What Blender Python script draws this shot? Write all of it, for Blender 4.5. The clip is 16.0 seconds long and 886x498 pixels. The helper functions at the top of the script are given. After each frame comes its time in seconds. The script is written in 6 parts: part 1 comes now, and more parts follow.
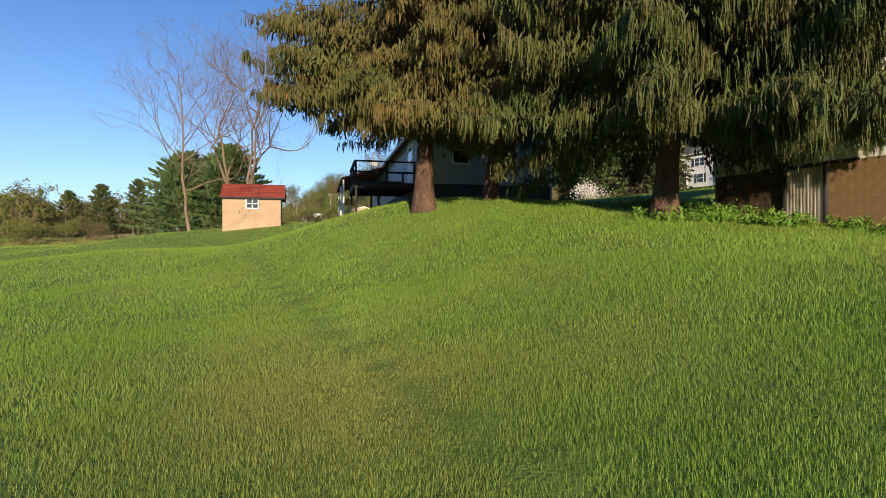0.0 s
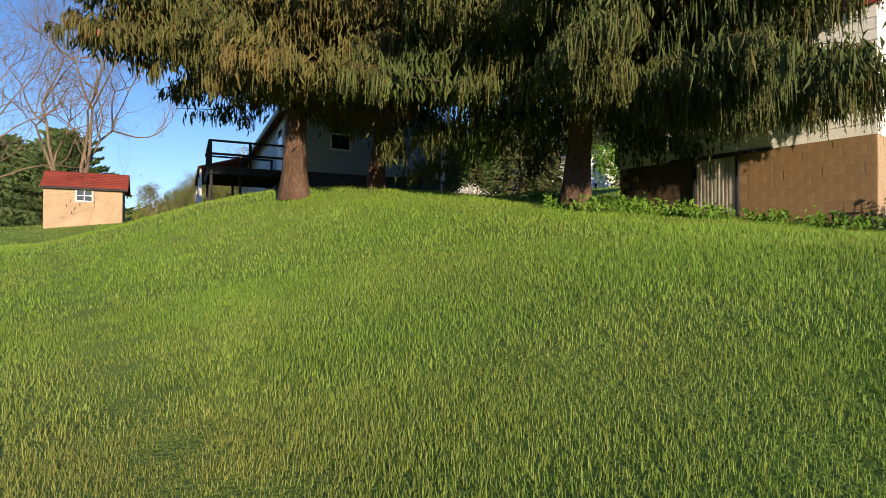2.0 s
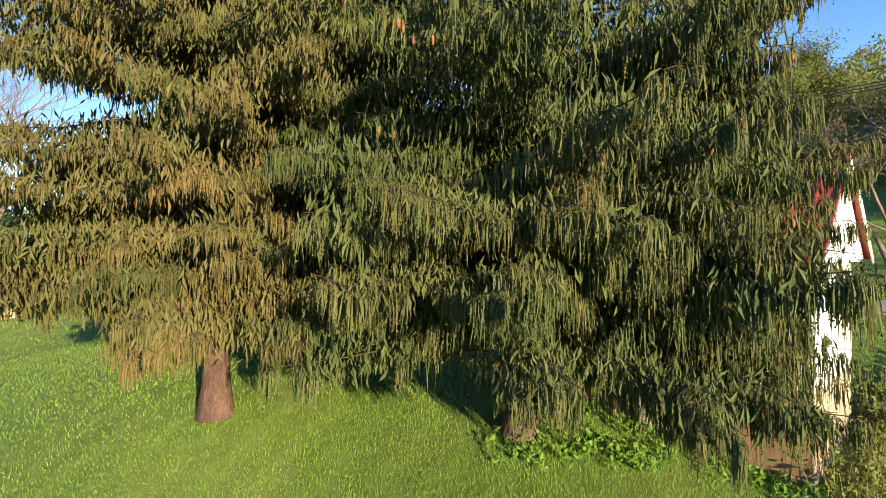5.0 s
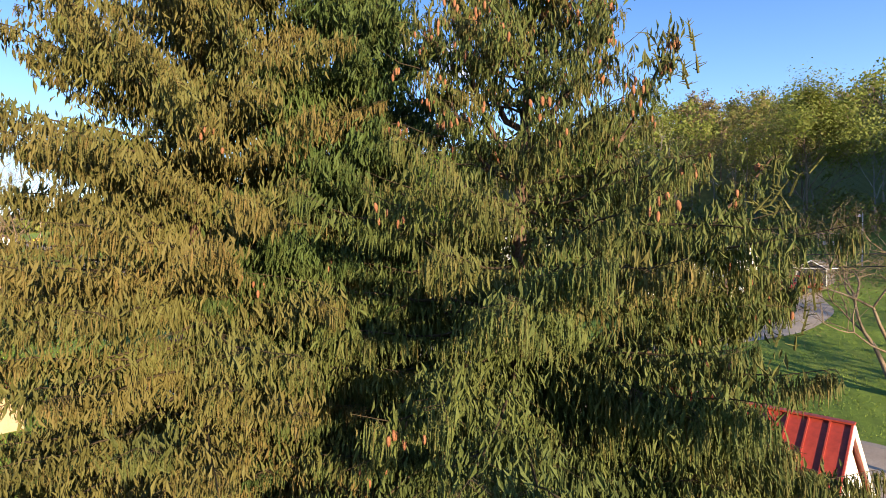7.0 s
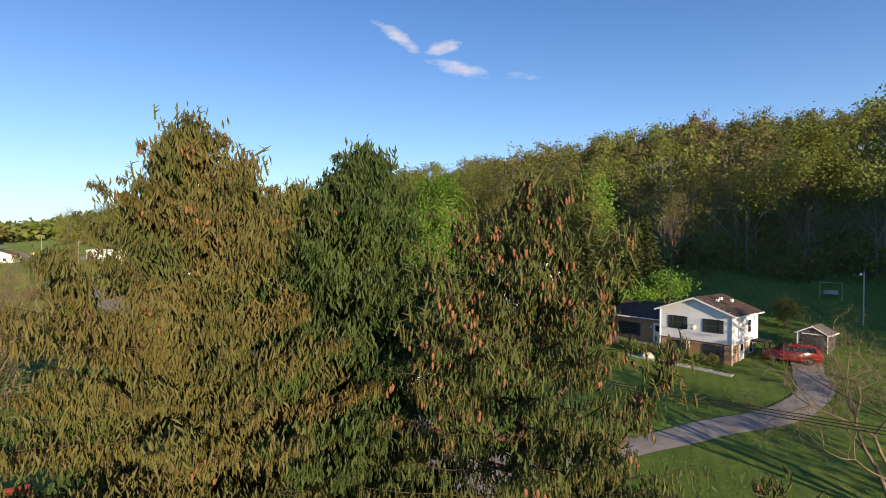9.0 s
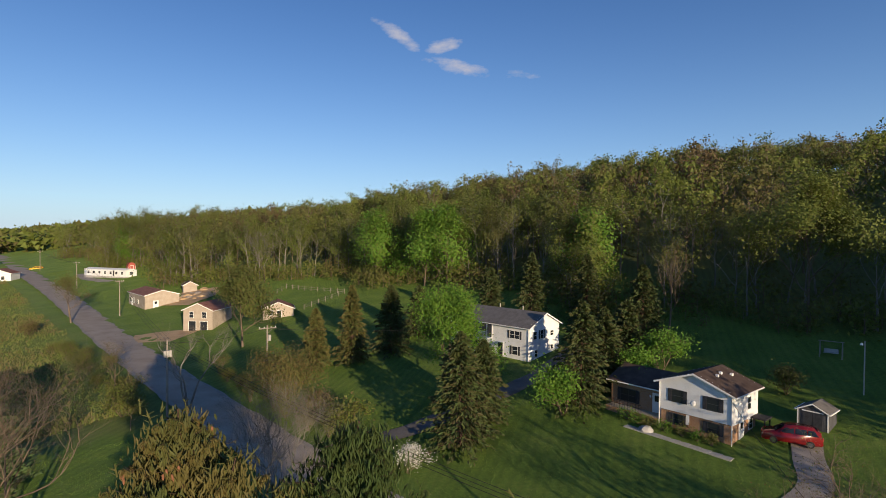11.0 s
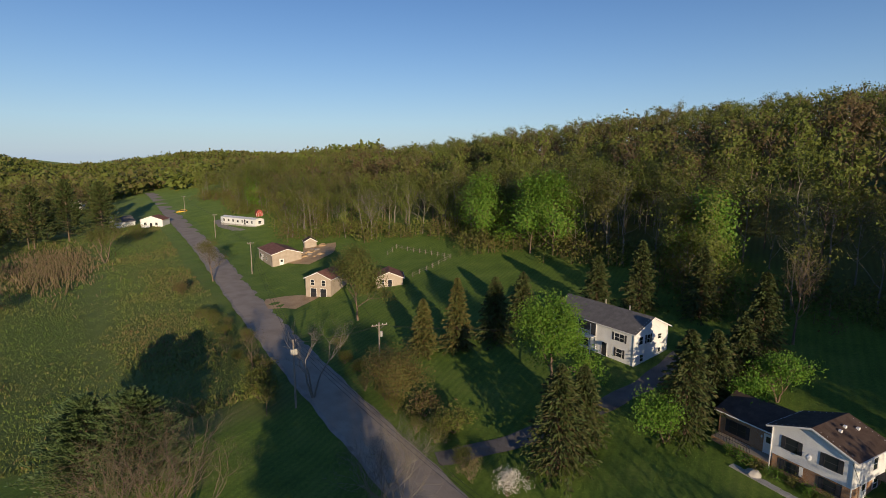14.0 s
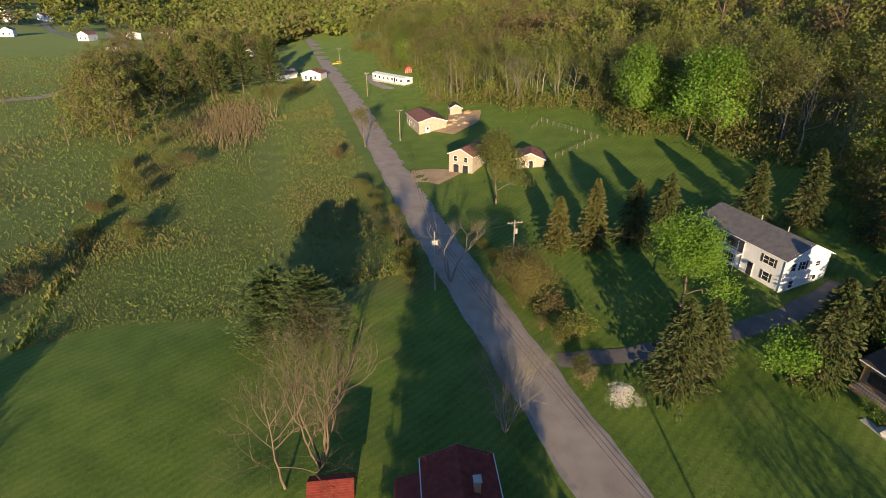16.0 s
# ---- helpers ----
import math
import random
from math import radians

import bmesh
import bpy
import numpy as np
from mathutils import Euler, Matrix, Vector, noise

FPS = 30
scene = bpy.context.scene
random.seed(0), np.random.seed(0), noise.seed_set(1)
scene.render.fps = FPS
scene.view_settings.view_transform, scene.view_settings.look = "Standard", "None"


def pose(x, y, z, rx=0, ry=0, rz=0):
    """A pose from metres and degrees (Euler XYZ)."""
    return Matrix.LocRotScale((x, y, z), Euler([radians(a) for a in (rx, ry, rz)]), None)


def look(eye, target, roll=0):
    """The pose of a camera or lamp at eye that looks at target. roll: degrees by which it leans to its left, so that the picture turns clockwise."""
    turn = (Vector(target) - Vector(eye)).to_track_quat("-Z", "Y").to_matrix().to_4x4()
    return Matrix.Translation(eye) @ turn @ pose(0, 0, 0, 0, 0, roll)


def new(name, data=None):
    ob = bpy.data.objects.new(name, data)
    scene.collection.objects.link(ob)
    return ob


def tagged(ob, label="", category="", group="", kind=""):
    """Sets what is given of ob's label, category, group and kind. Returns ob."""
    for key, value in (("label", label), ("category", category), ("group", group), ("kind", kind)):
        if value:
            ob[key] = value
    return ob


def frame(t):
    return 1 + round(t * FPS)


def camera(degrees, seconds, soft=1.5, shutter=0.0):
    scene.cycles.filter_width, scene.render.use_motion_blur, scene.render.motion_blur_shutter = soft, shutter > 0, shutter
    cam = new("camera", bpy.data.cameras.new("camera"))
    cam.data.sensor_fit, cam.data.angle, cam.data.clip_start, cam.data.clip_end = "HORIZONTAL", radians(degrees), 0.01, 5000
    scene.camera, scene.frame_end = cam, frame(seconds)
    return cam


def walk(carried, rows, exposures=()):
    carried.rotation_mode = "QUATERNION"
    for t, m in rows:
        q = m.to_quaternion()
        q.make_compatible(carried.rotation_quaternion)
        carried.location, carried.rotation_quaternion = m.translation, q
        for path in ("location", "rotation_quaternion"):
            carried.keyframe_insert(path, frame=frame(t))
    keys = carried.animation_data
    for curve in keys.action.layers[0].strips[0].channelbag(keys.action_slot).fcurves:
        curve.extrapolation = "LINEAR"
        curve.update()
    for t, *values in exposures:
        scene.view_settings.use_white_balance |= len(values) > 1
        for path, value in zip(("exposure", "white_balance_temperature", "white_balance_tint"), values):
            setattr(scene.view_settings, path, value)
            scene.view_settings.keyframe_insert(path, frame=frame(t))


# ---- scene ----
cam = camera(77.9, 16.0, 0.9)
PATH = [
    (0.0, (0.767, -3.650, 1.528), (-2.378, 5.843, 1.528), -0.00),
    (0.5, (0.274, -2.235, 1.486), (-2.870, 7.258, 1.521), 0.10),
    (1.0, (0.094, -1.668, 1.372), (-3.051, 7.824, 1.425), 0.10),
    (1.5, (-0.033, -1.162, 1.281), (-2.744, 8.463, 1.369), 0.20),
    (2.0, (-0.062, -0.847, 1.249), (-1.078, 9.101, 1.371), 0.10),
    (2.5, (-0.041, -0.703, 1.223), (-0.047, 9.297, 1.345), -0.00),
    (3.0, (0.000, -0.600, 1.200), (0.082, 9.399, 1.340), -0.00),
    (5.5, (0.000, 0.080, 8.800), (0.000, 10.080, 8.783), 0.10),
    (6.0, (-0.040, 0.160, 10.440), (-0.040, 10.160, 10.388), 0.20),
    (6.5, (0.000, 0.200, 12.000), (0.000, 10.200, 11.930), 0.30),
    (7.0, (0.120, 0.240, 13.560), (0.120, 10.240, 13.473), 0.40),
    (7.5, (0.200, 0.240, 15.200), (0.200, 10.239, 15.078), 0.40),
    (8.0, (0.200, 0.280, 16.840), (0.200, 10.279, 16.735), 0.40),
    (8.5, (0.200, 0.400, 18.560), (0.200, 10.399, 18.438), 0.40),
    (9.0, (0.200, 0.480, 20.400), (0.183, 10.479, 20.260), 0.40),
    (9.5, (0.160, 0.600, 22.320), (0.160, 10.599, 22.163), 0.50),
    (12.0, (0.480, 1.240, 31.960), (0.463, 11.238, 31.785), 0.60),
    (12.5, (0.560, 1.320, 33.920), (0.543, 11.318, 33.728), 0.50),
    (13.0, (0.480, 1.400, 35.840), (0.358, 11.397, 35.631), 0.50),
    (13.5, (0.520, 1.440, 37.880), (-0.486, 11.348, 36.974), 0.30),
    (14.0, (0.520, 1.480, 40.000), (-1.396, 11.158, 38.367), 0.20),
    (14.5, (0.560, 1.520, 42.040), (-2.203, 10.847, 39.723), 0.10),
    (15.0, (0.640, 1.640, 44.040), (-2.686, 10.584, 41.050), -0.00),
    (15.5, (0.680, 1.760, 46.040), (-2.973, 10.324, 42.391), -0.00),
    (16.0, (0.760, 1.880, 47.960), (-3.257, 9.971, 43.671), -0.00),
]
EXPOSURES = [(0.0, 0.8, 6250, 10), (3.2, 1.05, 6150, 10), (5.5, 1.68, 6350, 10), (7.0, 1.62, 6700, 10), (8.0, 1.3, 6700, 10), (8.5, 1.13, 6600, 10), (9.5, 0.6, 6450, 10),
             (11.8, 0.28, 6300, 10), (13.2, 0.15, 6300, 10), (14.0, 0.05, 6400, 10), (14.5, 0.1, 6550, 10), (15.0, 0.28, 6800, 10), (16.0, 0.88, 7050, 10)]
walk(cam, [(t, look(eye, target, roll)) for t, eye, target, roll in PATH], EXPOSURES)

# ---- sky and sun ----
SUN_ROT = radians(152.6)
SUN_EL = radians(9.6)
world = bpy.data.worlds.new("sky")
scene.world = world
world.use_nodes = True
wn, wl = world.node_tree.nodes, world.node_tree.links
for n in list(wn):
    wn.remove(n)
w_out = wn.new("ShaderNodeOutputWorld")
w_bg = wn.new("ShaderNodeBackground")
w_sky = wn.new("ShaderNodeTexSky")
w_sky.sky_type = "NISHITA"
w_sky.sun_disc = False
w_sky.sun_elevation = radians(30)
w_sky.sun_rotation = SUN_ROT
w_sky.air_density = 1.0
w_sky.dust_density = 0.15
w_sky.ozone_density = 2.6
w_bg.inputs["Strength"].default_value = 0.072
# a few small fair-weather clouds, all in one quarter of the sky
w_geo = wn.new("ShaderNodeTexCoord")


def world_math(op, a, b=None):
    n = wn.new("ShaderNodeMath")
    n.operation = op
    for i, v in enumerate((a, b)):
        if v is None:
            continue
        if isinstance(v, (int, float)):
            n.inputs[i].default_value = v
        else:
            wl.new(v, n.inputs[i])
    return n.outputs[0]


w_sep = wn.new("ShaderNodeSeparateXYZ")
wl.new(w_geo.outputs["Generated"], w_sep.inputs[0])
sx = world_math("DIVIDE", w_sep.outputs[0], w_sep.outputs[1])
sz = world_math("DIVIDE", w_sep.outputs[2], w_sep.outputs[1])
w_map = wn.new("ShaderNodeCombineXYZ")
wl.new(world_math("MULTIPLY", sx, 30.0), w_map.inputs[0])
wl.new(world_math("MULTIPLY", sz, 62.0), w_map.inputs[1])
w_noise = wn.new("ShaderNodeTexNoise")
w_noise.inputs["Scale"].default_value = 1.0
w_noise.inputs["Detail"].default_value = 7.0
w_noise.inputs["Roughness"].default_value = 0.6
wl.new(w_map.outputs[0], w_noise.inputs["Vector"])
cloud = None
for cx, cz, ax, az, lean in ((-0.088, 0.372, 0.048, 0.016, -0.6), (-0.004, 0.352, 0.036, 0.013, 0.22),
                             (0.022, 0.314, 0.058, 0.014, -0.18), (0.138, 0.302, 0.030, 0.008, 0.0), (0.75, 0.175, 0.16, 0.02, 0.12)):
    dx = world_math("SUBTRACT", sx, cx)
    dz = world_math("SUBTRACT", world_math("SUBTRACT", sz, cz), world_math("MULTIPLY", dx, lean))
    r2 = world_math("ADD", world_math("POWER", world_math("ABSOLUTE", world_math("DIVIDE", dx, ax)), 2.0),
                    world_math("POWER", world_math("ABSOLUTE", world_math("DIVIDE", dz, az)), 2.0))
    puff = world_math("SUBTRACT", 1.0, r2)
    if cx > 0.1:
        puff = world_math("MULTIPLY", puff, 0.45)
    cloud = puff if cloud is None else world_math("MAXIMUM", cloud, puff)
w_ramp = wn.new("ShaderNodeMapRange")
w_ramp.inputs["From Min"].default_value = -0.10
w_ramp.inputs["From Max"].default_value = 0.55
wl.new(world_math("ADD", world_math("MULTIPLY", cloud, 0.55), world_math("MULTIPLY", world_math("SUBTRACT", w_noise.outputs[0], 0.58), 1.6)), w_ramp.inputs["Value"])
ahead = world_math("GREATER_THAN", w_sep.outputs[1], 0.2)
w_mix = wn.new("ShaderNodeMix")
w_mix.data_type = "RGBA"
wl.new(world_math("MULTIPLY", world_math("MULTIPLY", w_ramp.outputs[0], ahead), 0.75), w_mix.inputs["Factor"])
w_hue = wn.new("ShaderNodeHueSaturation")
w_hue.inputs["Saturation"].default_value = 1.24
w_hue.inputs["Hue"].default_value = 0.510
w_hue.inputs["Value"].default_value = 1.18
wl.new(w_sky.outputs[0], w_hue.inputs["Color"])
w_haze = wn.new("ShaderNodeMix")
w_haze.data_type = "RGBA"
w_haze.inputs["B"].default_value = (3.7, 6.0, 9.6, 1)
low = world_math("POWER", world_math("SUBTRACT", 1.0, world_math("ABSOLUTE", w_sep.outputs[2])), 6.0)
wl.new(world_math("MULTIPLY", low, 0.68), w_haze.inputs["Factor"])
wl.new(w_hue.outputs[0], w_haze.inputs["A"])
wl.new(w_haze.outputs["Result"], w_mix.inputs["A"])
w_mix.inputs["B"].default_value = (6.2, 5.9, 6.3, 1)
wl.new(w_mix.outputs["Result"], w_bg.inputs["Color"])
wl.new(w_bg.outputs[0], w_out.inputs["Surface"])

sun = new("sun", bpy.data.lights.new("sun", "SUN"))
sun.data.energy = 5.0
sun.data.angle = radians(0.5)
sun.data.color = (1.0, 0.78, 0.51)
toward_sun = Vector((math.sin(SUN_ROT) * math.cos(SUN_EL), math.cos(SUN_ROT) * math.cos(SUN_EL), math.sin(SUN_EL)))
sun.matrix_world = look(toward_sun * 100, (0, 0, 0))

# ---- materials ----
def material(name, colors, rough=0.85, scale=4.0, fine=40.0, bump=0.3, bump_scale=60.0, metal=0.0, stretch=(1, 1, 1), tint=None, tint_color=None,
             random=0.0, spec=0.3, translucent=0.0, bump_dist=0.02, coord="Object"):
    """A surface whose colour runs between colors over coarse and fine noise; tint: an attribute that mixes in tint_color."""
    m = bpy.data.materials.new(name)
    m.use_nodes = True
    nt = m.node_tree
    n, l = nt.nodes, nt.links
    b = n["Principled BSDF"]
    b.inputs["Roughness"].default_value = rough
    b.inputs["Metallic"].default_value = metal
    b.inputs["Specular IOR Level"].default_value = spec
    tc = n.new("ShaderNodeTexCoord")
    mp = n.new("ShaderNodeMapping")
    mp.inputs["Scale"].default_value = stretch
    l.new(tc.outputs[coord], mp.inputs["Vector"])
    na, nb = n.new("ShaderNodeTexNoise"), n.new("ShaderNodeTexNoise")
    for t, s in ((na, scale), (nb, fine)):
        t.inputs["Scale"].default_value = s
        t.inputs["Detail"].default_value = 5.0
        l.new(mp.outputs[0], t.inputs["Vector"])
    mixn = n.new("ShaderNodeMix")
    mixn.inputs["Factor"].default_value = 0.45
    l.new(na.outputs[0], mixn.inputs["A"])
    l.new(nb.outputs[0], mixn.inputs["B"])
    ramp = n.new("ShaderNodeValToRGB")
    els = ramp.color_ramp.elements
    for i, c in enumerate(colors):
        pos = 0.34 + 0.32 * i / max(1, len(colors) - 1)
        e = els[i] if i < 2 else els.new(pos)
        e.position = pos
        e.color = (*c, 1)
    l.new(mixn.outputs["Result"], ramp.inputs["Fac"])
    col = ramp.outputs[0]
    if tint:
        at = n.new("ShaderNodeAttribute")
        at.attribute_name = tint
        mx = n.new("ShaderNodeMix")
        mx.data_type = "RGBA"
        l.new(at.outputs["Fac"], mx.inputs["Factor"])
        l.new(col, mx.inputs["A"])
        mx.inputs["B"].default_value = (*tint_color, 1)
        col = mx.outputs["Result"]
    if random:
        oi = n.new("ShaderNodeObjectInfo")
        hs = n.new("ShaderNodeHueSaturation")
        mr = n.new("ShaderNodeMapRange")
        mr.inputs["To Min"].default_value, mr.inputs["To Max"].default_value = 1 - random, 1 + random
        l.new(oi.outputs["Random"], mr.inputs["Value"])
        l.new(mr.outputs[0], hs.inputs["Value"])
        l.new(col, hs.inputs["Color"])
        col = hs.outputs[0]
    l.new(col, b.inputs["Base Color"])
    if bump:
        bt = n.new("ShaderNodeTexNoise")
        bt.inputs["Scale"].default_value = bump_scale
        bt.inputs["Detail"].default_value = 4.0
        l.new(mp.outputs[0], bt.inputs["Vector"])
        bp = n.new("ShaderNodeBump")
        bp.inputs["Strength"].default_value = bump
        bp.inputs["Distance"].default_value = bump_dist
        l.new(bt.outputs[0], bp.inputs["Height"])
        l.new(bp.outputs[0], b.inputs["Normal"])
    if translucent:
        tr = n.new("ShaderNodeBsdfTranslucent")
        ms = n.new("ShaderNodeMixShader")
        ms.inputs[0].default_value = translucent
        l.new(col, tr.inputs["Color"])
        l.new(b.outputs[0], ms.inputs[1])
        l.new(tr.outputs[0], ms.inputs[2])
        l.new(ms.outputs[0], n["Material Output"].inputs["Surface"])
    return m


M = {}
M["lawn"] = material("lawn", [(0.062, 0.108, 0.013), (0.096, 0.156, 0.020), (0.145, 0.192, 0.034)], scale=0.22, fine=3.0, bump=0.8, bump_scale=30, bump_dist=0.06,
                     tint="rough", tint_color=(0.120, 0.125, 0.040))
M["grass"] = material("grass", [(0.112, 0.235, 0.020), (0.170, 0.315, 0.030), (0.225, 0.36, 0.048)], scale=0.5, fine=7, bump=0, translucent=0.3, tint="tint",
                      tint_color=(0.28, 0.30, 0.07), rough=0.6)
M["mown"] = material("mown", [(0.095, 0.160, 0.018), (0.130, 0.205, 0.025), (0.165, 0.235, 0.037)], scale=0.3, fine=5, bump=0, translucent=0.25, tint="tint", tint_color=(0.13, 0.15, 0.04), rough=0.7)
M["road"] = material("road", [(0.265, 0.215, 0.165), (0.340, 0.280, 0.218), (0.40, 0.335, 0.265)], scale=0.35, fine=12, bump=0.35, bump_scale=90, rough=0.9)
# asphalt like the road's, darker because shade on the drive is put into it
M["drive"] = material("drive", [(0.10, 0.09, 0.082), (0.14, 0.127, 0.115), (0.18, 0.165, 0.15)], scale=0.6, fine=12, bump=0.4, bump_scale=80, rough=0.9)
M["gravel"] = material("gravel", [(0.20, 0.175, 0.148), (0.29, 0.255, 0.215), (0.37, 0.33, 0.28)], scale=0.8, fine=25, bump=0.6, bump_scale=70)
M["bark_spruce"] = material("bark_spruce", [(0.045, 0.026, 0.018), (0.085, 0.050, 0.034), (0.14, 0.088, 0.062)], scale=3, fine=22, bump=1.0, bump_scale=14, stretch=(1, 1, 0.35), bump_dist=0.06)
M["bark_grey"] = material("bark_grey", [(0.095, 0.068, 0.045), (0.155, 0.115, 0.080), (0.225, 0.175, 0.125)], scale=2, fine=18, bump=0.6, bump_scale=20, stretch=(1, 1, 0.3), bump_dist=0.03)
M["bark_pale"] = material("bark_pale", [(0.11, 0.098, 0.080), (0.18, 0.162, 0.135), (0.27, 0.245, 0.205)], scale=2, fine=18, bump=0.6, bump_scale=20, stretch=(1, 1, 0.3), bump_dist=0.03)
M["spruce_olive"] = material("spruce_olive", [(0.033, 0.050, 0.013), (0.066, 0.088, 0.021), (0.108, 0.132, 0.034)], scale=0.7, fine=30, bump=0.5, bump_scale=120, tint="tint",
                             tint_color=(0.152, 0.106, 0.034), rough=0.7, translucent=0.12)
M["spruce_green"] = material("spruce_green", [(0.024, 0.048, 0.012), (0.046, 0.080, 0.018), (0.080, 0.118, 0.028)], scale=0.7, fine=30, bump=0.5, bump_scale=120, tint="tint",
                             tint_color=(0.080, 0.085, 0.022), rough=0.7, translucent=0.12)
M["twig"] = material("twig", [(0.030, 0.022, 0.012), (0.05, 0.036, 0.02), (0.075, 0.055, 0.03)], scale=3, fine=30, bump=0.3)
M["cone"] = material("cone", [(0.145, 0.058, 0.029), (0.215, 0.092, 0.045), (0.28, 0.132, 0.07)], scale=6, fine=60, bump=0.6, bump_scale=150, rough=0.7)
M["leaf_bright"] = material("leaf_bright", [(0.065, 0.16, 0.016), (0.105, 0.235, 0.024), (0.155, 0.30, 0.036)], scale=0.6, fine=6, bump=0, tint="tint", tint_color=(0.17, 0.24, 0.03), translucent=0.3, rough=0.6)
M["leaf_woods"] = material("leaf_woods", [(0.095, 0.128, 0.022), (0.152, 0.190, 0.034), (0.218, 0.255, 0.052)], scale=0.09, fine=1.5, bump=0, tint="tint", tint_color=(0.150, 0.104, 0.052), translucent=0.35, rough=0.65)
M["leaf_dark"] = material("leaf_dark", [(0.030, 0.056, 0.016), (0.058, 0.092, 0.024), (0.098, 0.135, 0.038)], scale=0.8, fine=8, bump=0, tint="tint", tint_color=(0.075, 0.055, 0.022), translucent=0.15, rough=0.7)
M["leaf_pine"] = material("leaf_pine", [(0.046, 0.086, 0.030), (0.078, 0.130, 0.045), (0.118, 0.172, 0.063)], scale=0.8, fine=8, bump=0, tint="tint", tint_color=(0.10, 0.125, 0.048), translucent=0.15, rough=0.7)
M["leaf_bud"] = material("leaf_bud", [(0.13, 0.085, 0.035), (0.18, 0.125, 0.045), (0.20, 0.17, 0.06)], scale=0.8, fine=8, bump=0, tint="tint", tint_color=(0.10, 0.13, 0.03), translucent=0.3)
M["blossom"] = material("blossom", [(0.55, 0.52, 0.46), (0.75, 0.72, 0.66), (0.85, 0.84, 0.78)], scale=3, fine=20, bump=0, translucent=0.3)
M["white_siding"] = material("white_siding", [(0.66, 0.66, 0.66), (0.76, 0.76, 0.75), (0.82, 0.82, 0.81)], scale=0.6, fine=9, bump=0.1, rough=0.55)
M["blue_siding"] = material("blue_siding", [(0.30, 0.36, 0.43), (0.38, 0.44, 0.51), (0.44, 0.50, 0.56)], scale=0.5, fine=9, bump=0.1, rough=0.55)
M["white_paint"] = material("white_paint", [(0.68, 0.66, 0.62), (0.80, 0.79, 0.76), (0.86, 0.85, 0.83)], scale=0.9, fine=14, bump=0.2, rough=0.6)
M["brick"] = material("brick", [(0.23, 0.115, 0.060), (0.33, 0.175, 0.095), (0.42, 0.245, 0.14)], scale=2.5, fine=16, bump=0.4, bump_scale=40, random=0.22)
M["mortar"] = material("mortar", [(0.19, 0.125, 0.07), (0.25, 0.165, 0.095), (0.31, 0.21, 0.13)], scale=3, fine=30, bump=0.4)
M["block"] = material("block", [(0.21, 0.130, 0.066), (0.26, 0.165, 0.086), (0.31, 0.205, 0.115)], scale=1.2, fine=14, bump=0.5, bump_scale=50, random=0.035)
M["dark_boards"] = material("dark_boards", [(0.055, 0.034, 0.022), (0.085, 0.055, 0.036), (0.12, 0.08, 0.055)], scale=1.2, fine=14, bump=0.5, bump_scale=50, random=0.10)
M["tan_block"] = material("tan_block", [(0.28, 0.20, 0.13), (0.34, 0.25, 0.168), (0.39, 0.295, 0.205)], scale=1.2, fine=14, bump=0.5, bump_scale=50, random=0.02)
M["red_metal"] = material("red_metal", [(0.23, 0.032, 0.020), (0.31, 0.045, 0.028), (0.37, 0.065, 0.042)], scale=0.8, fine=9, bump=0.15, rough=0.42, spec=0.5)
M["red_shingle"] = material("red_shingle", [(0.13, 0.022, 0.014), (0.19, 0.034, 0.022), (0.25, 0.052, 0.036)], scale=1.5, fine=18, bump=0.5, bump_scale=40)
M["brown_shingle"] = material("brown_shingle", [(0.050, 0.032, 0.025), (0.078, 0.052, 0.040), (0.11, 0.078, 0.060)], scale=1.2, fine=16, bump=0.5, bump_scale=40)
M["grey_shingle"] = material("grey_shingle", [(0.10, 0.092, 0.085), (0.142, 0.131, 0.121), (0.18, 0.168, 0.155)], scale=1.2, fine=16, bump=0.5, bump_scale=40)
M["rust_shingle"] = material("rust_shingle", [(0.17, 0.070, 0.045), (0.25, 0.11, 0.075), (0.33, 0.16, 0.115)], scale=1.2, fine=16, bump=0.5, bump_scale=40)
M["cream"] = material("cream", [(0.33, 0.27, 0.21), (0.41, 0.34, 0.27), (0.48, 0.41, 0.335)], scale=0.8, fine=12, bump=0.2)
M["dark_wood"] = material("dark_wood", [(0.014, 0.014, 0.017), (0.026, 0.026, 0.030), (0.045, 0.044, 0.046)], scale=3, fine=30, bump=0.3, stretch=(1, 1, 0.3))
M["grey_wood"] = material("grey_wood", [(0.17, 0.14, 0.11), (0.27, 0.23, 0.19), (0.36, 0.31, 0.26)], scale=3, fine=30, bump=0.4, stretch=(1, 1, 0.25))
M["shutter"] = material("shutter", [(0.030, 0.030, 0.034), (0.045, 0.046, 0.052), (0.06, 0.06, 0.068)], scale=4, fine=30, bump=0.1, rough=0.5)
M["dark_block"] = material("dark_block", [(0.050, 0.050, 0.056), (0.075, 0.075, 0.082), (0.10, 0.10, 0.108)], scale=1.5, fine=14, bump=0.4)
M["tin"] = material("tin", [(0.26, 0.215, 0.165), (0.46, 0.42, 0.36), (0.60, 0.57, 0.52)], scale=2.0, fine=10, bump=0.15, rough=0.5, metal=0.3, stretch=(3, 3, 0.5))
M["rubber"] = material("rubber", [(0.012, 0.012, 0.012), (0.02, 0.02, 0.02), (0.03, 0.03, 0.03)], scale=8, fine=60, bump=0.1)
M["car_red"] = material("car_red", [(0.13, 0.008, 0.010), (0.15, 0.010, 0.012), (0.17, 0.012, 0.014)], scale=2, fine=30, bump=0, rough=0.22, spec=0.6)
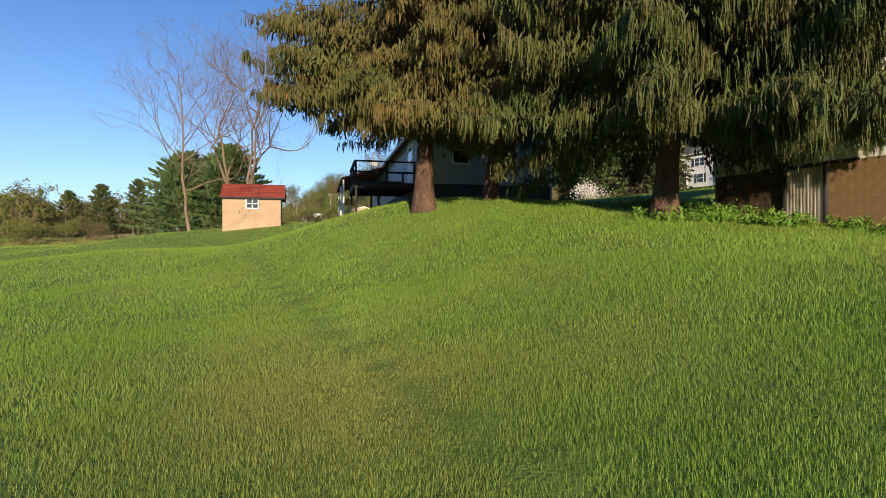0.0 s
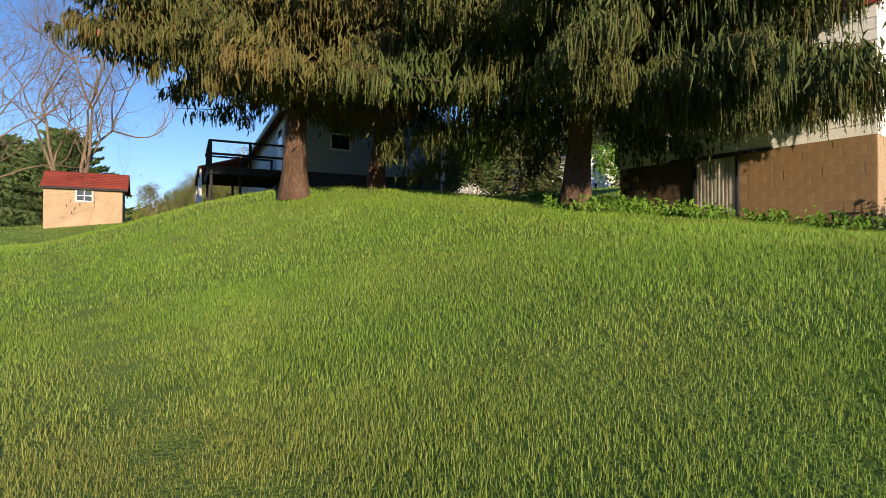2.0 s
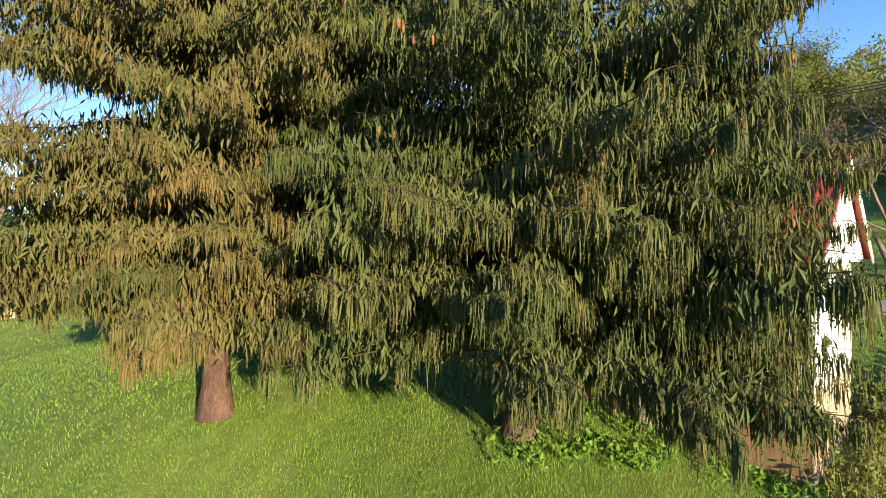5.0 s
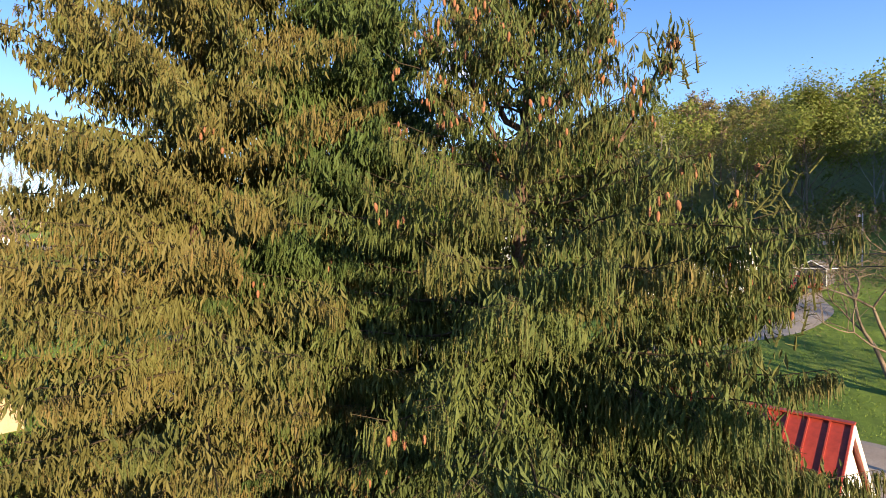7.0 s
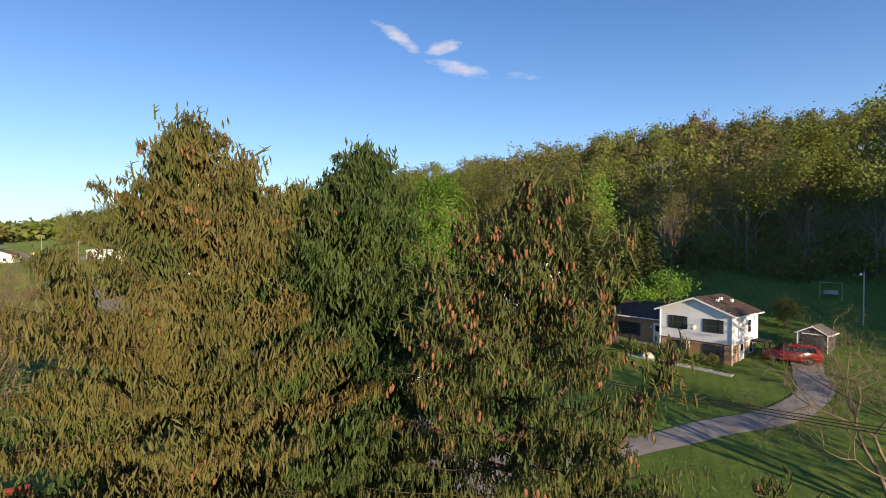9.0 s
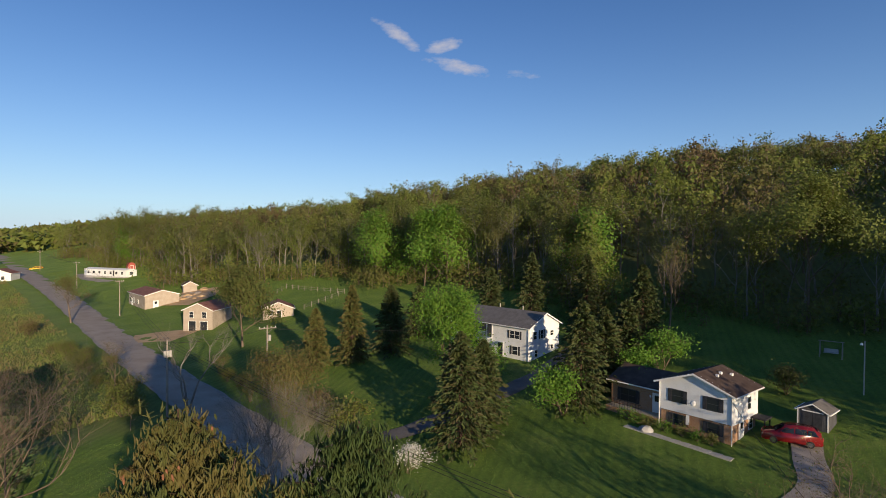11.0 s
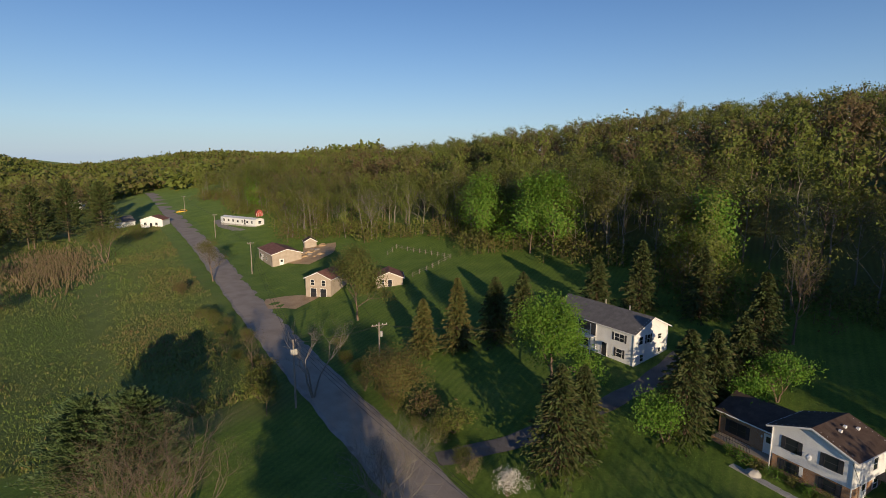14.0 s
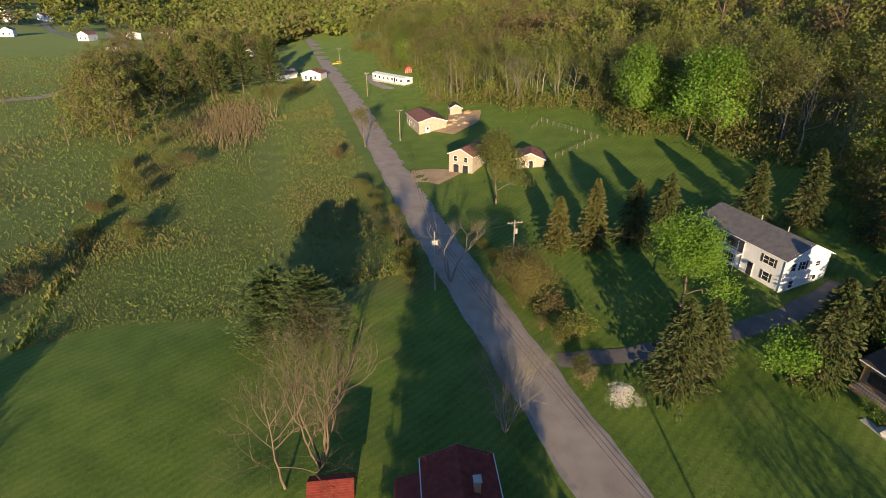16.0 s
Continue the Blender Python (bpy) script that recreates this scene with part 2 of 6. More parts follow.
M["car_yellow"] = material("car_yellow", [(0.55, 0.33, 0.02), (0.62, 0.38, 0.03), (0.66, 0.42, 0.04)], scale=2, fine=30, bump=0, rough=0.3, spec=0.6)
M["chrome"] = material("chrome", [(0.45, 0.45, 0.46), (0.55, 0.55, 0.56), (0.6, 0.6, 0.61)], scale=4, fine=40, bump=0, rough=0.25, metal=1.0)
M["dirt"] = material("dirt", [(0.36, 0.235, 0.12), (0.47, 0.32, 0.175), (0.56, 0.40, 0.235)], scale=0.4, fine=6, bump=0.6, bump_scale=12, bump_dist=0.1)
M["reed"] = material("reed", [(0.16, 0.115, 0.065), (0.23, 0.17, 0.10), (0.30, 0.23, 0.145)], scale=1, fine=8, bump=0, tint="tint", tint_color=(0.12, 0.14, 0.04), translucent=0.2)
M["wire"] = material("wire", [(0.015, 0.015, 0.015), (0.02, 0.02, 0.02), (0.03, 0.03, 0.03)], bump=0)
M["concrete"] = material("concrete", [(0.30, 0.285, 0.26), (0.40, 0.38, 0.35), (0.48, 0.46, 0.43)], scale=1.2, fine=20, bump=0.3)


def mow_lines(m):
    """Faint bands of mown grass, a mower's width apart."""
    n, l = m.node_tree.nodes, m.node_tree.links
    b = n["Principled BSDF"]
    src = b.inputs["Base Color"].links[0].from_socket
    tc, mp, wv = n.new("ShaderNodeTexCoord"), n.new("ShaderNodeMapping"), n.new("ShaderNodeTexWave")
    mp.inputs["Rotation"].default_value = (0, 0, radians(20))
    l.new(tc.outputs["Object"], mp.inputs["Vector"])
    l.new(mp.outputs[0], wv.inputs["Vector"])
    wv.inputs["Scale"].default_value = 0.28
    wv.inputs["Distortion"].default_value = 3.0
    wv.inputs["Detail"].default_value = 2.0
    wv.inputs["Detail Scale"].default_value = 0.12
    hs, mr = n.new("ShaderNodeHueSaturation"), n.new("ShaderNodeMapRange")
    mr.inputs["To Min"].default_value, mr.inputs["To Max"].default_value = 0.90, 1.08
    l.new(wv.outputs["Fac"], mr.inputs["Value"])
    l.new(mr.outputs[0], hs.inputs["Value"])
    l.new(src, hs.inputs["Color"])
    l.new(hs.outputs[0], b.inputs["Base Color"])


mow_lines(M["lawn"])
# the nap of the grass
lawn_bsdf = M["lawn"].node_tree.nodes["Principled BSDF"]
lawn_bsdf.inputs["Sheen Weight"].default_value = 0.06
lawn_bsdf.inputs["Sheen Roughness"].default_value = 0.45
lawn_bsdf.inputs["Sheen Tint"].default_value = (0.46, 0.70, 0.16, 1)


def glass_material():
    m = bpy.data.materials.new("window_glass")
    m.use_nodes = True
    b = m.node_tree.nodes["Principled BSDF"]
    b.inputs["Base Color"].default_value = (0.025, 0.03, 0.038, 1)
    b.inputs["Roughness"].default_value = 0.04
    b.inputs["Specular IOR Level"].default_value = 0.7
    return m


M["glass"] = glass_material()

# ---- the lie of the land: u runs along the valley road, v across it, uphill ----
def smooth(a, b, x):
    t = np.clip((x - a) / (b - a), 0, 1)
    return t * t * (3 - 2 * t)


def uv(x, y):
    return -0.69 * x + 0.724 * y, 0.724 * x + 0.69 * y


def xy(u, v):
    return -0.69 * u + 0.724 * v, 0.724 * u + 0.69 * v


def road_height(u):
    return 4.6 + 0.018 * u + 0.00004 * np.maximum(u, 0) ** 2 * (1 - 0.5 * smooth(200, 500, u))


def road_side(u):
    """How far across the valley the middle of the road lies."""
    return 27.9 + 3.6 * smooth(80, 220, u) + 2.0 * smooth(250, 400, u) - 4 * smooth(10, -80, u)


def bell(x, y, cx, cy, r):
    return np.exp(-((x - cx) ** 2 + (y - cy) ** 2) / (r * r))


def rolling(x, y, s):
    return np.sin(x / s + 1.3) * np.cos(y / (1.3 * s) - 0.4) + 0.5 * np.sin((x + y) / (0.45 * s)) * np.cos((x - 1.7 * y) / (0.6 * s))


PROFILE_V = [-2000, -300, -37, 0, 6, 12, 22, 34, 42, 56, 65, 85, 95, 120, 170, 250, 420, 2000]
PROFILE_Z = [-9, -6, -5.3, -4.6, -3.0, -2.2, -0.9, 0, 1.0, 3.4, 4.7, 8.0, 9.8, 17.8, 38, 50, 30, 10]


def ground(x, y):
    x, y = np.asarray(x, float), np.asarray(y, float)
    u, v = uv(x, y)
    z = 0.0
    for k, d in ((-1, 0.25), (0, 0.5), (1, 0.25)):
        w = np.maximum(2.0, np.abs(v) * 0.05)
        z = z + d * np.interp(v + k * w, PROFILE_V, PROFILE_Z)
    hill = np.maximum(z - 10, 0)
    z = z - hill * (0.85 - 0.30 * smooth(150, 210, v)) * smooth(75, 370, u) - hill * 0.5 * smooth(-150, -500, u)
    z = z + road_height(np.clip(u, -150, 520)) - 14 * smooth(380, 800, u) * smooth(-300, -60, v)
    z = z + 1.5 * bell(x, y, -8, 17, 8.5) + 1.78 * bell(x, y, -29, 30, 9.0) - 1.15 * bell(x, y, 11.5, 10.5, 8.0)
    z = z + 0.15 * bell(x, y, -17, 21, 4.5) + 0.75 * bell(x, y, -22, 16, 7.0) + 0.9 * bell(x, y, -52, 37, 20.0)
    far = smooth(60, 400, np.hypot(x, y))
    z = z + 0.12 * rolling(x, y, 9.0) * smooth(6, 40, np.hypot(x, y)) + far * 1.2 * rolling(x, y, 60.0)
    # the far side of the valley
    d = np.hypot(x, y)
    z = z + 90 * smooth(480, 1300, d) * (1 - 0.7 * smooth(1500, 2200, d)) * smooth(-40, -500, v) + 3 * smooth(900, 1600, d) * (1 + 0.4 * rolling(x, y, 210.0))
    # the road's bed
    off = np.abs(v - road_side(u))
    bed = 1 - smooth(3.4, 7.5, off)
    return z * (1 - bed) + bed * (road_height(np.clip(u, -150, 520)) - 0.05 - 14 * smooth(380, 800, u))


def gz(x, y):
    return float(ground(x, y))

# ---- building helpers ----
def tri_mesh(name, verts, tris, mats, index=None, attrs=None, smoothed=False):
    """A mesh of triangles from arrays; index: each triangle's material; attrs: named values, one a vertex."""
    verts, tris = np.asarray(verts, np.float32), np.asarray(tris, np.int32)
    me = bpy.data.meshes.new(name)
    me.vertices.add(len(verts))
    me.vertices.foreach_set("co", verts.ravel())
    me.loops.add(len(tris) * 3)
    me.loops.foreach_set("vertex_index", tris.ravel())
    me.polygons.add(len(tris))
    me.polygons.foreach_set("loop_start", np.arange(0, len(tris) * 3, 3, dtype=np.int32))
    for m in mats:
        me.materials.append(m)
    if index is not None:
        me.polygons.foreach_set("material_index", np.asarray(index, np.int32))
    me.polygons.foreach_set("use_smooth", np.full(len(tris), smoothed, bool))
    for key, values in (attrs or {}).items():
        a = me.attributes.new(key, "FLOAT", "POINT")
        a.data.foreach_set("value", np.asarray(values, np.float32))
    me.update(calc_edges=True)
    return me


class Soup:
    """Triangles gathered from many pieces, to become one mesh."""

    def __init__(self):
        self.v, self.f, self.m, self.t, self.n = [], [], [], [], 0

    def add(self, verts, tris, mat=0, tint=0.0):
        verts, tris = np.asarray(verts, np.float32), np.asarray(tris, np.int32)
        self.v.append(verts)
        self.f.append(tris + self.n)
        self.m.append(np.full(len(tris), mat, np.int32) if np.isscalar(mat) else mat)
        self.t.append(np.full(len(verts), tint, np.float32) if np.isscalar(tint) else np.asarray(tint, np.float32))
        self.n += len(verts)

    def arrays(self):
        return np.concatenate(self.v), np.concatenate(self.f), np.concatenate(self.m), np.concatenate(self.t)

    def mesh(self, name, mats, smoothed=False):
        v, f, m, t = self.arrays()
        return tri_mesh(name, v, f, mats, m, {"tint": t}, smoothed)


def many(soup, verts, tris, mats, mat=0, tint=None):
    """One small piece at many 4x4 poses."""
    verts, tris = np.asarray(verts, float), np.asarray(tris, np.int64)
    n, k = len(mats), len(verts)
    if not n:
        return
    h = np.concatenate([verts, np.ones((k, 1))], 1)
    out = np.einsum("nij,kj->nki", mats[:, :3, :], h).reshape(-1, 3)
    f = (tris[None] + (np.arange(n) * k)[:, None, None]).reshape(-1, 3)
    t = np.zeros(n * k) if tint is None else np.repeat(tint, k)
    soup.add(out, f, mat, t)


def tube(soup, points, radii, sides=6, mat=0, tint=0.0):
    """A tapered limb along points."""
    p, r = np.asarray(points, float), np.asarray(radii, float)
    d = np.gradient(p, axis=0)
    d /= np.linalg.norm(d, axis=1)[:, None] + 1e-9
    ref = np.where(np.abs(d[:, 2:3]) > 0.9, [[1.0, 0, 0]], [[0, 0, 1.0]])
    a = np.cross(d, ref)
    a /= np.linalg.norm(a, axis=1)[:, None] + 1e-9
    b = np.cross(d, a)
    ang = np.linspace(0, 2 * np.pi, sides, endpoint=False)
    ring = p[:, None] + r[:, None, None] * (np.cos(ang)[None, :, None] * a[:, None] + np.sin(ang)[None, :, None] * b[:, None])
    n = len(p)
    i, j = np.meshgrid(np.arange(n - 1), np.arange(sides), indexing="ij")
    i, j = i.ravel(), j.ravel()
    q = np.stack([i * sides + j, i * sides + (j + 1) % sides, (i + 1) * sides + (j + 1) % sides, (i + 1) * sides + j], 1)
    soup.add(ring.reshape(-1, 3), np.concatenate([q[:, [0, 1, 2]], q[:, [0, 2, 3]]]), mat, tint)


def leaves(soup, pos, size, rng, tint, aspect=0.6, droop=None, mat=0):
    """Leaf clumps: a folded diamond each, turned at random or along droop."""
    n = len(pos)
    if not n:
        return
    a = rng.normal(size=(n, 3)) if droop is None else droop + rng.normal(0, 0.25, (n, 3))
    a /= np.linalg.norm(a, axis=1)[:, None]
    b = np.cross(a, rng.normal(size=(n, 3)))
    b /= np.linalg.norm(b, axis=1)[:, None] + 1e-9
    c = np.cross(a, b)
    s = size[:, None]
    v = np.stack([pos - a * s * 0.5, pos + b * s * aspect * 0.5 + c * s * 0.12, pos + a * s * 0.5, pos - b * s * aspect * 0.5 + c * s * 0.12], 1).reshape(-1, 3)
    k = (np.arange(n) * 4)[:, None]
    soup.add(v, np.concatenate([k + [0, 1, 2], k + [0, 2, 3]]), mat, np.repeat(tint, 4))


def tufts(soup, pos, size, rng, tint, lie=None, out=None, broad=1.0):
    """Small leaf clumps, one ragged triangle each; out: where they turn their faces."""
    n = len(pos)
    a = rng.normal(size=(n, 3)) if lie is None else lie + rng.normal(0, 0.3, (n, 3))
    a /= np.linalg.norm(a, axis=1)[:, None]
    b = np.cross(a, rng.normal(size=(n, 3)))
    if out is not None:
        face = out / (np.linalg.norm(out, axis=1)[:, None] + 1e-9) + rng.normal(0, 0.45, (n, 3))
        a = np.cross(face, a)
        a /= np.linalg.norm(a, axis=1)[:, None] + 1e-9
        b = np.cross(face, a)
    b /= np.linalg.norm(b, axis=1)[:, None] + 1e-9
    s = size[:, None]
    wide = rng.uniform(0.3, 0.6, (n, 1)) if lie is None else broad * rng.uniform(0.12, 0.25, (n, 1))
    v = np.stack([pos + a * s * 0.6, pos - a * s * 0.35 + b * s * wide, pos - a * s * 0.3 - b * s * wide], 1).reshape(-1, 3)
    soup.add(v, np.arange(3 * n).reshape(-1, 3), 0, np.repeat(tint, 3))


def bm_to(name, bm, mat, parent=None, label="", at=None):
    me = bpy.data.meshes.new(name)
    bm.to_mesh(me)
    bm.free()
    for m in (mat if isinstance(mat, (list, tuple)) else [mat]):
        me.materials.append(m)
    ob = new(name, me)
    if at is not None:
        ob.matrix_basis = at
    if parent:
        ob.parent = parent
    if label:
        tagged(ob, label)
    return ob


part = bm_to


def box(bm, x0, x1, y0, y1, z0, z1, bevel=0.0):
    r = bmesh.ops.create_cube(bm, size=1)
    vs = r["verts"]
    for v in vs:
        v.co = Vector(((x0 + x1) / 2 + v.co.x * (x1 - x0), (y0 + y1) / 2 + v.co.y * (y1 - y0), (z0 + z1) / 2 + v.co.z * (z1 - z0)))
    if bevel:
        es = list({e for v in vs for e in v.link_edges})
        bmesh.ops.bevel(bm, geom=es, offset=bevel, segments=1, affect="EDGES")
    return bm


def a_box(x0, x1, y0, y1, z0, z1, bevel=0.0):
    return box(bmesh.new(), x0, x1, y0, y1, z0, z1, bevel)


def prism(outline, depth, bm=None):
    """An outline in x and z, drawn out from y = 0 to y = depth."""
    bm = bm or bmesh.new()
    a = [bm.verts.new((x, 0, z)) for x, z in outline]
    b = [bm.verts.new((x, depth, z)) for x, z in outline]
    n = len(outline)
    fs = [bm.faces.new(a), bm.faces.new(b[::-1])] + [bm.faces.new((a[i], b[i], b[(i + 1) % n], a[(i + 1) % n])) for i in range(n)]
    bmesh.ops.recalc_face_normals(bm, faces=fs)
    return bm


def rod(bm, p, q, r, r2=None, sides=8):
    p, q = Vector(p), Vector(q)
    m = Matrix.Translation((p + q) / 2) @ (q - p).to_track_quat("Z", "Y").to_matrix().to_4x4()
    bmesh.ops.create_cone(bm, cap_ends=True, segments=sides, radius1=r, radius2=r if r2 is None else r2, depth=(q - p).length, matrix=m)
    return bm


def thing(name, m, label, category, group="", kind=""):
    ob = new(name)
    ob.matrix_basis = m
    return tagged(ob, label, category, group, kind)

# ---- ground, road ----
def land():
    """One sheet, fine near the lawn and coarser to the horizon."""
    def axis(lo, hi):
        a = [0.0]
        step = 0.6
        while a[-1] < hi:
            step = 0.7 if a[-1] < 18 else min(60, step * 1.06)
            a.append(a[-1] + step)
        b = [0.0]
        step = 0.6
        while b[-1] > lo:
            step = 0.7 if b[-1] > -18 else min(60, step * 1.06)
            b.append(b[-1] - step)
        return np.array(b[:0:-1] + a)
    xs, ys = axis(-2600, 1800), axis(-1200, 2600) + 8.0
    gx, gy = np.meshgrid(xs, ys)
    z = ground(gx, gy)
    n, m = len(ys), len(xs)
    i, j = np.meshgrid(np.arange(n - 1), np.arange(m - 1), indexing="ij")
    a = (i * m + j).ravel()
    q = np.stack([a, a + 1, a + m + 1, a + m], 1)
    verts = np.stack([gx.ravel(), gy.ravel(), z.ravel()], 1)
    u, v = uv(gx, gy)
    # rough meadow beyond the mown lawn, and the woods' floor of dead leaves
    meadow = smooth(78.5, 80, u + 0.22 * np.abs(v + 26)  - 4.0) * smooth(26, 22, v)
    woods = smooth(98, 110, v + 6 * np.sin(u / 13.0))
    rough = np.clip(0.55 * meadow + 0.9 * woods + 0.8 * smooth(500, 700, np.hypot(gx, gy)), 0, 0.9)
    me = tri_mesh("ground", verts, np.concatenate([q[:, [0, 1, 2]], q[:, [0, 2, 3]]]), [M["lawn"]], None, {"rough": rough.ravel()}, True)
    return tagged(new("ground", me), "green mown lawn, meadow and wooded hillside", "ground", kind="structure")


land()


def strip(name, us, left, right, lift, mat, label, category):
    """A band along the valley between two distances across it, laid on the ground."""
    v, f = [], []
    k = 7
    for i, u in enumerate(us):
        for j in range(k):
            s = left(u) + (right(u) - left(u)) * j / (k - 1)
            x, y = xy(u, s)
            crown = 0.06 * (1 - (2 * j / (k - 1) - 1) ** 2)
            v.append((x, y, gz(x, y) + lift + crown + 0.45 * float(smooth(130, 260, u))))
        for j in (range(k - 1) if i else ()):
            a = (i - 1) * k + j
            f += [(a, a + 1, a + k + 1), (a, a + k + 1, a + k)]
    me = tri_mesh(name, v, f, [mat], smoothed=True)
    ob = new(name, me)
    return tagged(ob, label, category, kind="structure")


def wob(u, a):
    return 0.14 * math.sin(u / 2.3 + a) + 0.08 * math.sin(u / 0.9 + 2 * a)


strip("road", np.arange(-60, 420, 1.5), lambda u: float(road_side(u)) - 3.0 + wob(u, 1), lambda u: float(road_side(u)) + 3.0 + wob(u, 4), 0.09, M["road"],
      "worn grey asphalt country road without markings", "road")
strip("road_shoulder", np.arange(-60, 420, 1.5), lambda u: float(road_side(u)) - 3.6 + wob(u, 2), lambda u: float(road_side(u)) + 3.6 + wob(u, 5), 0.03, M["gravel"],
      "gravel shoulder along the country road", "shoulder")

# ---- the three old spruces ----
def strand(rng):
    """A hanging shoot, 1 long, thick with needles: a thin ragged spindle with short bristling side shoots."""
    s = Soup()
    z = np.array([0.0, -0.45, -1.0])
    sway = np.cumsum(rng.normal(0, 0.028, (3, 2)), 0)
    pts = np.column_stack([sway, z])
    a = rng.uniform(0, 6) + np.array([0, 2.1, 4.2])
    ring = pts[1] + np.column_stack([np.cos(a), np.sin(a), 0.2 * np.cos(3 * a)]) * 0.015
    s.add(np.vstack([pts[0], ring, pts[2]]), [(0, 1, 2), (0, 2, 3), (0, 3, 1), (4, 2, 1), (4, 3, 2), (4, 1, 3)])
    for _ in range(7):
        k = rng.uniform(0.0, 0.92)
        base = np.array([np.interp(k, -z, pts[:, 0]), np.interp(k, -z, pts[:, 1]), -k])
        a = rng.uniform(0, 2 * np.pi)
        out = np.array([np.cos(a), np.sin(a), 0])
        across = np.array([-np.sin(a), np.cos(a), 0]) * 0.012
        tip = base + out * rng.uniform(0.02, 0.045) + np.array([0, 0, -rng.uniform(-0.03, 0.08)])
        s.add([base + across + [0, 0, 0.03], base - across - [0, 0, 0.05], tip], [(0, 1, 2)])
    v, f, _, _ = s.arrays()
    return v, f


def poses(pos, yaw, tilt, length, width):
    """Poses of hanging pieces: yaw about z, tilted outward by tilt, drawn to length and width."""
    n = len(pos)
    c, s = np.cos(yaw), np.sin(yaw)
    ct, st = np.cos(tilt), np.sin(tilt)
    m = np.zeros((n, 4, 4))
    m[:, 0, 0], m[:, 0, 1], m[:, 0, 2] = c * ct * width, -s * width, -c * st * length
    m[:, 1, 0], m[:, 1, 1], m[:, 1, 2] = s * ct * width, c * width, -s * st * length
    m[:, 2, 0], m[:, 2, 2] = st * width, ct * length
    m[:, :3, 3] = pos
    m[:, 3, 3] = 1
    return m


def spruce(name, x, y, top, lean, outline, low, seed, mat, label, brown, cones, tops=(), limbs=150, thick=0.36, more=(), lift=(-2, 0), drops=(0.24, 0.62), gaps=0.0):
    rng = np.random.default_rng(seed)
    z0 = gz(x, y) - 0.15
    h = top - z0
    tree = thing(name, pose(x, y, z0), label, "tree", "spruces on the lawn")
    wood, crown, cone = Soup(), Soup(), Soup()

    def stem(z):
        t = z / h
        return np.array([lean[0] * t + 0.12 * np.sin(z * 0.5 + seed), lean[1] * t + 0.12 * np.cos(z * 0.4 + seed), z])
    zs = np.linspace(0, h, 26)
    rad = thick * (1 - zs / h) ** 0.8 + 0.02
    rad[0] *= 1.55
    rad[1] *= 1.15
    tube(wood, [stem(z) for z in zs], rad, 12)
    shapes = [strand(rng) for _ in range(8)]
    spos, sdir, slen, swid, stint, stilt = [], [], [], [], [], []
    cpos, fpos, ftint = [], [], []

    def limb(z, az, length, rise, bend, base=None, dens=1.0, long=1.0):
        p0 = stem(z) if base is None else base
        k = 9
        s = np.linspace(0, 1, k)
        turn = az + 0.25 * rng.normal() * s
        r = length * s
        pts = np.column_stack([np.cos(turn) * r, np.sin(turn) * r, length * (rise * s + bend * s * s)]) + p0
        pts[1:, 2] += rng.normal(0, 0.03 * length ** 0.5, k - 1)
        tube(wood, pts, np.linspace(0.012 + 0.006 * length, 0.005, k), 4, 1)
        low_part = float(smooth(7.5, 4.0, z))
        full = 1 - gaps * float(smooth(8.5, 13.0, z))
        n = int(full * dens * (24 + 58 * length) * (1.0 if np.sin(az) < 0.2 else 0.3))
        # shoots hang in curtains from side twigs
        twigs = 5 + int((5.5 - 2.2 * low_part) * length)
        which = rng.integers(0, twigs, n)
        at = (rng.uniform(0.2, 1.0, twigs) ** 0.8)[which] + rng.normal(0, 0.012, n)
        at = np.clip(at, 0.15, 1.0)
        side = rng.choice([-1, 1], twigs)[which] * rng.uniform(0.0, 1, n) ** 0.8
        side *= rng.random(n) > 0.15
        spread = side * (0.10 + 0.28 * length * (1.05 - at)) * np.clip(at * 3, 0.3, 1)
        drop = long * (1 + 0.2 * low_part) * rng.uniform(*drops, twigs)[which] * rng.uniform(0.6, 1.15, n)
        base_pts = np.column_stack([np.interp(at, s, pts[:, c]) for c in range(3)])
        across = np.array([-np.sin(az), np.cos(az), 0.0])
        ahead = np.array([np.cos(az), np.sin(az), 0.0])
        pos = base_pts + across * spread[:, None] + ahead * (np.abs(spread) * 0.5)[:, None]
        pos[:, 2] -= np.abs(spread) * 0.22 + rng.uniform(0, 0.06, n)
        spos.append(pos)
        sdir.append(az + rng.normal(0, 0.9, n))
        short = rng.random(n) < 0.14
        slen.append(np.where(short, rng.uniform(0.08, 0.20, n), drop * (0.36 + 0.64 * min(1, (h - z) / 9))))
        swid.append(rng.uniform(0.75, 1.2, n))
        stilt.append(np.where(short, rng.uniform(0.1, 0.8, n), rng.normal(0.01, 0.04, n)))
        patch = brown + 0.16 * rng.normal()
        stint.append(np.clip(patch + 0.2 * rng.normal(size=n), 0, 1))
        k = int(full ** 2 * (8 + 17 * length) * (1.0 if np.sin(az) < 0.5 else 0.6))
        deep = rng.uniform(0.06, 0.9, k)
        fpos.append(np.column_stack([np.interp(deep, s, pts[:, c]) for c in range(3)]) + across * (rng.normal(0, 0.16, k) * (0.3 + 0.25 * length))[:, None] - np.outer(rng.uniform(-0.03, 0.30, k), [0, 0, 1]))
        ftint.append(np.full(k, np.clip(patch - 0.1, 0, 1)))
        # the twigs from which the shoots hang
        for i in range(0, n, 12):
            a, b = base_pts[i], pos[i]
            tube(wood, [a, b], [0.008, 0.004], 3, 1)
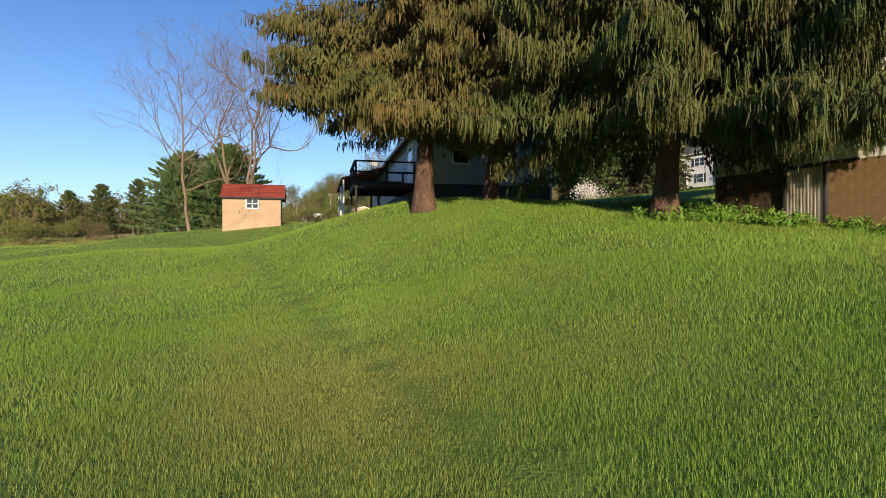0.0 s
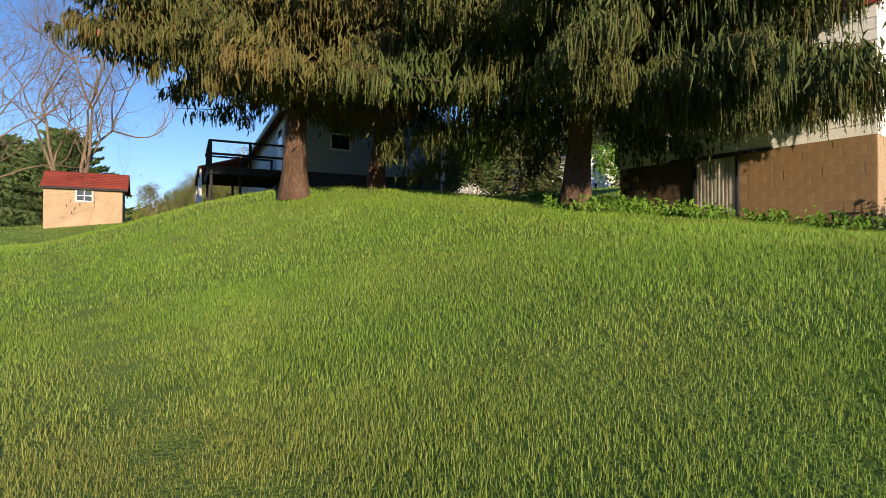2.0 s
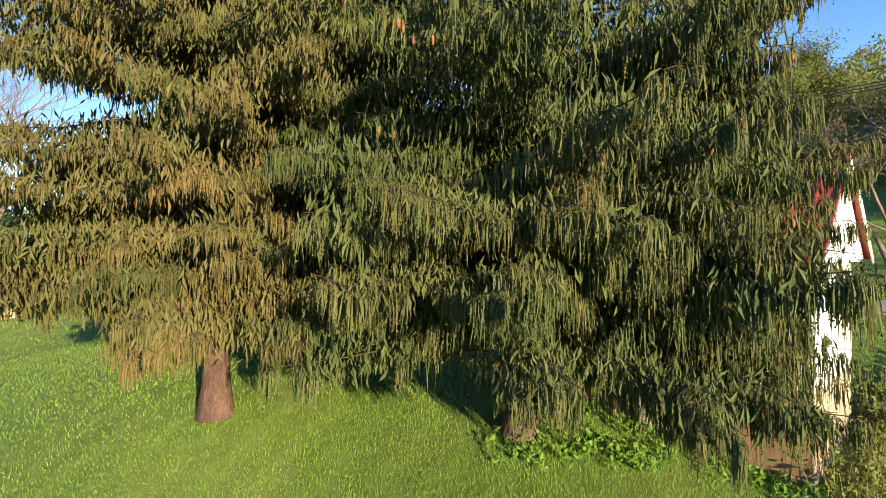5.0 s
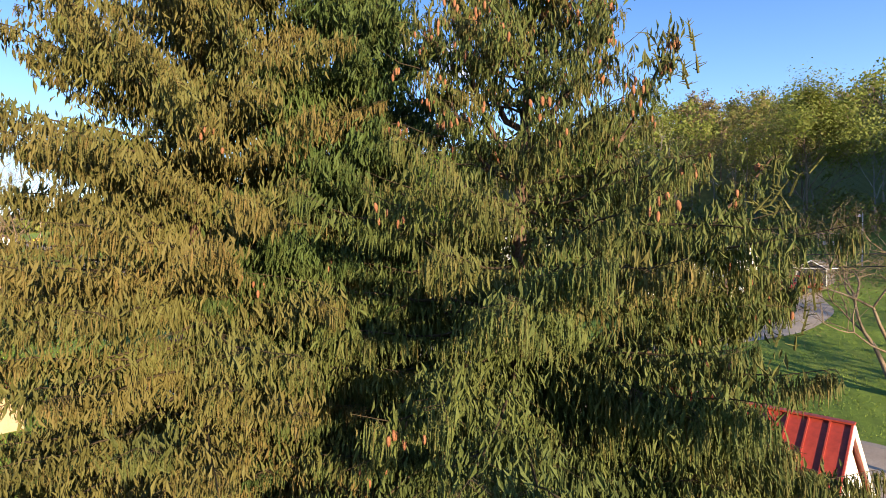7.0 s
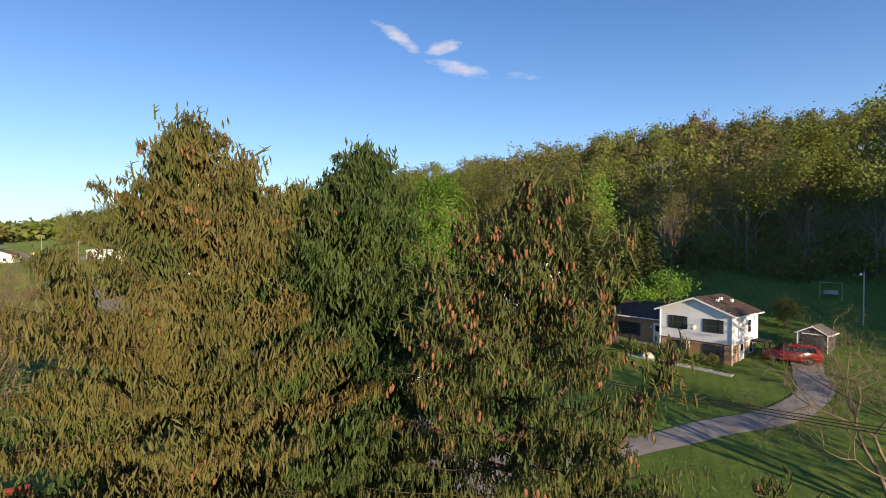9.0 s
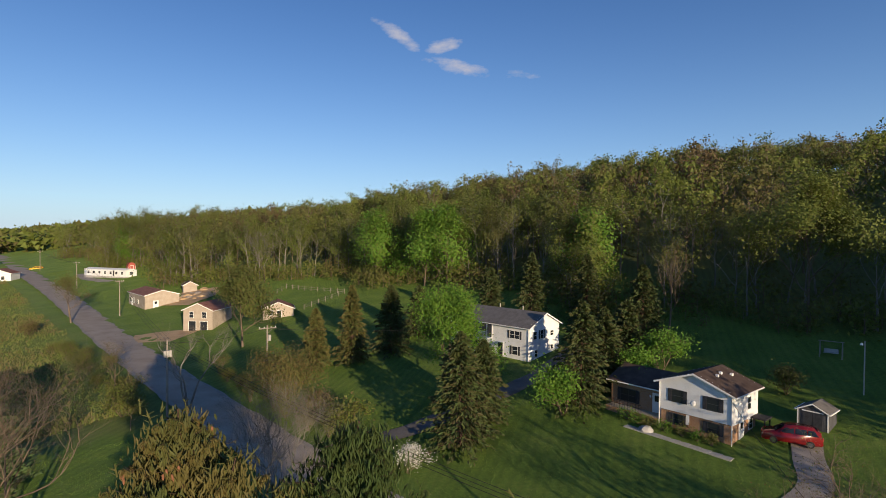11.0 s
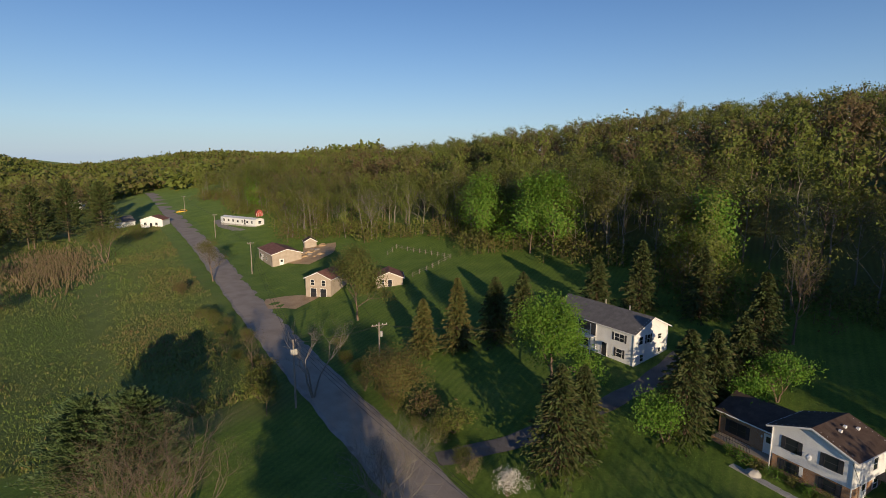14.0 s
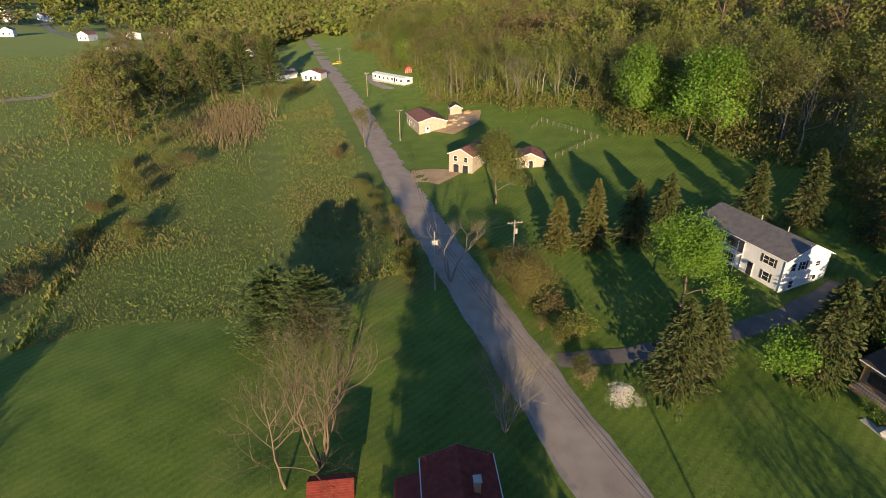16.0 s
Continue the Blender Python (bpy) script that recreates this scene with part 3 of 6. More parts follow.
        if rng.random() < 0.65 * cones * np.clip((z / h - 0.15) * 1.6, 0.1, 1):
            near = np.where(at > 0.8)[0]
            for i in rng.choice(near if len(near) else np.arange(n), rng.integers(2, 7)):
                cpos.append(pos[i] + rng.normal(0, 0.07, 3) - [0, 0, 0.12])
    for i in range(limbs):
        z = low + (h - low - 0.25) * ((i + rng.uniform(0, 1)) / limbs) ** 1.12 + rng.uniform(-0.2, 0.6) * (limbs * 0.1 < i < limbs * 0.85)
        az = i * 2.39996 + rng.normal(0, 0.25)
        t = (z - low) / (h - low)
        if np.cos(az) < lift[0] and z < lift[1]:
            z += rng.uniform(0.5, 1.0) * (lift[1] - low)
        rise = -0.36 + 0.85 * t ** 1.2 + rng.normal(0, 0.09)
        length = float(np.interp(z + z0, outline[0], outline[1]))
        length = float(np.interp(z + z0 + max(0.0, rise + 0.1) * length * 0.8, outline[0], outline[1])) * rng.uniform(0.68, 1.08)
        limb(z, az, length, rise, 0.20 - 0.12 * t, dens=1.0 if t < 0.8 else 1.25)
    for count, a0, a1, z1, z2, l1, l2 in more:
        for _ in range(count):
            limb(rng.uniform(z1, z2), rng.uniform(a0, a1), rng.uniform(l1, l2), -0.22 + rng.normal(0, 0.1), 0.12, long=1.25)
    for bz, az, out, up in tops:
        p0 = stem(bz)
        end = p0 + [np.cos(az) * out, np.sin(az) * out, up]
        s = np.linspace(0, 1, 8)[:, None]
        pts = p0 + (end - p0) * np.column_stack([s[:, 0] ** 0.6, s[:, 0] ** 0.6, s[:, 0] ** 1.5])
        tube(wood, pts, np.linspace(0.09, 0.015, 8), 5)
        for j in range(26):
            q = rng.uniform(0.3, 1)
            b = np.array([np.interp(q, s[:, 0], pts[:, c]) for c in range(3)])
            limb(bz + up * q, rng.uniform(0, 2 * np.pi), rng.uniform(0.3, 0.8) * (1.2 - 0.8 * q), 0.35, 0.1, base=b, dens=0.8)
    spos, sdir, slen, swid, stint, stilt = (np.concatenate(a) for a in (spos, sdir, slen, swid, stint, stilt))
    which = rng.integers(0, 8, len(spos))
    m = poses(spos, sdir, stilt, slen, swid)
    for k, (v, f) in enumerate(shapes):
        pick = which == k
        many(crown, v, f, m[pick], 0, stint[pick])
    # the dense foliage nearer the trunk
    fpos, ftint = np.concatenate(fpos), np.concatenate(ftint)
    hang = np.column_stack([rng.normal(0, 0.25, (len(fpos), 2)), -np.ones(len(fpos))])
    for _ in range(5):
        leaves(crown, fpos + rng.normal(0, 0.16, fpos.shape), rng.uniform(0.16, 0.36, len(fpos)), rng, ftint, 0.24, hang)
    # upright young shoots at the top
    for tip in [stem(h)] + [stem(bz) + [np.cos(az) * out, np.sin(az) * out, up] for bz, az, out, up in tops]:
        for _ in range(14):
            b = tip + np.append(rng.normal(0, 0.28, 2), -rng.uniform(0.1, 1.4))
            e = b + np.append(rng.normal(0, 0.16, 2), rng.uniform(0.3, 0.6))
            tube(crown, [b, (b + e) / 2, e], [0.028, 0.026, 0.006], 4, 0, 0.3)
            for _ in range(6):
                q = b + (e - b) * rng.uniform(0.1, 0.95)
                tube(crown, [q, q + np.append(rng.normal(0, 0.12, 2), 0.07)], [0.016, 0.005], 3, 0, 0.3)
    ob = new("trunk", wood.mesh("trunk", [M["bark_spruce"], M["twig"]], True))
    ob.parent = tree
    ob = tagged(new("crown", crown.mesh("crown", [mat])), "drooping needle shoots", kind="stuff")
    ob.parent = tree
    if cpos:
        s = Soup()
        tube(s, [(0, 0, 0), (0, 0, -0.3), (0, 0, -0.7), (0, 0, -1)], [0.10, 0.21, 0.19, 0.05], 6)
        v, f, _, _ = s.arrays()
        cp = np.array(cpos)
        many(cone, v, f, poses(cp, rng.uniform(0, 6, len(cp)), rng.normal(0, 0.12, len(cp)), rng.uniform(0.13, 0.19, len(cp)), rng.uniform(0.15, 0.2, len(cp))), 0)
        ob = tagged(new("cone_cluster", cone.mesh("cone_cluster", [M["cone"]], True)), "hanging orange-brown seed cones", kind="stuff")
        ob.parent = tree
    return tree


spruce("spruce", -5.5, 13.6, 23.7, (-1.0, 1.2), ([5, 8, 14, 18, 19.3, 21.1, 22.7, 23.9], [4.6, 5.9, 5.6, 5.0, 4.3, 3.0, 1.8, 0.35]), 3.1, 11, M["spruce_olive"], "old spruce with olive-brown drooping shoots and a broad crown", 0.50, 0.3,
       tops=((16.6, 3.1, 1.3, 2.0), (17.4, -0.2, 1.5, 2.6), (16.8, 0.0, 2.6, 2.1), (17.6, 2.8, 0.8, 2.6), (14.6, 3.2, 3.4, 2.7)), limbs=245, thick=0.29, lift=(-0.35, 4.6), drops=(0.18, 0.46),
       more=((14, -1.9, -0.3, 3.4, 6.4, 4.0, 5.4), (10, -2.4, -0.6, 3.3, 4.8, 3.4, 5.4), (7, -0.8, 0.6, 4.2, 6.4, 3.0, 4.4)))
spruce("spruce", -3.9, 16.4, 23.1, (1.8, -0.6), ([5, 8, 14, 19, 21.7, 22.8, 23.4], [4.4, 4.8, 4.3, 3.1, 2.0, 1.2, 0.25]), 3.6, 23, M["spruce_green"], "slender dark green spruce standing behind the broad one", 0.22, 0.12, limbs=270, thick=0.22, drops=(0.2, 0.5))
spruce("spruce", 1.9, 13.0, 22.0, (0.2, 0.3), ([5, 8, 13.2, 14.8, 15.7, 17.3, 18.4, 19.5, 20.5, 22], [6.2, 6.7, 6.2, 5.4, 3.3, 3.6, 2.7, 1.6, 1.0, 0.3]), 2.9, 37, M["spruce_olive"], "old spruce with several upswept tops and many cones", 0.16, 1.0,
       tops=((15.2, -0.3, 0.9, 4.3), (14.2, -0.25, 2.1, 4.2), (15.2, 2.9, 0.8, 3.4), (14.0, 2.8, 1.5, 4.8), (13.4, -2.9, 1.9, 4.7), (12.2, -0.3, 3.3, 3.8), (12.8, 3.3, 2.3, 3.8), (10.2, -0.25, 5.3, 3.0), (8.5, -0.1, 5.8, 1.9)),
       limbs=215, thick=0.30, drops=(0.28, 0.64), gaps=0.45, more=((24, -1.05, -0.2, 2.9, 6.2, 5.2, 7.2), (9, -2.6, -1.0, 3.4, 5.6, 3.0, 5.0), (8, -2.2, -0.8, 5.0, 7.0, 3.8, 5.5), (14, -1.0, -0.2, 7.0, 9.4, 4.4, 6.0), (5, -0.7, 0.1, 11.2, 12.4, 4.6, 5.8)))

# ---- other trees ----
def grow(wood, rng, p, d, length, r, depth, tips, up=0.12, fork=(2, 4), sides=4, spread=0.62, shrink=0.72):
    """A limb and, from it, finer ones; the ends of the finest go to tips."""
    k = 5 if depth > 1 else 3
    pts = [p]
    q, e = p.copy(), d.copy()
    for _ in range(k - 1):
        e = e + rng.normal(0, 0.13, 3) + [0, 0, up]
        e /= np.linalg.norm(e)
        q = q + e * length / (k - 1)
        pts.append(q)
    tube(wood, pts, np.linspace(r, r * 0.55, k), sides if depth > 1 else 3)
    if depth <= 1:
        tips.extend(np.array(c) for c in pts[1:])
    if depth == 0:
        return
    for i in range(rng.integers(*fork) + 1):
        j = k - 1 if i < 2 else rng.integers(1, k)
        side = rng.normal(size=3)
        side -= e * (side @ e)
        side /= np.linalg.norm(side)
        c = e * (1 - spread * 0.5) + side * spread * rng.uniform(0.7, 1.25)
        grow(wood, rng, np.array(pts[j]), c / np.linalg.norm(c), length * shrink * rng.uniform(0.75, 1.15), r * 0.55 * rng.uniform(0.8, 1.1), depth - 1, tips, up, fork, sides, spread, shrink)


def broadleaf(seed, h, r, depth, stems=1, clear=0.3, leaf_n=0, leaf_size=0.3, scatter=0.5, spread=0.62, fork=(2, 4), up=0.12, sides=5, flare=0.5, tint=(0.3, 0.25), shrink=0.72, limbs=9, wide=1.0, tuft=False):
    """Wood and leaf triangles of a tree about h high that stands at the origin."""
    rng = np.random.default_rng(seed)
    wood, leaf, tips = Soup(), Soup(), []
    total = sum(shrink ** i for i in range(depth + 1)) * 0.86
    for s in range(stems):
        a = 6.283 * s / stems + rng.uniform(0, 1)
        d = np.array([np.cos(a) * flare * (stems > 1) + rng.normal(0, 0.05), np.sin(a) * flare * (stems > 1) + rng.normal(0, 0.05), 1.0])
        d /= np.linalg.norm(d)
        p = np.array([np.cos(a), np.sin(a), 0]) * r * (0.7 if stems > 1 else 0)
        if clear:
            z = h * clear
            pts = [p + [0, 0, -0.2], p + d * z * 0.08, p + d * z * 0.55 + np.append(rng.normal(0, 0.02 * z, 2), 0), p + d * z]
            tube(wood, pts, [r * 1.5, r * 1.1, r * 0.95, r * 0.8], sides + 2)
            p = pts[-1]
        if stems > 1:
            grow(wood, rng, p, d, h * (1 - clear) / total, r * 0.8, depth, tips, up, fork, sides, spread, shrink)
            continue
        # a leader with limbs from its lower part to its top
        lead = [p]
        for i in range(6):
            lead.append(lead[-1] + (d + np.append(rng.normal(0, 0.09, 2), 0)) * h * (0.82 - clear) / 6)
        lead = np.array(lead)
        tube(wood, lead, np.linspace(r * 0.8, r * 0.18, 7), sides)
        m = limbs
        for i in range(m):
            t = (i + rng.uniform(0, 0.8)) / m
            b = 2.4 * i + rng.uniform(-0.4, 0.4)
            at = np.array([np.interp(t * 6, range(7), lead[:, c]) for c in range(3)])
            slope = 0.35 + 1.1 * t
            e = np.array([np.cos(b), np.sin(b), slope * (1 + 3 * up)])
            ln = h * (1 - clear) / total * wide * (1.0 - 0.55 * t) * rng.uniform(0.75, 1.1)
            grow(wood, rng, at, e / np.linalg.norm(e), ln, r * 0.42 * (1 - 0.5 * t), depth - 1, tips, up, fork, sides, spread, shrink)
    tips = np.array(tips)
    k = h / tips[:, 2].max()
    if leaf_n:
        pick = tips[rng.integers(0, len(tips), leaf_n)] + rng.normal(0, scatter, (leaf_n, 3))
        shade, sizes = np.clip(tint[0] + tint[1] * rng.normal(size=leaf_n), 0, 1), leaf_size * rng.uniform(0.6, 1.3, leaf_n)
        if tuft:
            tufts(leaf, pick, sizes, rng, shade, None, pick - [0, 0, 0.5 * tips[:, 2].max()])
        else:
            leaves(leaf, pick, sizes, rng, shade)
    for s in (wood, leaf):
        s.v = [v * k for v in s.v]
    return wood, leaf


def conifer(seed, h, reach, low, n, size, droop=-0.25, r=0.14, tint=(0.3, 0.2), shape=0.85, upturn=False, plume=16):
    """Wood and sprays of a small conifer at the origin."""
    rng = np.random.default_rng(seed)
    wood, leaf = Soup(), Soup()
    tube(wood, [(0, 0, -0.2), (0, 0, h * 0.3), (0.05, 0, h * 0.7), (0, 0, h)], [r * 1.3, r, r * 0.6, 0.01], 7)
    limbs = max(20, n // plume)
    per = n // limbs
    for i in range(limbs):
        t = ((i + rng.uniform()) / limbs) ** 0.9
        z = low + (h - low) * t
        az = i * 2.39996 + rng.normal(0, 0.3)
        ln = (reach * (1 - t) ** shape + 0.12) * rng.uniform(0.65, 1.12)
        out = np.array([np.cos(az), np.sin(az), droop + 0.5 * t])
        end = np.array([0, 0, z]) + out * ln
        tube(wood, [(0, 0, z), end * 0.5 + np.array([0, 0, z * 0.5 + 0.03]), end], [0.02 + 0.01 * ln, 0.012, 0.005], 3)
        q = rng.uniform(0.25, 1.05, per)[:, None]
        side = np.array([-np.sin(az), np.cos(az), 0])
        w = rng.normal(0, 0.20, per)[:, None] * ln * (1.25 - q)
        pos = np.array([0, 0, z]) + out * ln * q + side * w + [0, 0, 1] * rng.normal(0, 0.05, per)[:, None]
        dirs = out * 0.9 + side * np.sign(w) * 0.5 + [0, 0, 0.55 if upturn else -0.35]
        leaves(leaf, pos, size * rng.uniform(0.6, 1.25, per), rng, np.clip(tint[0] + tint[1] * rng.normal(size=per), 0, 1), 0.42, dirs)
    return wood, leaf


def plant(name, x, y, made, bark, leaf_mat, label, category="tree", group="", turn=0.0, scale=1.0, crown="crown", crown_label="", sink=0.05):
    wood, leaf = made
    ob = thing(name, pose(x, y, gz(x, y) - sink, 0, 0, turn) @ Matrix.Scale(scale, 4), label, category, group)
    c = new("trunk" if category == "tree" else "wood", wood.mesh("trunk", [M[bark]], True))
    c.parent = ob
    if leaf.n:
        c = tagged(new(crown, leaf.mesh(crown, [M[leaf_mat]])), crown_label, kind="stuff")
        c.parent = ob
    return ob


# bare trees by the small shed
plant("bare_tree", -29.0, 33.5, broadleaf(3, 18.6, 0.17, 5, stems=5, clear=0.16, flare=0.34, spread=0.62, fork=(2, 4), up=0.10, leaf_n=2600, leaf_size=0.09, scatter=0.25), "bark_grey", "leaf_bud",
      "tall bare tree with several rising stems behind the shed", group="bare trees by the shed")
plant("bare_tree", -30.8, 30.0, broadleaf(8, 16.0, 0.17, 5, clear=0.2, spread=0.62, wide=1.1, fork=(2, 4), up=0.08, leaf_n=1800, leaf_size=0.09, scatter=0.25, limbs=12), "bark_grey", "leaf_bud",
      "slender bare tree with a leaning trunk beside the shed", group="bare trees by the shed")
plant("bare_tree", -13.2, 45.2, broadleaf(21, 14.0, 0.11, 5, stems=8, clear=0.10, flare=0.34, spread=0.58, fork=(2, 4), up=0.10, leaf_n=1600, leaf_size=0.09, scatter=0.3), "bark_pale", "leaf_bud",
      "bare many-stemmed tree at the edge of the road")
plant("bare_tree", -32.0, 70.4, broadleaf(33, 12.0, 0.15, 5, stems=3, clear=0.24, flare=0.30, spread=0.6, fork=(2, 3)), "bark_pale", "leaf_bud", "pale bare roadside tree with two stems")
plant("budding_tree", -20.3, 70.6, broadleaf(41, 8.8, 0.11, 4, stems=9, clear=0.06, flare=0.42, spread=0.66, fork=(2, 4), leaf_n=15000, leaf_size=0.22, scatter=0.75, tint=(0.45, 0.3), tuft=True), "bark_grey", "leaf_bud",
      "wide budding tree with red-brown twigs below the wires", crown_label="sparse red-brown buds")
plant("budding_tree", -36.5, 101.5, broadleaf(47, 14.8, 0.28, 4, clear=0.18, spread=0.62, leaf_n=13000, leaf_size=0.36, scatter=0.8, tint=(0.8, 0.2), tuft=True), "bark_grey", "leaf_bud",
      "olive-green budding tree before a cream house", crown_label="dense yellow-green young leaves")
plant("bare_tree", -45.2, 76.7, broadleaf(52, 8.8, 0.13, 4, clear=0.2, spread=0.65, leaf_n=900, leaf_size=0.13, scatter=0.3), "bark_grey", "leaf_bud", "small red-brown bare tree in the meadow")
plant("roadside_tree", -85.5, 127.0, broadleaf(55, 11.5, 0.22, 4, clear=0.3, spread=0.6, leaf_n=2200, leaf_size=0.30, scatter=0.5, tint=(0.6, 0.2)), "bark_grey", "leaf_bud", "leaning roadside tree with thin new leaves")
plant("bare_tree", 35.7, 86.5, broadleaf(58, 15.0, 0.2, 4, clear=0.25, spread=0.42, up=0.18, leaf_n=1200, leaf_size=0.2, scatter=0.4), "bark_grey", "leaf_bud", "slim bare tree at the edge of the woods")
plant("bare_tree", 25.2, 30.0, broadleaf(61, 11.5, 0.16, 5, stems=4, clear=0.16, flare=0.5, spread=0.72, fork=(2, 4), up=0.03, leaf_n=4200, leaf_size=0.11, scatter=0.3, tint=(0.6, 0.3)), "bark_grey", "leaf_bud", "bare crooked tree beyond the barn")

plant("bare_tree", -54.7, 164.8, broadleaf(64, 17.0, 0.26, 5, clear=0.2, spread=0.5, up=0.14, fork=(2, 4)), "bark_pale", "leaf_bud", "pale bare tree at the edge of the woods")

# trees in leaf
plant("maple_tree", 1.2, 73.5, broadleaf(71, 13.6, 0.3, 4, clear=0.16, spread=0.66, leaf_n=13000, leaf_size=0.38, scatter=0.8, tint=(0.3, 0.25)), "bark_grey", "leaf_bright",
      "round maple in fresh bright green leaf", crown_label="dense bright green young leaves")
plant("big_oak_tree", 56.0, 84.5, broadleaf(75, 23.0, 0.30, 5, clear=0.08, spread=0.6, fork=(1, 4), leaf_n=17000, leaf_size=0.40, scatter=1.15, tint=(0.05, 0.1), tuft=True), "bark_grey", "leaf_woods",
      "tall tree with pale branches and patchy new leaves", crown_label="patchy bright green young leaves")
for i, (u, v, hh) in enumerate(((121, 90, 19.5), (104, 93, 18.5), (98, 95, 20), (205, 66, 15), (60, 98, 17), (252, 62, 15))):
    x, y = xy(u, v)
    plant("leafy_tree", x, y, broadleaf(80 + i, hh, 0.24, 3, clear=0.04, spread=0.42, up=0.10, limbs=18, wide=0.62, leaf_n=8500, leaf_size=0.44, scatter=1.15, tint=(0.3, 0.3), tuft=True), "bark_grey", "leaf_bright",
          "bright green leafy tree at the edge of the woods", group="leafy trees at the woods")
x, y = -141.2, 151.8
plant("willow_tree", x, y, broadleaf(91, 13.5, 0.3, 4, stems=3, clear=0.15, flare=0.5, leaf_n=3800, leaf_size=0.4, scatter=0.8, tint=(0.8, 0.2)), "bark_grey", "leaf_bud", "spreading pale green tree in the meadow",
      crown_label="thin yellow-green young leaves")
# conifers round the white house and by the road
for i, (x, y, h, rr, mat, lab) in enumerate((
        (2.2, 58.3, 12.0, 4.2, "leaf_dark", "dense dark spruce with brownish tips by the driveway"), (4.9, 62.6, 9.6, 3.2, "leaf_dark", "dense dark spruce with brownish tips by the driveway"),
        (-19.6, 86.6, 9.4, 2.6, "spruce_olive", "olive-brown cedar beside the lawn"), (-14.1, 87.5, 12.2, 2.8, "spruce_olive", "olive-brown cedar beside the lawn"),
        (-8.2, 90.4, 11.0, 3.2, "leaf_dark", "dark green conifer in the row behind the road"), (-4.0, 98.6, 9.0, 3.0, "leaf_dark", "dark green conifer in the row behind the road"),
        (16.4, 64.6, 12.5, 3.8, "leaf_dark", "dark green conifer beside the brick house"), (20.8, 70.5, 9.8, 3.4, "leaf_dark", "dark green conifer beside the brick house"),
        (25.5, 76.0, 9.2, 3.2, "leaf_dark", "dark green conifer beside the brick house"), (9.0, 101.0, 10.5, 3.2, "leaf_dark", "dark conifer behind the white house"),
        (16.5, 101.5, 12.5, 3.4, "leaf_dark", "dark conifer behind the white house"), (25.5, 97.0, 12.0, 3.4, "leaf_dark", "dark conifer behind the white house"),
        (30.0, 82.5, 12.5, 3.4, "leaf_dark", "dark conifer behind the white house"))):
    plant("conifer", x, y, conifer(120 + i, h, rr * 1.15, 0.4, 4600, 0.62, r=0.15, tint=(0.3, 0.25), shape=0.75), "bark_spruce", mat, lab, group="conifers round the houses")
for i, (x, y, h, rr) in enumerate(((14.0, 63.0, 5.5, 2.8), (28.5, 71.5, 6.0, 3.2), (24.0, 68.5, 5.0, 2.6))):
    plant("leafy_shrub", x, y, broadleaf(150 + i, h, 0.12, 3, stems=4, clear=0.12, flare=0.5, leaf_n=3000, leaf_size=0.34, scatter=0.55, tint=(0.2, 0.2)), "bark_grey", "leaf_bright", "tall green shrub between the houses", "shrub",
          "shrubs between the houses")
# broad pine in the field and the pines beyond the meadow
for i, (x, y, h, rr, lab) in enumerate(((-50.5, 50.5, 11.3, 7.4, "broad plumy pine standing on the lawn"), (-45.0, 51.8, 11.3, 7.0, "broad plumy pine standing on the lawn"),
                                        (-196, 160, 21, 8, "tall dark pine beyond the meadow"), (-186, 168, 23, 8, "tall dark pine beyond the meadow"), (-184, 181, 24, 8, "tall dark pine beyond the meadow"),
                                        (-175, 188, 22, 7.5, "tall dark pine beyond the meadow"), (-203, 152, 18, 7, "tall dark pine beyond the meadow"))):
    plant("pine", x, y, conifer(170 + i, h, rr, 0.6 if h < 15 else 3, 15000 if h < 15 else 3600, 0.52 if h < 15 else 1.2, droop=0.02, r=0.22, tint=(0.22, 0.2), shape=0.6, upturn=True, plume=70 if h < 15 else 24), "bark_grey", "leaf_pine" if h < 15 else "leaf_dark", lab, group="pines")
# bushes
plant("flowering_bush", -2.9, 53.6, broadleaf(201, 2.7, 0.05, 3, stems=6, clear=0.12, flare=0.6, leaf_n=1500, leaf_size=0.17, scatter=0.3), "bark_grey", "blossom", "round bush covered in white blossom", "bush")
plant("yellow_bush", -7.2, 55.8, broadleaf(202, 2.6, 0.05, 3, stems=6, clear=0.1, flare=0.6, leaf_n=1100, leaf_size=0.2, scatter=0.25, tint=(0.5, 0.3)), "bark_grey", "reed", "small golden bush beside the driveway", "bush")
plant("young_tree", -37.1, 66.4, broadleaf(203, 4.0, 0.05, 3, clear=0.3, leaf_n=800, leaf_size=0.2, scatter=0.35, tint=(0.8, 0.2)), "bark_grey", "leaf_bud", "young pale green tree beside the road", "tree")
plant("garden_shrub", 39.5, 63.2, broadleaf(204, 3.4, 0.06, 3, stems=6, clear=0.1, flare=0.6, leaf_n=2200, leaf_size=0.26, scatter=0.4, tint=(0.4, 0.2)), "bark_grey", "leaf_woods", "round olive-green shrub on the lawn", "shrub")
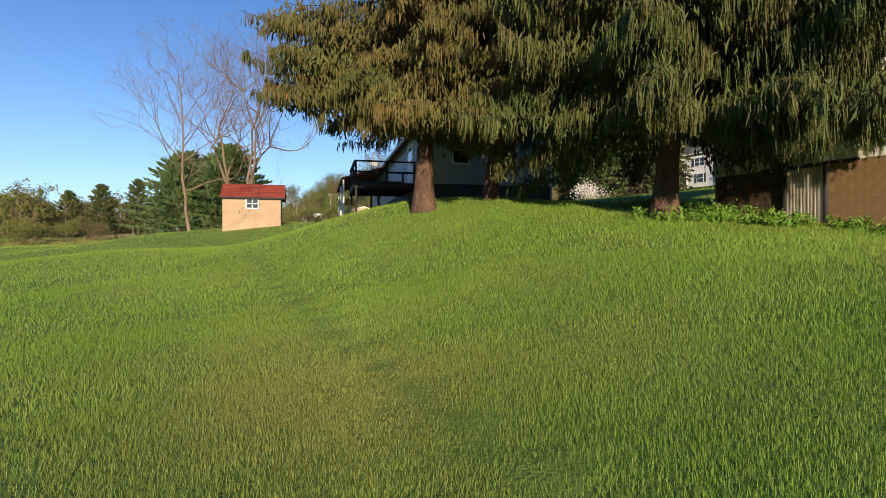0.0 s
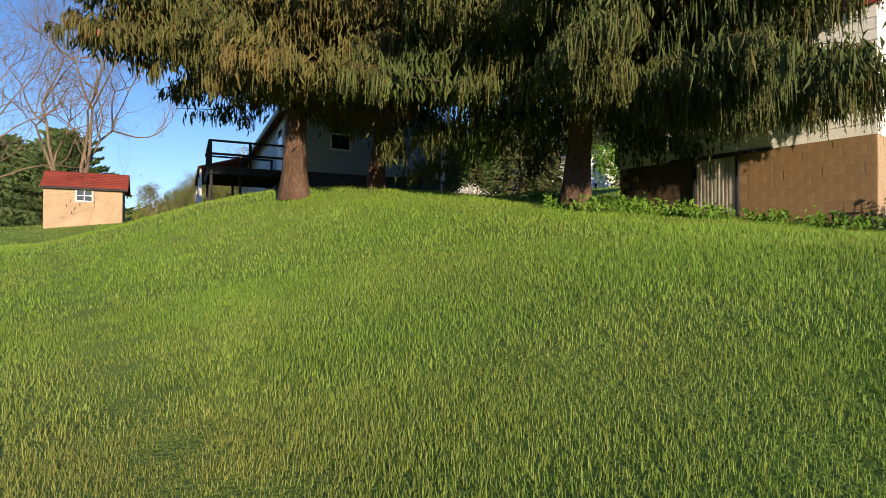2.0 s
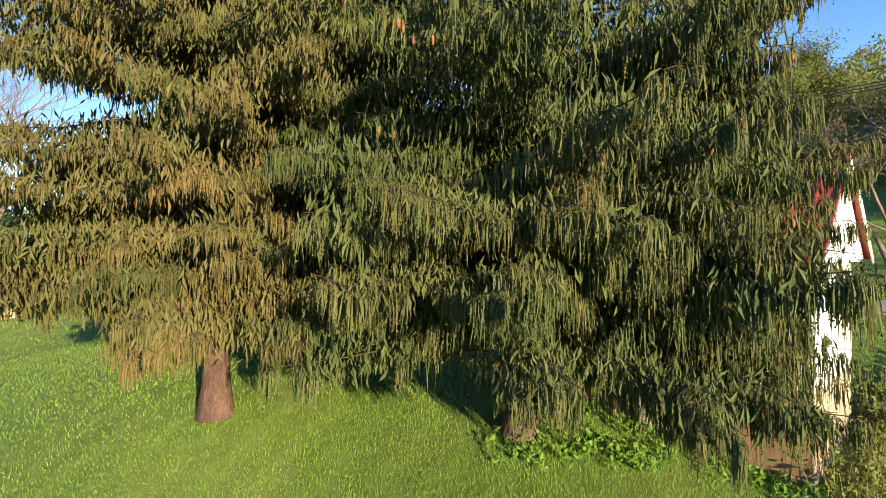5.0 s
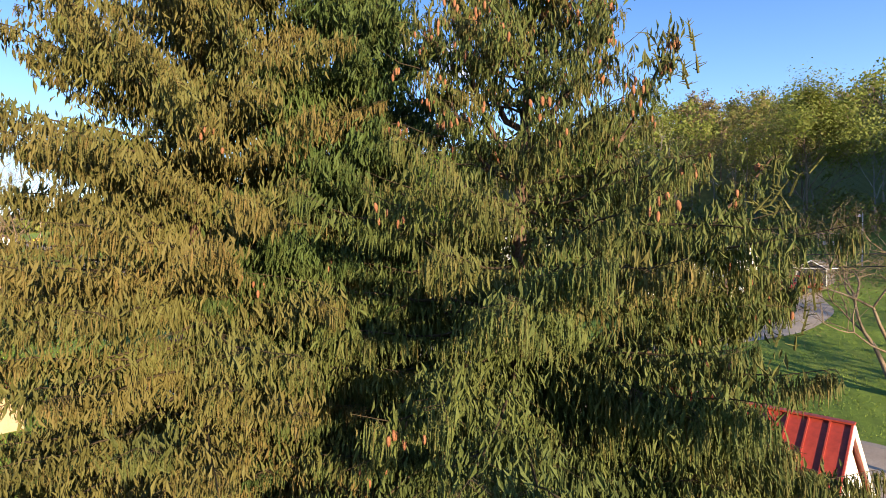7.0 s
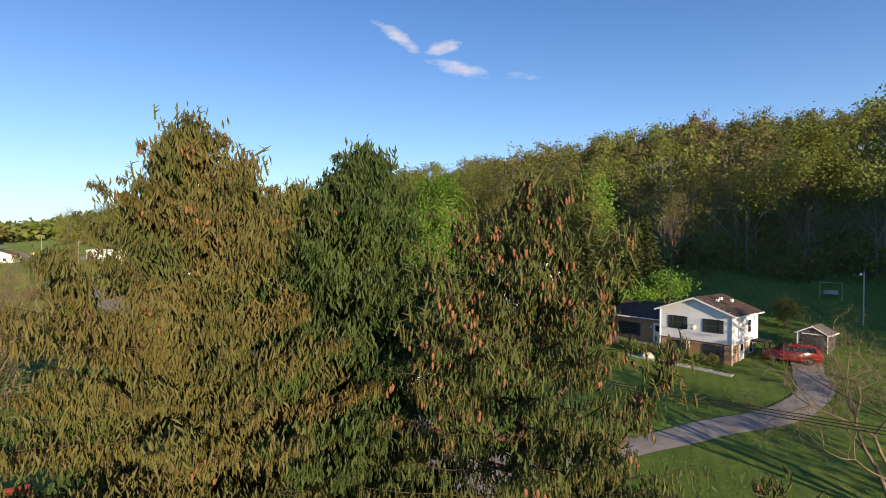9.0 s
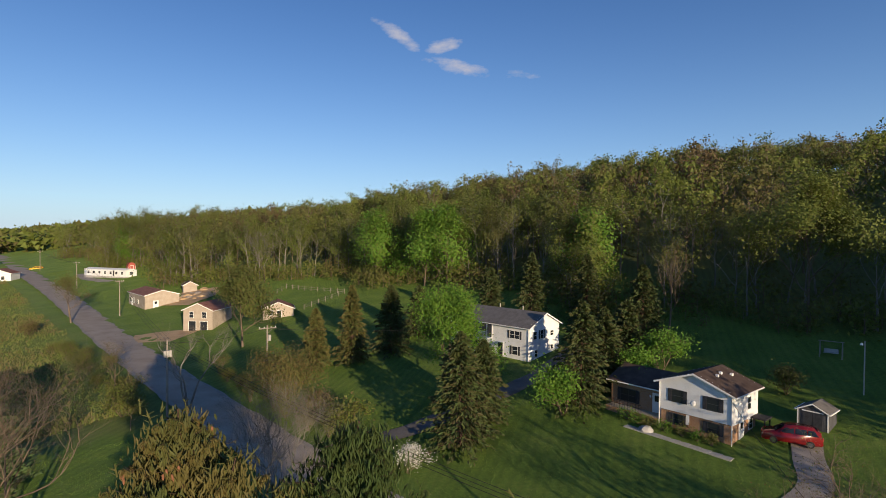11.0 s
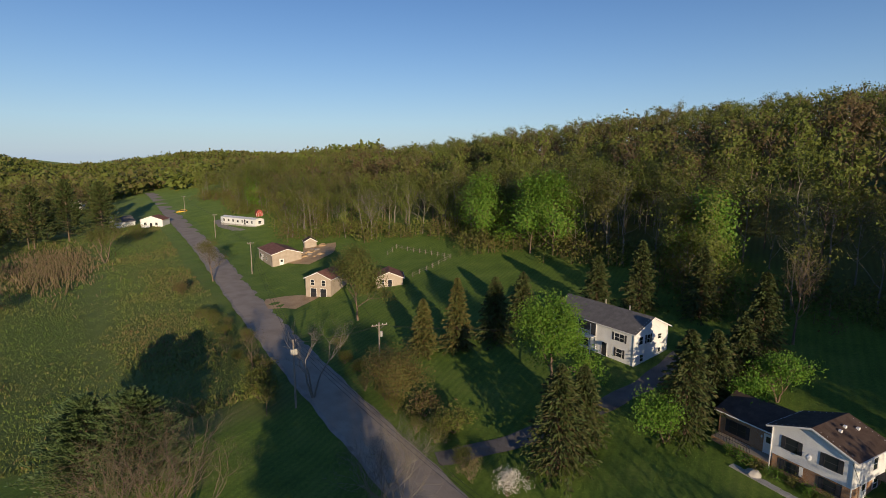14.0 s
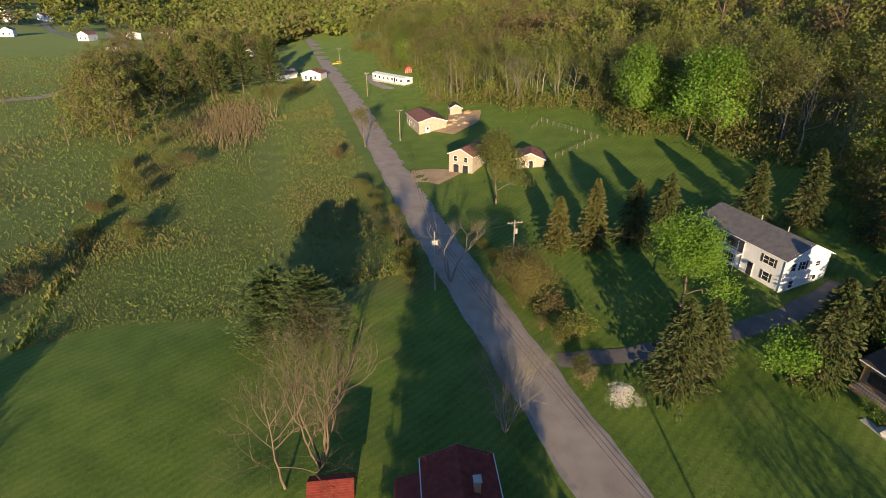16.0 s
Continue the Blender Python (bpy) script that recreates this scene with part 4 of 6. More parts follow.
for i, (x, y, h) in enumerate(((-98, 42, 4.0), (-104, 50, 4.6), (-109, 60, 3.4), (-120, 70, 3.0), (-128, 84, 4.4), (-131, 97, 5.5), (-126, 101, 4.6), (-140, 92, 3.6), (-148, 106, 5.0), (-152, 118, 7.0), (-118, 79, 4.2), (-97, 62, 4.6), (-102, 66, 3.4),
                                  (-40.5, 70.5, 3.0), (-43, 74.5, 2.6), (-88, 118, 3.0), (-150, 178, 4.0), (-158, 186, 4.6), (-15, 68, 3.2), (-10.5, 64.5, 3.0), (-23, 76.5, 3.4))):
    brown = i % 3 == 0
    plant("field_bush", x, y, broadleaf(220 + i, h, 0.06, 2, stems=6, clear=0.1, flare=0.8, leaf_n=1300, leaf_size=0.32, scatter=0.45, tint=(0.75 if brown else 0.25, 0.25)), "bark_grey", "leaf_woods",
          "red-brown scrubby bush in the meadow" if brown else "scrubby green bush in the meadow", "bush", "bushes in the meadow")
# brush along both verges of the road
rng_v = np.random.default_rng(67)
for i in range(20):
    u, v = (82 + 4.2 * i + rng_v.normal(0, 1), 20.5 + rng_v.normal(0, 1.3)) if i < 11 else (48 + 5.0 * (i - 11) + rng_v.normal(0, 1), 34.2 + rng_v.normal(0, 0.8))
    x, y = xy(u, v)
    brown = i % 3 == 1
    plant("verge_bush", x, y, broadleaf(260 + i, rng_v.uniform(1.8, 3.4), 0.05, 3, stems=5, clear=0.08, flare=0.6, spread=0.6, leaf_n=700 if brown else 1500, leaf_size=0.2, scatter=0.3, tint=(0.7 if brown else 0.3, 0.25)), "bark_grey",
          "leaf_bud" if brown else "leaf_woods", "bare red-brown bush beside the road" if brown else "scrubby olive-green bush beside the road", "bush", "brush along the road")
# unseen trees behind the viewer's left and off right, added to shade field and lawn
for i, (x, y, h) in enumerate(((-38, -34, 12.0), (-46, -28, 11.0), (-53, -36, 12.5), (46, 22, 14.0), (58, 28, 15.0), (41, 10, 13.0), (-53, -20, 11.0), (-57, -13, 11.5), (-78, -3, 12.5), (-83, 2, 11.5), (-77, -13, 12.5))):
    plant("field_tree", x, y, broadleaf(195 + i, h, 0.25, 3, clear=0.12, leaf_n=700 if 2 < i < 6 else 3600, leaf_size=0.6, scatter=0.9), "bark_grey", "leaf_woods", "leafy tree at the edge of the field", group="trees at the field's edge")


def weeds(name, spots, label, mat, h=0.5, seed=0, n=26):
    """Leafy stalks in one patch."""
    rng = np.random.default_rng(seed)
    wood, leaf = Soup(), Soup()
    for x, y in spots:
        z = gz(x, y)
        for _ in range(n):
            b = np.array([x + rng.normal(0, 0.28), y + rng.normal(0, 0.28), z])
            e = b + np.append(rng.normal(0, 0.12, 2), h * rng.uniform(0.4, 1.25))
            tube(wood, [b, e], [0.008, 0.004], 3)
            k = rng.integers(3, 7)
            leaves(leaf, b + (e - b) * rng.uniform(0.2, 1, (k, 1)) + rng.normal(0, 0.05, (k, 3)), rng.uniform(0.08, 0.2, k), rng, np.clip(rng.normal(0.3, 0.25, k), 0, 1), 0.5)
    ob = tagged(new(name, leaf.mesh(name, [M[mat]])), label, "weeds", kind="stuff")
    st = new("stalks", wood.mesh("stalks", [M[mat]]))
    st.parent = ob
    return ob


rng_b = np.random.default_rng(66)
foot = [(7.9 - 0.69 * t - 0.45 + rng_b.normal(0, 0.2), 11.6 + 0.72 * t - 0.5 + rng_b.normal(0, 0.2)) for t in np.linspace(-0.5, 9.5, 42) if not 2.7 < t < 4.0]
weeds("barn_weeds", foot, "green weeds along the foot of the barn wall", "leaf_bright", 0.26, 1, 8)
weeds("knoll_weeds", [(rng_b.uniform(1.2, 5.2), 12.6 + rng_b.normal(0, 0.5)) for _ in range(20)], "patch of leafy bright green weeds under the spruce", "leaf_bright", 0.28, 2, 9)
weeds("corner_weeds", [(8.3 + 0.72 * t + rng_b.normal(0, 0.3), 11.1 + 0.69 * t - 0.3 + rng_b.normal(0, 0.3)) for t in np.linspace(0, 6, 30)] + [(rng_b.uniform(11, 15), rng_b.uniform(12.5, 16)) for _ in range(46)],
      "tall green weeds and brambles beside the barn", "leaf_woods", 0.7, 3, 16)


def meadow():
    """Tufts of rough grass, dead stems and low brush over the unmown field."""
    rng = np.random.default_rng(88)
    out = Soup()
    u = np.concatenate([80 + 190 * rng.uniform(0, 1, 76000) ** 1.25, rng.uniform(60, 420, 40000)])
    v = np.concatenate([rng.uniform(-38, 23, 76000), -30 - 150 * rng.uniform(0, 1, 40000) ** 1.4])
    keep = (u + 0.22 * np.abs(v + 26) - 4 > 79)
    u, v = u[keep], v[keep]
    x, y = xy(u, v)
    z = ground(x, y)
    n = len(x)
    patch = np.sin(x / 9.0 + np.sin(y / 7.0)) * np.cos(y / 11.0 + 1)
    s = rng.uniform(0.18, 0.42, n) * (1 + 0.9 * (v < -36)) * (0.8 + 0.4 * (patch > 0.2))
    tall = rng.random(n) < 0.10
    s = np.where(tall, s * 1.9, s)
    t = np.clip(0.22 + 0.4 * patch + 0.3 * tall + rng.normal(0, 0.25, n), 0, 1)
    up = np.column_stack([rng.normal(0, 0.3, n), rng.normal(0, 0.3, n), np.ones(n)])
    for _ in range(2):
        tufts(out, np.column_stack([x, y, z + s * 0.3]) + rng.normal(0, 0.3, (n, 3)) * [1, 1, 0.2], s, rng, t, up, None, 1.1)
    return tagged(new("meadow_tufts", out.mesh("meadow_tufts", [M["meadow"]])), "rough meadow grass with dead brown stems", "grass", kind="stuff")


M["meadow"] = material("meadow", [(0.102, 0.168, 0.030), (0.140, 0.215, 0.038), (0.18, 0.25, 0.05)], scale=0.06, fine=1, bump=0, tint="tint", tint_color=(0.19, 0.145, 0.065), translucent=0.2)
meadow()


def reeds():
    rng = np.random.default_rng(89)
    out = Soup()
    n = 2600
    u, v = 208 + rng.normal(0, 15, n), -12 + rng.normal(0, 6, n)
    x, y = xy(u, v)
    up = np.column_stack([rng.normal(0, 0.12, n), rng.normal(0, 0.12, n), np.ones(n)])
    leaves(out, np.column_stack([x, y, ground(x, y) + 0.7]), rng.uniform(1.2, 2.0, n), rng, np.clip(rng.normal(0.2, 0.2, n), 0, 1), 0.2, up)
    return tagged(new("dry_reeds", out.mesh("dry_reeds", [M["reed"]])), "stand of dry tan reeds in the meadow", "reeds", kind="stuff")


reeds()

# ---- woods on the hillside and beyond ----
def woods(name, spots, kinds, mats, label, seed):
    """Many trees in one mesh; spots: x, y, scale, tint, kind."""
    rng = np.random.default_rng(seed)
    out = Soup()
    spots = np.asarray(spots)
    z = ground(spots[:, 0], spots[:, 1])
    for k, (wood, leaf) in enumerate(kinds):
        pick = np.where(spots[:, 4] == k)[0]
        if not len(pick):
            continue
        a = rng.uniform(0, 6.283, len(pick))
        m = np.zeros((len(pick), 4, 4))
        s = spots[pick, 2]
        m[:, 0, 0] = m[:, 1, 1] = np.cos(a) * s
        m[:, 0, 1], m[:, 1, 0] = -np.sin(a) * s, np.sin(a) * s
        m[:, 2, 2] = s * rng.uniform(0.9, 1.1, len(pick))
        m[:, :2, 3], m[:, 2, 3], m[:, 3, 3] = spots[pick, :2], z[pick] - 0.2, 1
        for j, part_soup in enumerate((wood, leaf)):
            if not part_soup.n:
                continue
            v, f, _, t = part_soup.arrays()
            many(out, v, f, m, j, None)
            if j:
                base = np.repeat(spots[pick, 3], len(v)).reshape(len(pick), -1)
                out.t[-1] = np.clip(base + (t[None] - 0.3) * 0.6, 0, 1).ravel().astype(np.float32)
    return tagged(new(name, out.mesh(name, mats)), label, "woods", kind="stuff")


def edge(u):
    """How far up the hill the woods begin."""
    # the last term brings unseen woods lower on the right, for their shade
    return 95 + 4 * np.sin(u / 11.0) + 3 * np.sin(u / 5.3 + 1) - 32 * smooth(125, 175, u) - 6 * smooth(230, 300, u) - 26 * smooth(-16, -34, u)


rng_w = np.random.default_rng(5)
front_kinds = [broadleaf(301 + i, h, 0.2, 3, clear=c, spread=0.5, fork=(1, 2), up=0.16, sides=3, leaf_n=int(1.25 * n), leaf_size=0.40, scatter=0.9, tuft=True, limbs=6, tint=(0.3, 0.25))
               for i, (h, c, n) in enumerate(((17, 0.18, 1150), (15, 0.12, 1050), (19, 0.2, 1200), (16, 0.24, 480), (18, 0.3, 160), (12, 0.08, 900)))]
spots = []
for _ in range(360):
    u = rng_w.uniform(-80, 330)
    v = edge(u) + rng_w.uniform(0, 1) ** 1.3 * 26
    x, y = xy(u, v)
    if math.hypot(x - 56, y - 84.5) < 7:
        continue
    kind = rng_w.choice(6, p=[0.20, 0.18, 0.16, 0.19, 0.16, 0.11])
    patch = 0.5 + 0.5 * math.sin(u / 17.0 + 2) * math.cos(v / 13.0)
    spots.append((x, y, rng_w.uniform(0.75, 1.15), np.clip(0.8 * patch * rng_w.uniform(-0.3, 1.6), 0, 0.95), kind))
woods("woods_edge", spots, front_kinds, [M["bark_pale"], M["leaf_woods"]], "spring woods with pale trunks and thin new leaves", 6)

back_kinds = []
for i, (h, w, n) in enumerate(((17, 4.8, 640), (15, 4.6, 600), (17.5, 4.6, 640), (16, 4.6, 360))):
    r2 = np.random.default_rng(330 + i)
    wood, leaf = Soup(), Soup()
    tube(wood, [(0, 0, 0), (0.2, 0, h * 0.6), (0, 0.2, h * 0.9)], [0.2, 0.14, 0.04], 3)
    for j in range(9):
        a, zz = r2.uniform(0, 6.28), h * r2.uniform(0.4, 0.7)
        tube(wood, [(0, 0, zz), (math.cos(a) * w * 0.6, math.sin(a) * w * 0.6, zz + h * 0.25)], [0.09, 0.02], 3)
    cl = np.column_stack([r2.normal(0, 0.5, (18, 2)) * w, h * r2.uniform(0.16, 0.96, 18)])
    cl[:, :2] *= np.sqrt(np.clip(1.3 - (cl[:, 2:] / h - 0.3), 0.15, 1))
    puff = r2.normal(0, 0.85, (n, 3)) * [1.0, 1.0, 0.85]
    p = cl[r2.integers(0, 18, n)] + puff
    tufts(leaf, p, r2.uniform(0.36, 0.86, n), r2, np.clip(0.3 + 0.25 * r2.normal(size=n), 0, 1), None, puff + 0.12 * (p - [0, 0, h * 0.45]))
    back_kinds.append((wood, leaf))
spots = []
for _ in range(1150):
    u = rng_w.uniform(-70, 360)
    v = edge(u) + 18 + rng_w.uniform(0, 1) ** 0.9 * 150
    x, y = xy(u, v)
    patch = 0.5 + 0.5 * math.sin(u / 23.0 + 1) * math.cos(v / 17.0 + u / 60.0)
    spots.append((x, y, rng_w.uniform(0.75, 1.2) * (1 - 0.3 * float(smooth(140, 190, v))), np.clip(0.9 * patch * rng_w.uniform(-0.3, 1.7), 0, 1.0), rng_w.choice(4, p=[0.34, 0.3, 0.22, 0.14])))
# unseen stand off to the right, added to shade the slope and lawn
for _ in range(400):
    u, v = rng_w.uniform(-112, -40), rng_w.uniform(60, 172)
    x, y = xy(u, v)
    spots.append((x, y, rng_w.uniform(1.5, 1.9), 0.3, rng_w.integers(0, 3)))
woods("woods_hill", spots, back_kinds, [M["bark_grey"], M["leaf_woods"]], "wooded hillside in early spring leaf", 7)

r2 = np.random.default_rng(340)
wood, leaf = Soup(), Soup()
tube(wood, [(0, 0, 0), (0, 0, 9)], [0.3, 0.1], 3)
leaves(leaf, r2.normal(0, 1, (90, 3)) * [4.0, 4.0, 3.2] + [0, 0, 7], r2.uniform(1.0, 2.4, 90), r2, np.clip(0.3 + 0.25 * r2.normal(size=90), 0, 1))
back_kinds.append((wood, leaf))
# far woods over the valley, and the trees along the creek
far_kinds = []
for i in range(3):
    r2 = np.random.default_rng(350 + i)
    leaf = Soup()
    p = r2.normal(0, 1, (44, 3)) * [4.2, 4.2, 2.8] + [0, 0, 7]
    p[:, 2] = np.abs(p[:, 2])
    tufts(leaf, p, r2.uniform(2.4, 4.6, 44), r2, np.clip(0.3 + 0.25 * r2.normal(size=44), 0, 1))
    far_kinds.append((Soup(), leaf))
spots = []
for _ in range(4200):
    a = radians(rng_w.uniform(18, 100))
    d = 400 + 1500 * rng_w.uniform(0, 1) ** 1.25
    x, y = -math.sin(a) * d, math.cos(a) * d
    u, v = uv(x, y)
    if math.sin(x / 90.0) + math.cos(y / 70.0 + x / 150.0) > 0.55 and d < 900 and v < -30:
        continue
    if abs(v - road_side(u)) < 12 and u < 420:
        continue
    if -160 < v < -60 and d < 720:
        continue
    if -330 < v < -50 and 250 < u < 700 and rng_w.random() < 0.8:
        continue
    spots.append((x, y, rng_w.uniform(0.7, 1.25) * (1 + 0.5 * float(smooth(700, 1300, d))), np.clip(rng_w.normal(0.25, 0.25), 0, 0.9), rng_w.integers(3)))
for _ in range(900):
    a, d = radians(rng_w.uniform(44, 78)), rng_w.uniform(850, 1900)
    spots.append((-math.sin(a) * d, math.cos(a) * d, rng_w.uniform(1.1, 1.8), np.clip(rng_w.normal(0.25, 0.25), 0, 0.9), rng_w.integers(3)))
for _ in range(500):
    u = rng_w.uniform(-420, 60)
    v = rng_w.uniform(-260, -60)
    x, y = xy(u, v)
    if y > -40 or abs(x) < 20:
        continue
    spots.append((x, y, rng_w.uniform(0.7, 1.2), 0.3, rng_w.integers(3)))
woods("far_woods", spots, far_kinds, [M["bark_grey"], M["leaf_woods"]], "distant woods across the valley", 8)

spots = []
for _ in range(150):
    u = rng_w.uniform(250, 480)
    v = rng_w.uniform(-70, 20) - 0.1 * (u - 250)
    if abs(v - road_side(u)) < 14 or (u < 300 and v > 0):
        continue
    x, y = xy(u, v)
    spots.append((x, y, rng_w.uniform(0.6, 1.1), np.clip(rng_w.normal(0.45, 0.25), 0, 0.9), rng_w.integers(4)))
for _ in range(110):
    u = rng_w.uniform(190, 330)
    v = -46 - 0.18 * (u - 190) + rng_w.normal(0, 7)
    x, y = xy(u, v)
    spots.append((x, y, rng_w.uniform(0.5, 1.1), np.clip(rng_w.normal(0.4, 0.2), 0, 0.9), rng_w.integers(4)))
# undergrowth along the foot of the woods
for _ in range(720):
    u = rng_w.uniform(-60, 330)
    v = edge(u) - 1 + rng_w.normal(0, 2.5) + 14 * rng_w.uniform(0, 1) ** 2
    x, y = xy(u, v)
    spots.append((x, y, rng_w.uniform(0.16, 0.48), np.clip(rng_w.normal(0.35, 0.25), 0, 0.9), 4))
woods("creek_woods", spots, back_kinds, [M["bark_grey"], M["leaf_woods"]], "brush and budding trees along the creek", 9)

# ---- grass of the near lawn ----
def grass():
    rng = np.random.default_rng(77)
    out = Soup()
    # stretch of the lawn, its blades to the square metre, their height and width
    for r0, r1, dens, hgt, wid in ((1.2, 5, 5200, 0.046, 0.0048), (5, 9.5, 2000, 0.052, 0.0078), (9.5, 17, 560, 0.064, 0.014), (17, 32, 150, 0.075, 0.026), (32, 75, 26, 0.085, 0.05)):
        n = int(dens * math.pi * (r1 * r1 - r0 * r0) * 118 / 360)
        a = np.radians(rng.uniform(-46, 72, n) + rng.normal(0, 5, n))
        r = np.sqrt(rng.uniform(r0 * r0, r1 * r1, n))
        x, y = -np.sin(a) * r + 0.3, np.cos(a) * r - 2.2
        patch = 0.5 + 0.5 * np.sin(x * 1.3 + np.sin(y * 0.9)) * np.cos(y * 1.1 + 0.7 * np.sin(x * 0.7))
        h = hgt * (0.86 + 0.24 * patch) * rng.uniform(0.5, 1.35, n)
        yaw, lean = rng.uniform(0, 6.283, n), rng.normal(0.0, 0.75, n) * h
        wx, wy = np.cos(yaw) * wid * 0.5, np.sin(yaw) * wid * 0.5
        lx, ly = np.cos(yaw + 1.2) * lean, np.sin(yaw + 1.2) * lean
        z = ground(x, y)
        u, v = uv(x, y)
        h = h * (v < 24) * (1 - 0.9 * (np.hypot(x + 24.5, y - 31) < 2.0))
        v = np.stack([np.stack([x - wx, y - wy, z - 0.01], 1), np.stack([x + wx, y + wy, z - 0.01], 1), np.stack([x + lx, y + ly, z + h], 1)], 1).reshape(-1, 3)
        out.add(v, np.arange(3 * n).reshape(-1, 3), 0, np.repeat(np.clip(0.10 + 0.35 * (1 - patch) + rng.normal(0, 0.2, n) + 0.6 * np.exp(-((x + 2.0) ** 2 + (y - 1.2) ** 2) / 1.6) + 0.45 * np.exp(-((x + 2.4) ** 2 + (y - 0.8) ** 2) / 10), 0, 1), 3))
    return tagged(new("lawn_grass", out.mesh("lawn_grass", [M["grass"]])), "short uneven blades of bright green lawn grass", "grass", kind="stuff")



def far_grass():
    """Blades of the mown ground between the road and the woods."""
    rng = np.random.default_rng(78)
    n = 270000
    u, v = rng.uniform(-10, 270, n), rng.uniform(32, 100, n)
    ok = (v < 97 - 32 * smooth(125, 175, u)) & (np.abs(v - road_side(u)) > 4.2)
    x, y = xy(u[ok], v[ok])
    up = np.column_stack([rng.normal(0, 0.3, len(x)), rng.normal(0, 0.3, len(x)), np.ones(len(x))])
    out = Soup()
    tufts(out, np.column_stack([x, y, ground(x, y) + 0.02]), rng.uniform(0.10, 0.17, len(x)), rng, np.clip(rng.normal(0.15, 0.2, len(x)), 0, 1), up, None, 1.3)
    return tagged(new("mown_grass", out.mesh("mown_grass", [M["mown"]])), "mown bright green grass behind the houses", "grass", kind="stuff")


grass()
far_grass()

# ---- houses and their parts ----
def brick_wall_material():
    m = material("brick_courses", [(0.2, 0.1, 0.05), (0.3, 0.15, 0.08), (0.4, 0.2, 0.1)], scale=2, fine=20, bump=0)
    n, l = m.node_tree.nodes, m.node_tree.links
    tb, mp, tc = n.new("ShaderNodeTexBrick"), n.new("ShaderNodeMapping"), n.new("ShaderNodeTexCoord")
    mp.inputs["Rotation"].default_value = (radians(90), 0, 0)
    l.new(tc.outputs["Object"], mp.inputs["Vector"])
    l.new(mp.outputs[0], tb.inputs["Vector"])
    tb.inputs["Color1"].default_value = (0.42, 0.225, 0.115, 1)
    tb.inputs["Color2"].default_value = (0.32, 0.16, 0.085, 1)
    tb.inputs["Mortar"].default_value = (0.42, 0.36, 0.28, 1)
    tb.inputs["Scale"].default_value = 1.0
    tb.inputs["Brick Width"].default_value = 0.22
    tb.inputs["Row Height"].default_value = 0.075
    tb.inputs["Mortar Size"].default_value = 0.008
    l.new(tb.outputs[0], n["Principled BSDF"].inputs["Base Color"])
    bp = n.new("ShaderNodeBump")
    bp.inputs["Strength"].default_value = 0.5
    bp.inputs["Distance"].default_value = 0.01
    bp.invert = True
    l.new(tb.outputs["Fac"], bp.inputs["Height"])
    l.new(bp.outputs[0], n["Principled BSDF"].inputs["Normal"])
    return m


M["brick_courses"] = brick_wall_material()


def siding(parent, x0, x1, y0, y1, z0, z1, rise, mat, lap=0.2, sides="fblr", name="siding", label=""):
    """Lapped boards on the walls of a gabled box (the gables at y0 and y1)."""
    bm = bmesh.new()
    z = z0
    while z < z1 + rise - 0.05:
        top = min(z + lap, z1 + rise)
        k = max(0.0, (z - z1) / rise) if rise else 0.0
        a, b = x0 + (x1 - x0) / 2 * k, x1 - (x1 - x0) / 2 * k
        if b - a > 0.15 and (rise or z < z1):
            for side, y, o in (("f", y0, -1), ("b", y1, 1)):
                if side in sides:
                    box(bm, a, b, *sorted((y, y + o * 0.022)), z, top - 0.012)
            if z < z1 - 0.02:
                for side, x, o in (("l", x0, -1), ("r", x1, 1)):
                    if side in sides:
                        box(bm, *sorted((x, x + o * 0.022)), y0, y1, z, min(top, z1) - 0.012)
        z += lap
    ob = part(name, bm, mat, parent, label)
    return tagged(ob, kind="stuff")


def walls(parent, x0, x1, y0, y1, z0, z1, rise, mat, name="wall", label=""):
    m = (x0 + x1) / 2
    outline = [(x0, z0), (x1, z0), (x1, z1), (m, z1 + rise), (x0, z1)] if rise else [(x0, z0), (x1, z0), (x1, z1), (x0, z1)]
    bm = prism(outline, y1 - y0)
    bmesh.ops.translate(bm, verts=bm.verts, vec=(0, y0, 0))
    return part(name, bm, mat, parent, label)


def gable_roof(parent, x0, x1, y0, y1, z1, rise, mat, over=0.35, thick=0.14, trim=None, name="roof", label=""):
    """Two slopes that meet at a ridge along y, with eaves and gable overhangs."""
    m, half = (x0 + x1) / 2, (x1 - x0) / 2
    s = rise / half
    roofs = []
    for sg in (-1, 1):
        e = m + sg * (half + over)
        ze = z1 - over * s
        bm = prism([(m, z1 + rise + 0.01), (e, ze + 0.01), (e, ze + thick), (m, z1 + rise + thick + 0.02)], y1 - y0 + 2 * over)
        bmesh.ops.translate(bm, verts=bm.verts, vec=(0, y0 - over, 0))
        roofs.append(part(name, bm, mat, parent, label))
        if trim:
            for yy in (y0 - over - 0.03, y1 + over):
                bm = prism([(m, z1 + rise - 0.05), (e, ze - 0.06), (e, ze + thick - 0.02), (m, z1 + rise + thick)], 0.03)
                bmesh.ops.translate(bm, verts=bm.verts, vec=(0, yy, 0))
                part("fascia", bm, trim, parent)
            bm = a_box(*sorted((e, e + sg * 0.09)), y0 - over, y1 + over, ze - 0.02, ze + 0.09)
            part("gutter", bm, trim, parent)
    return roofs


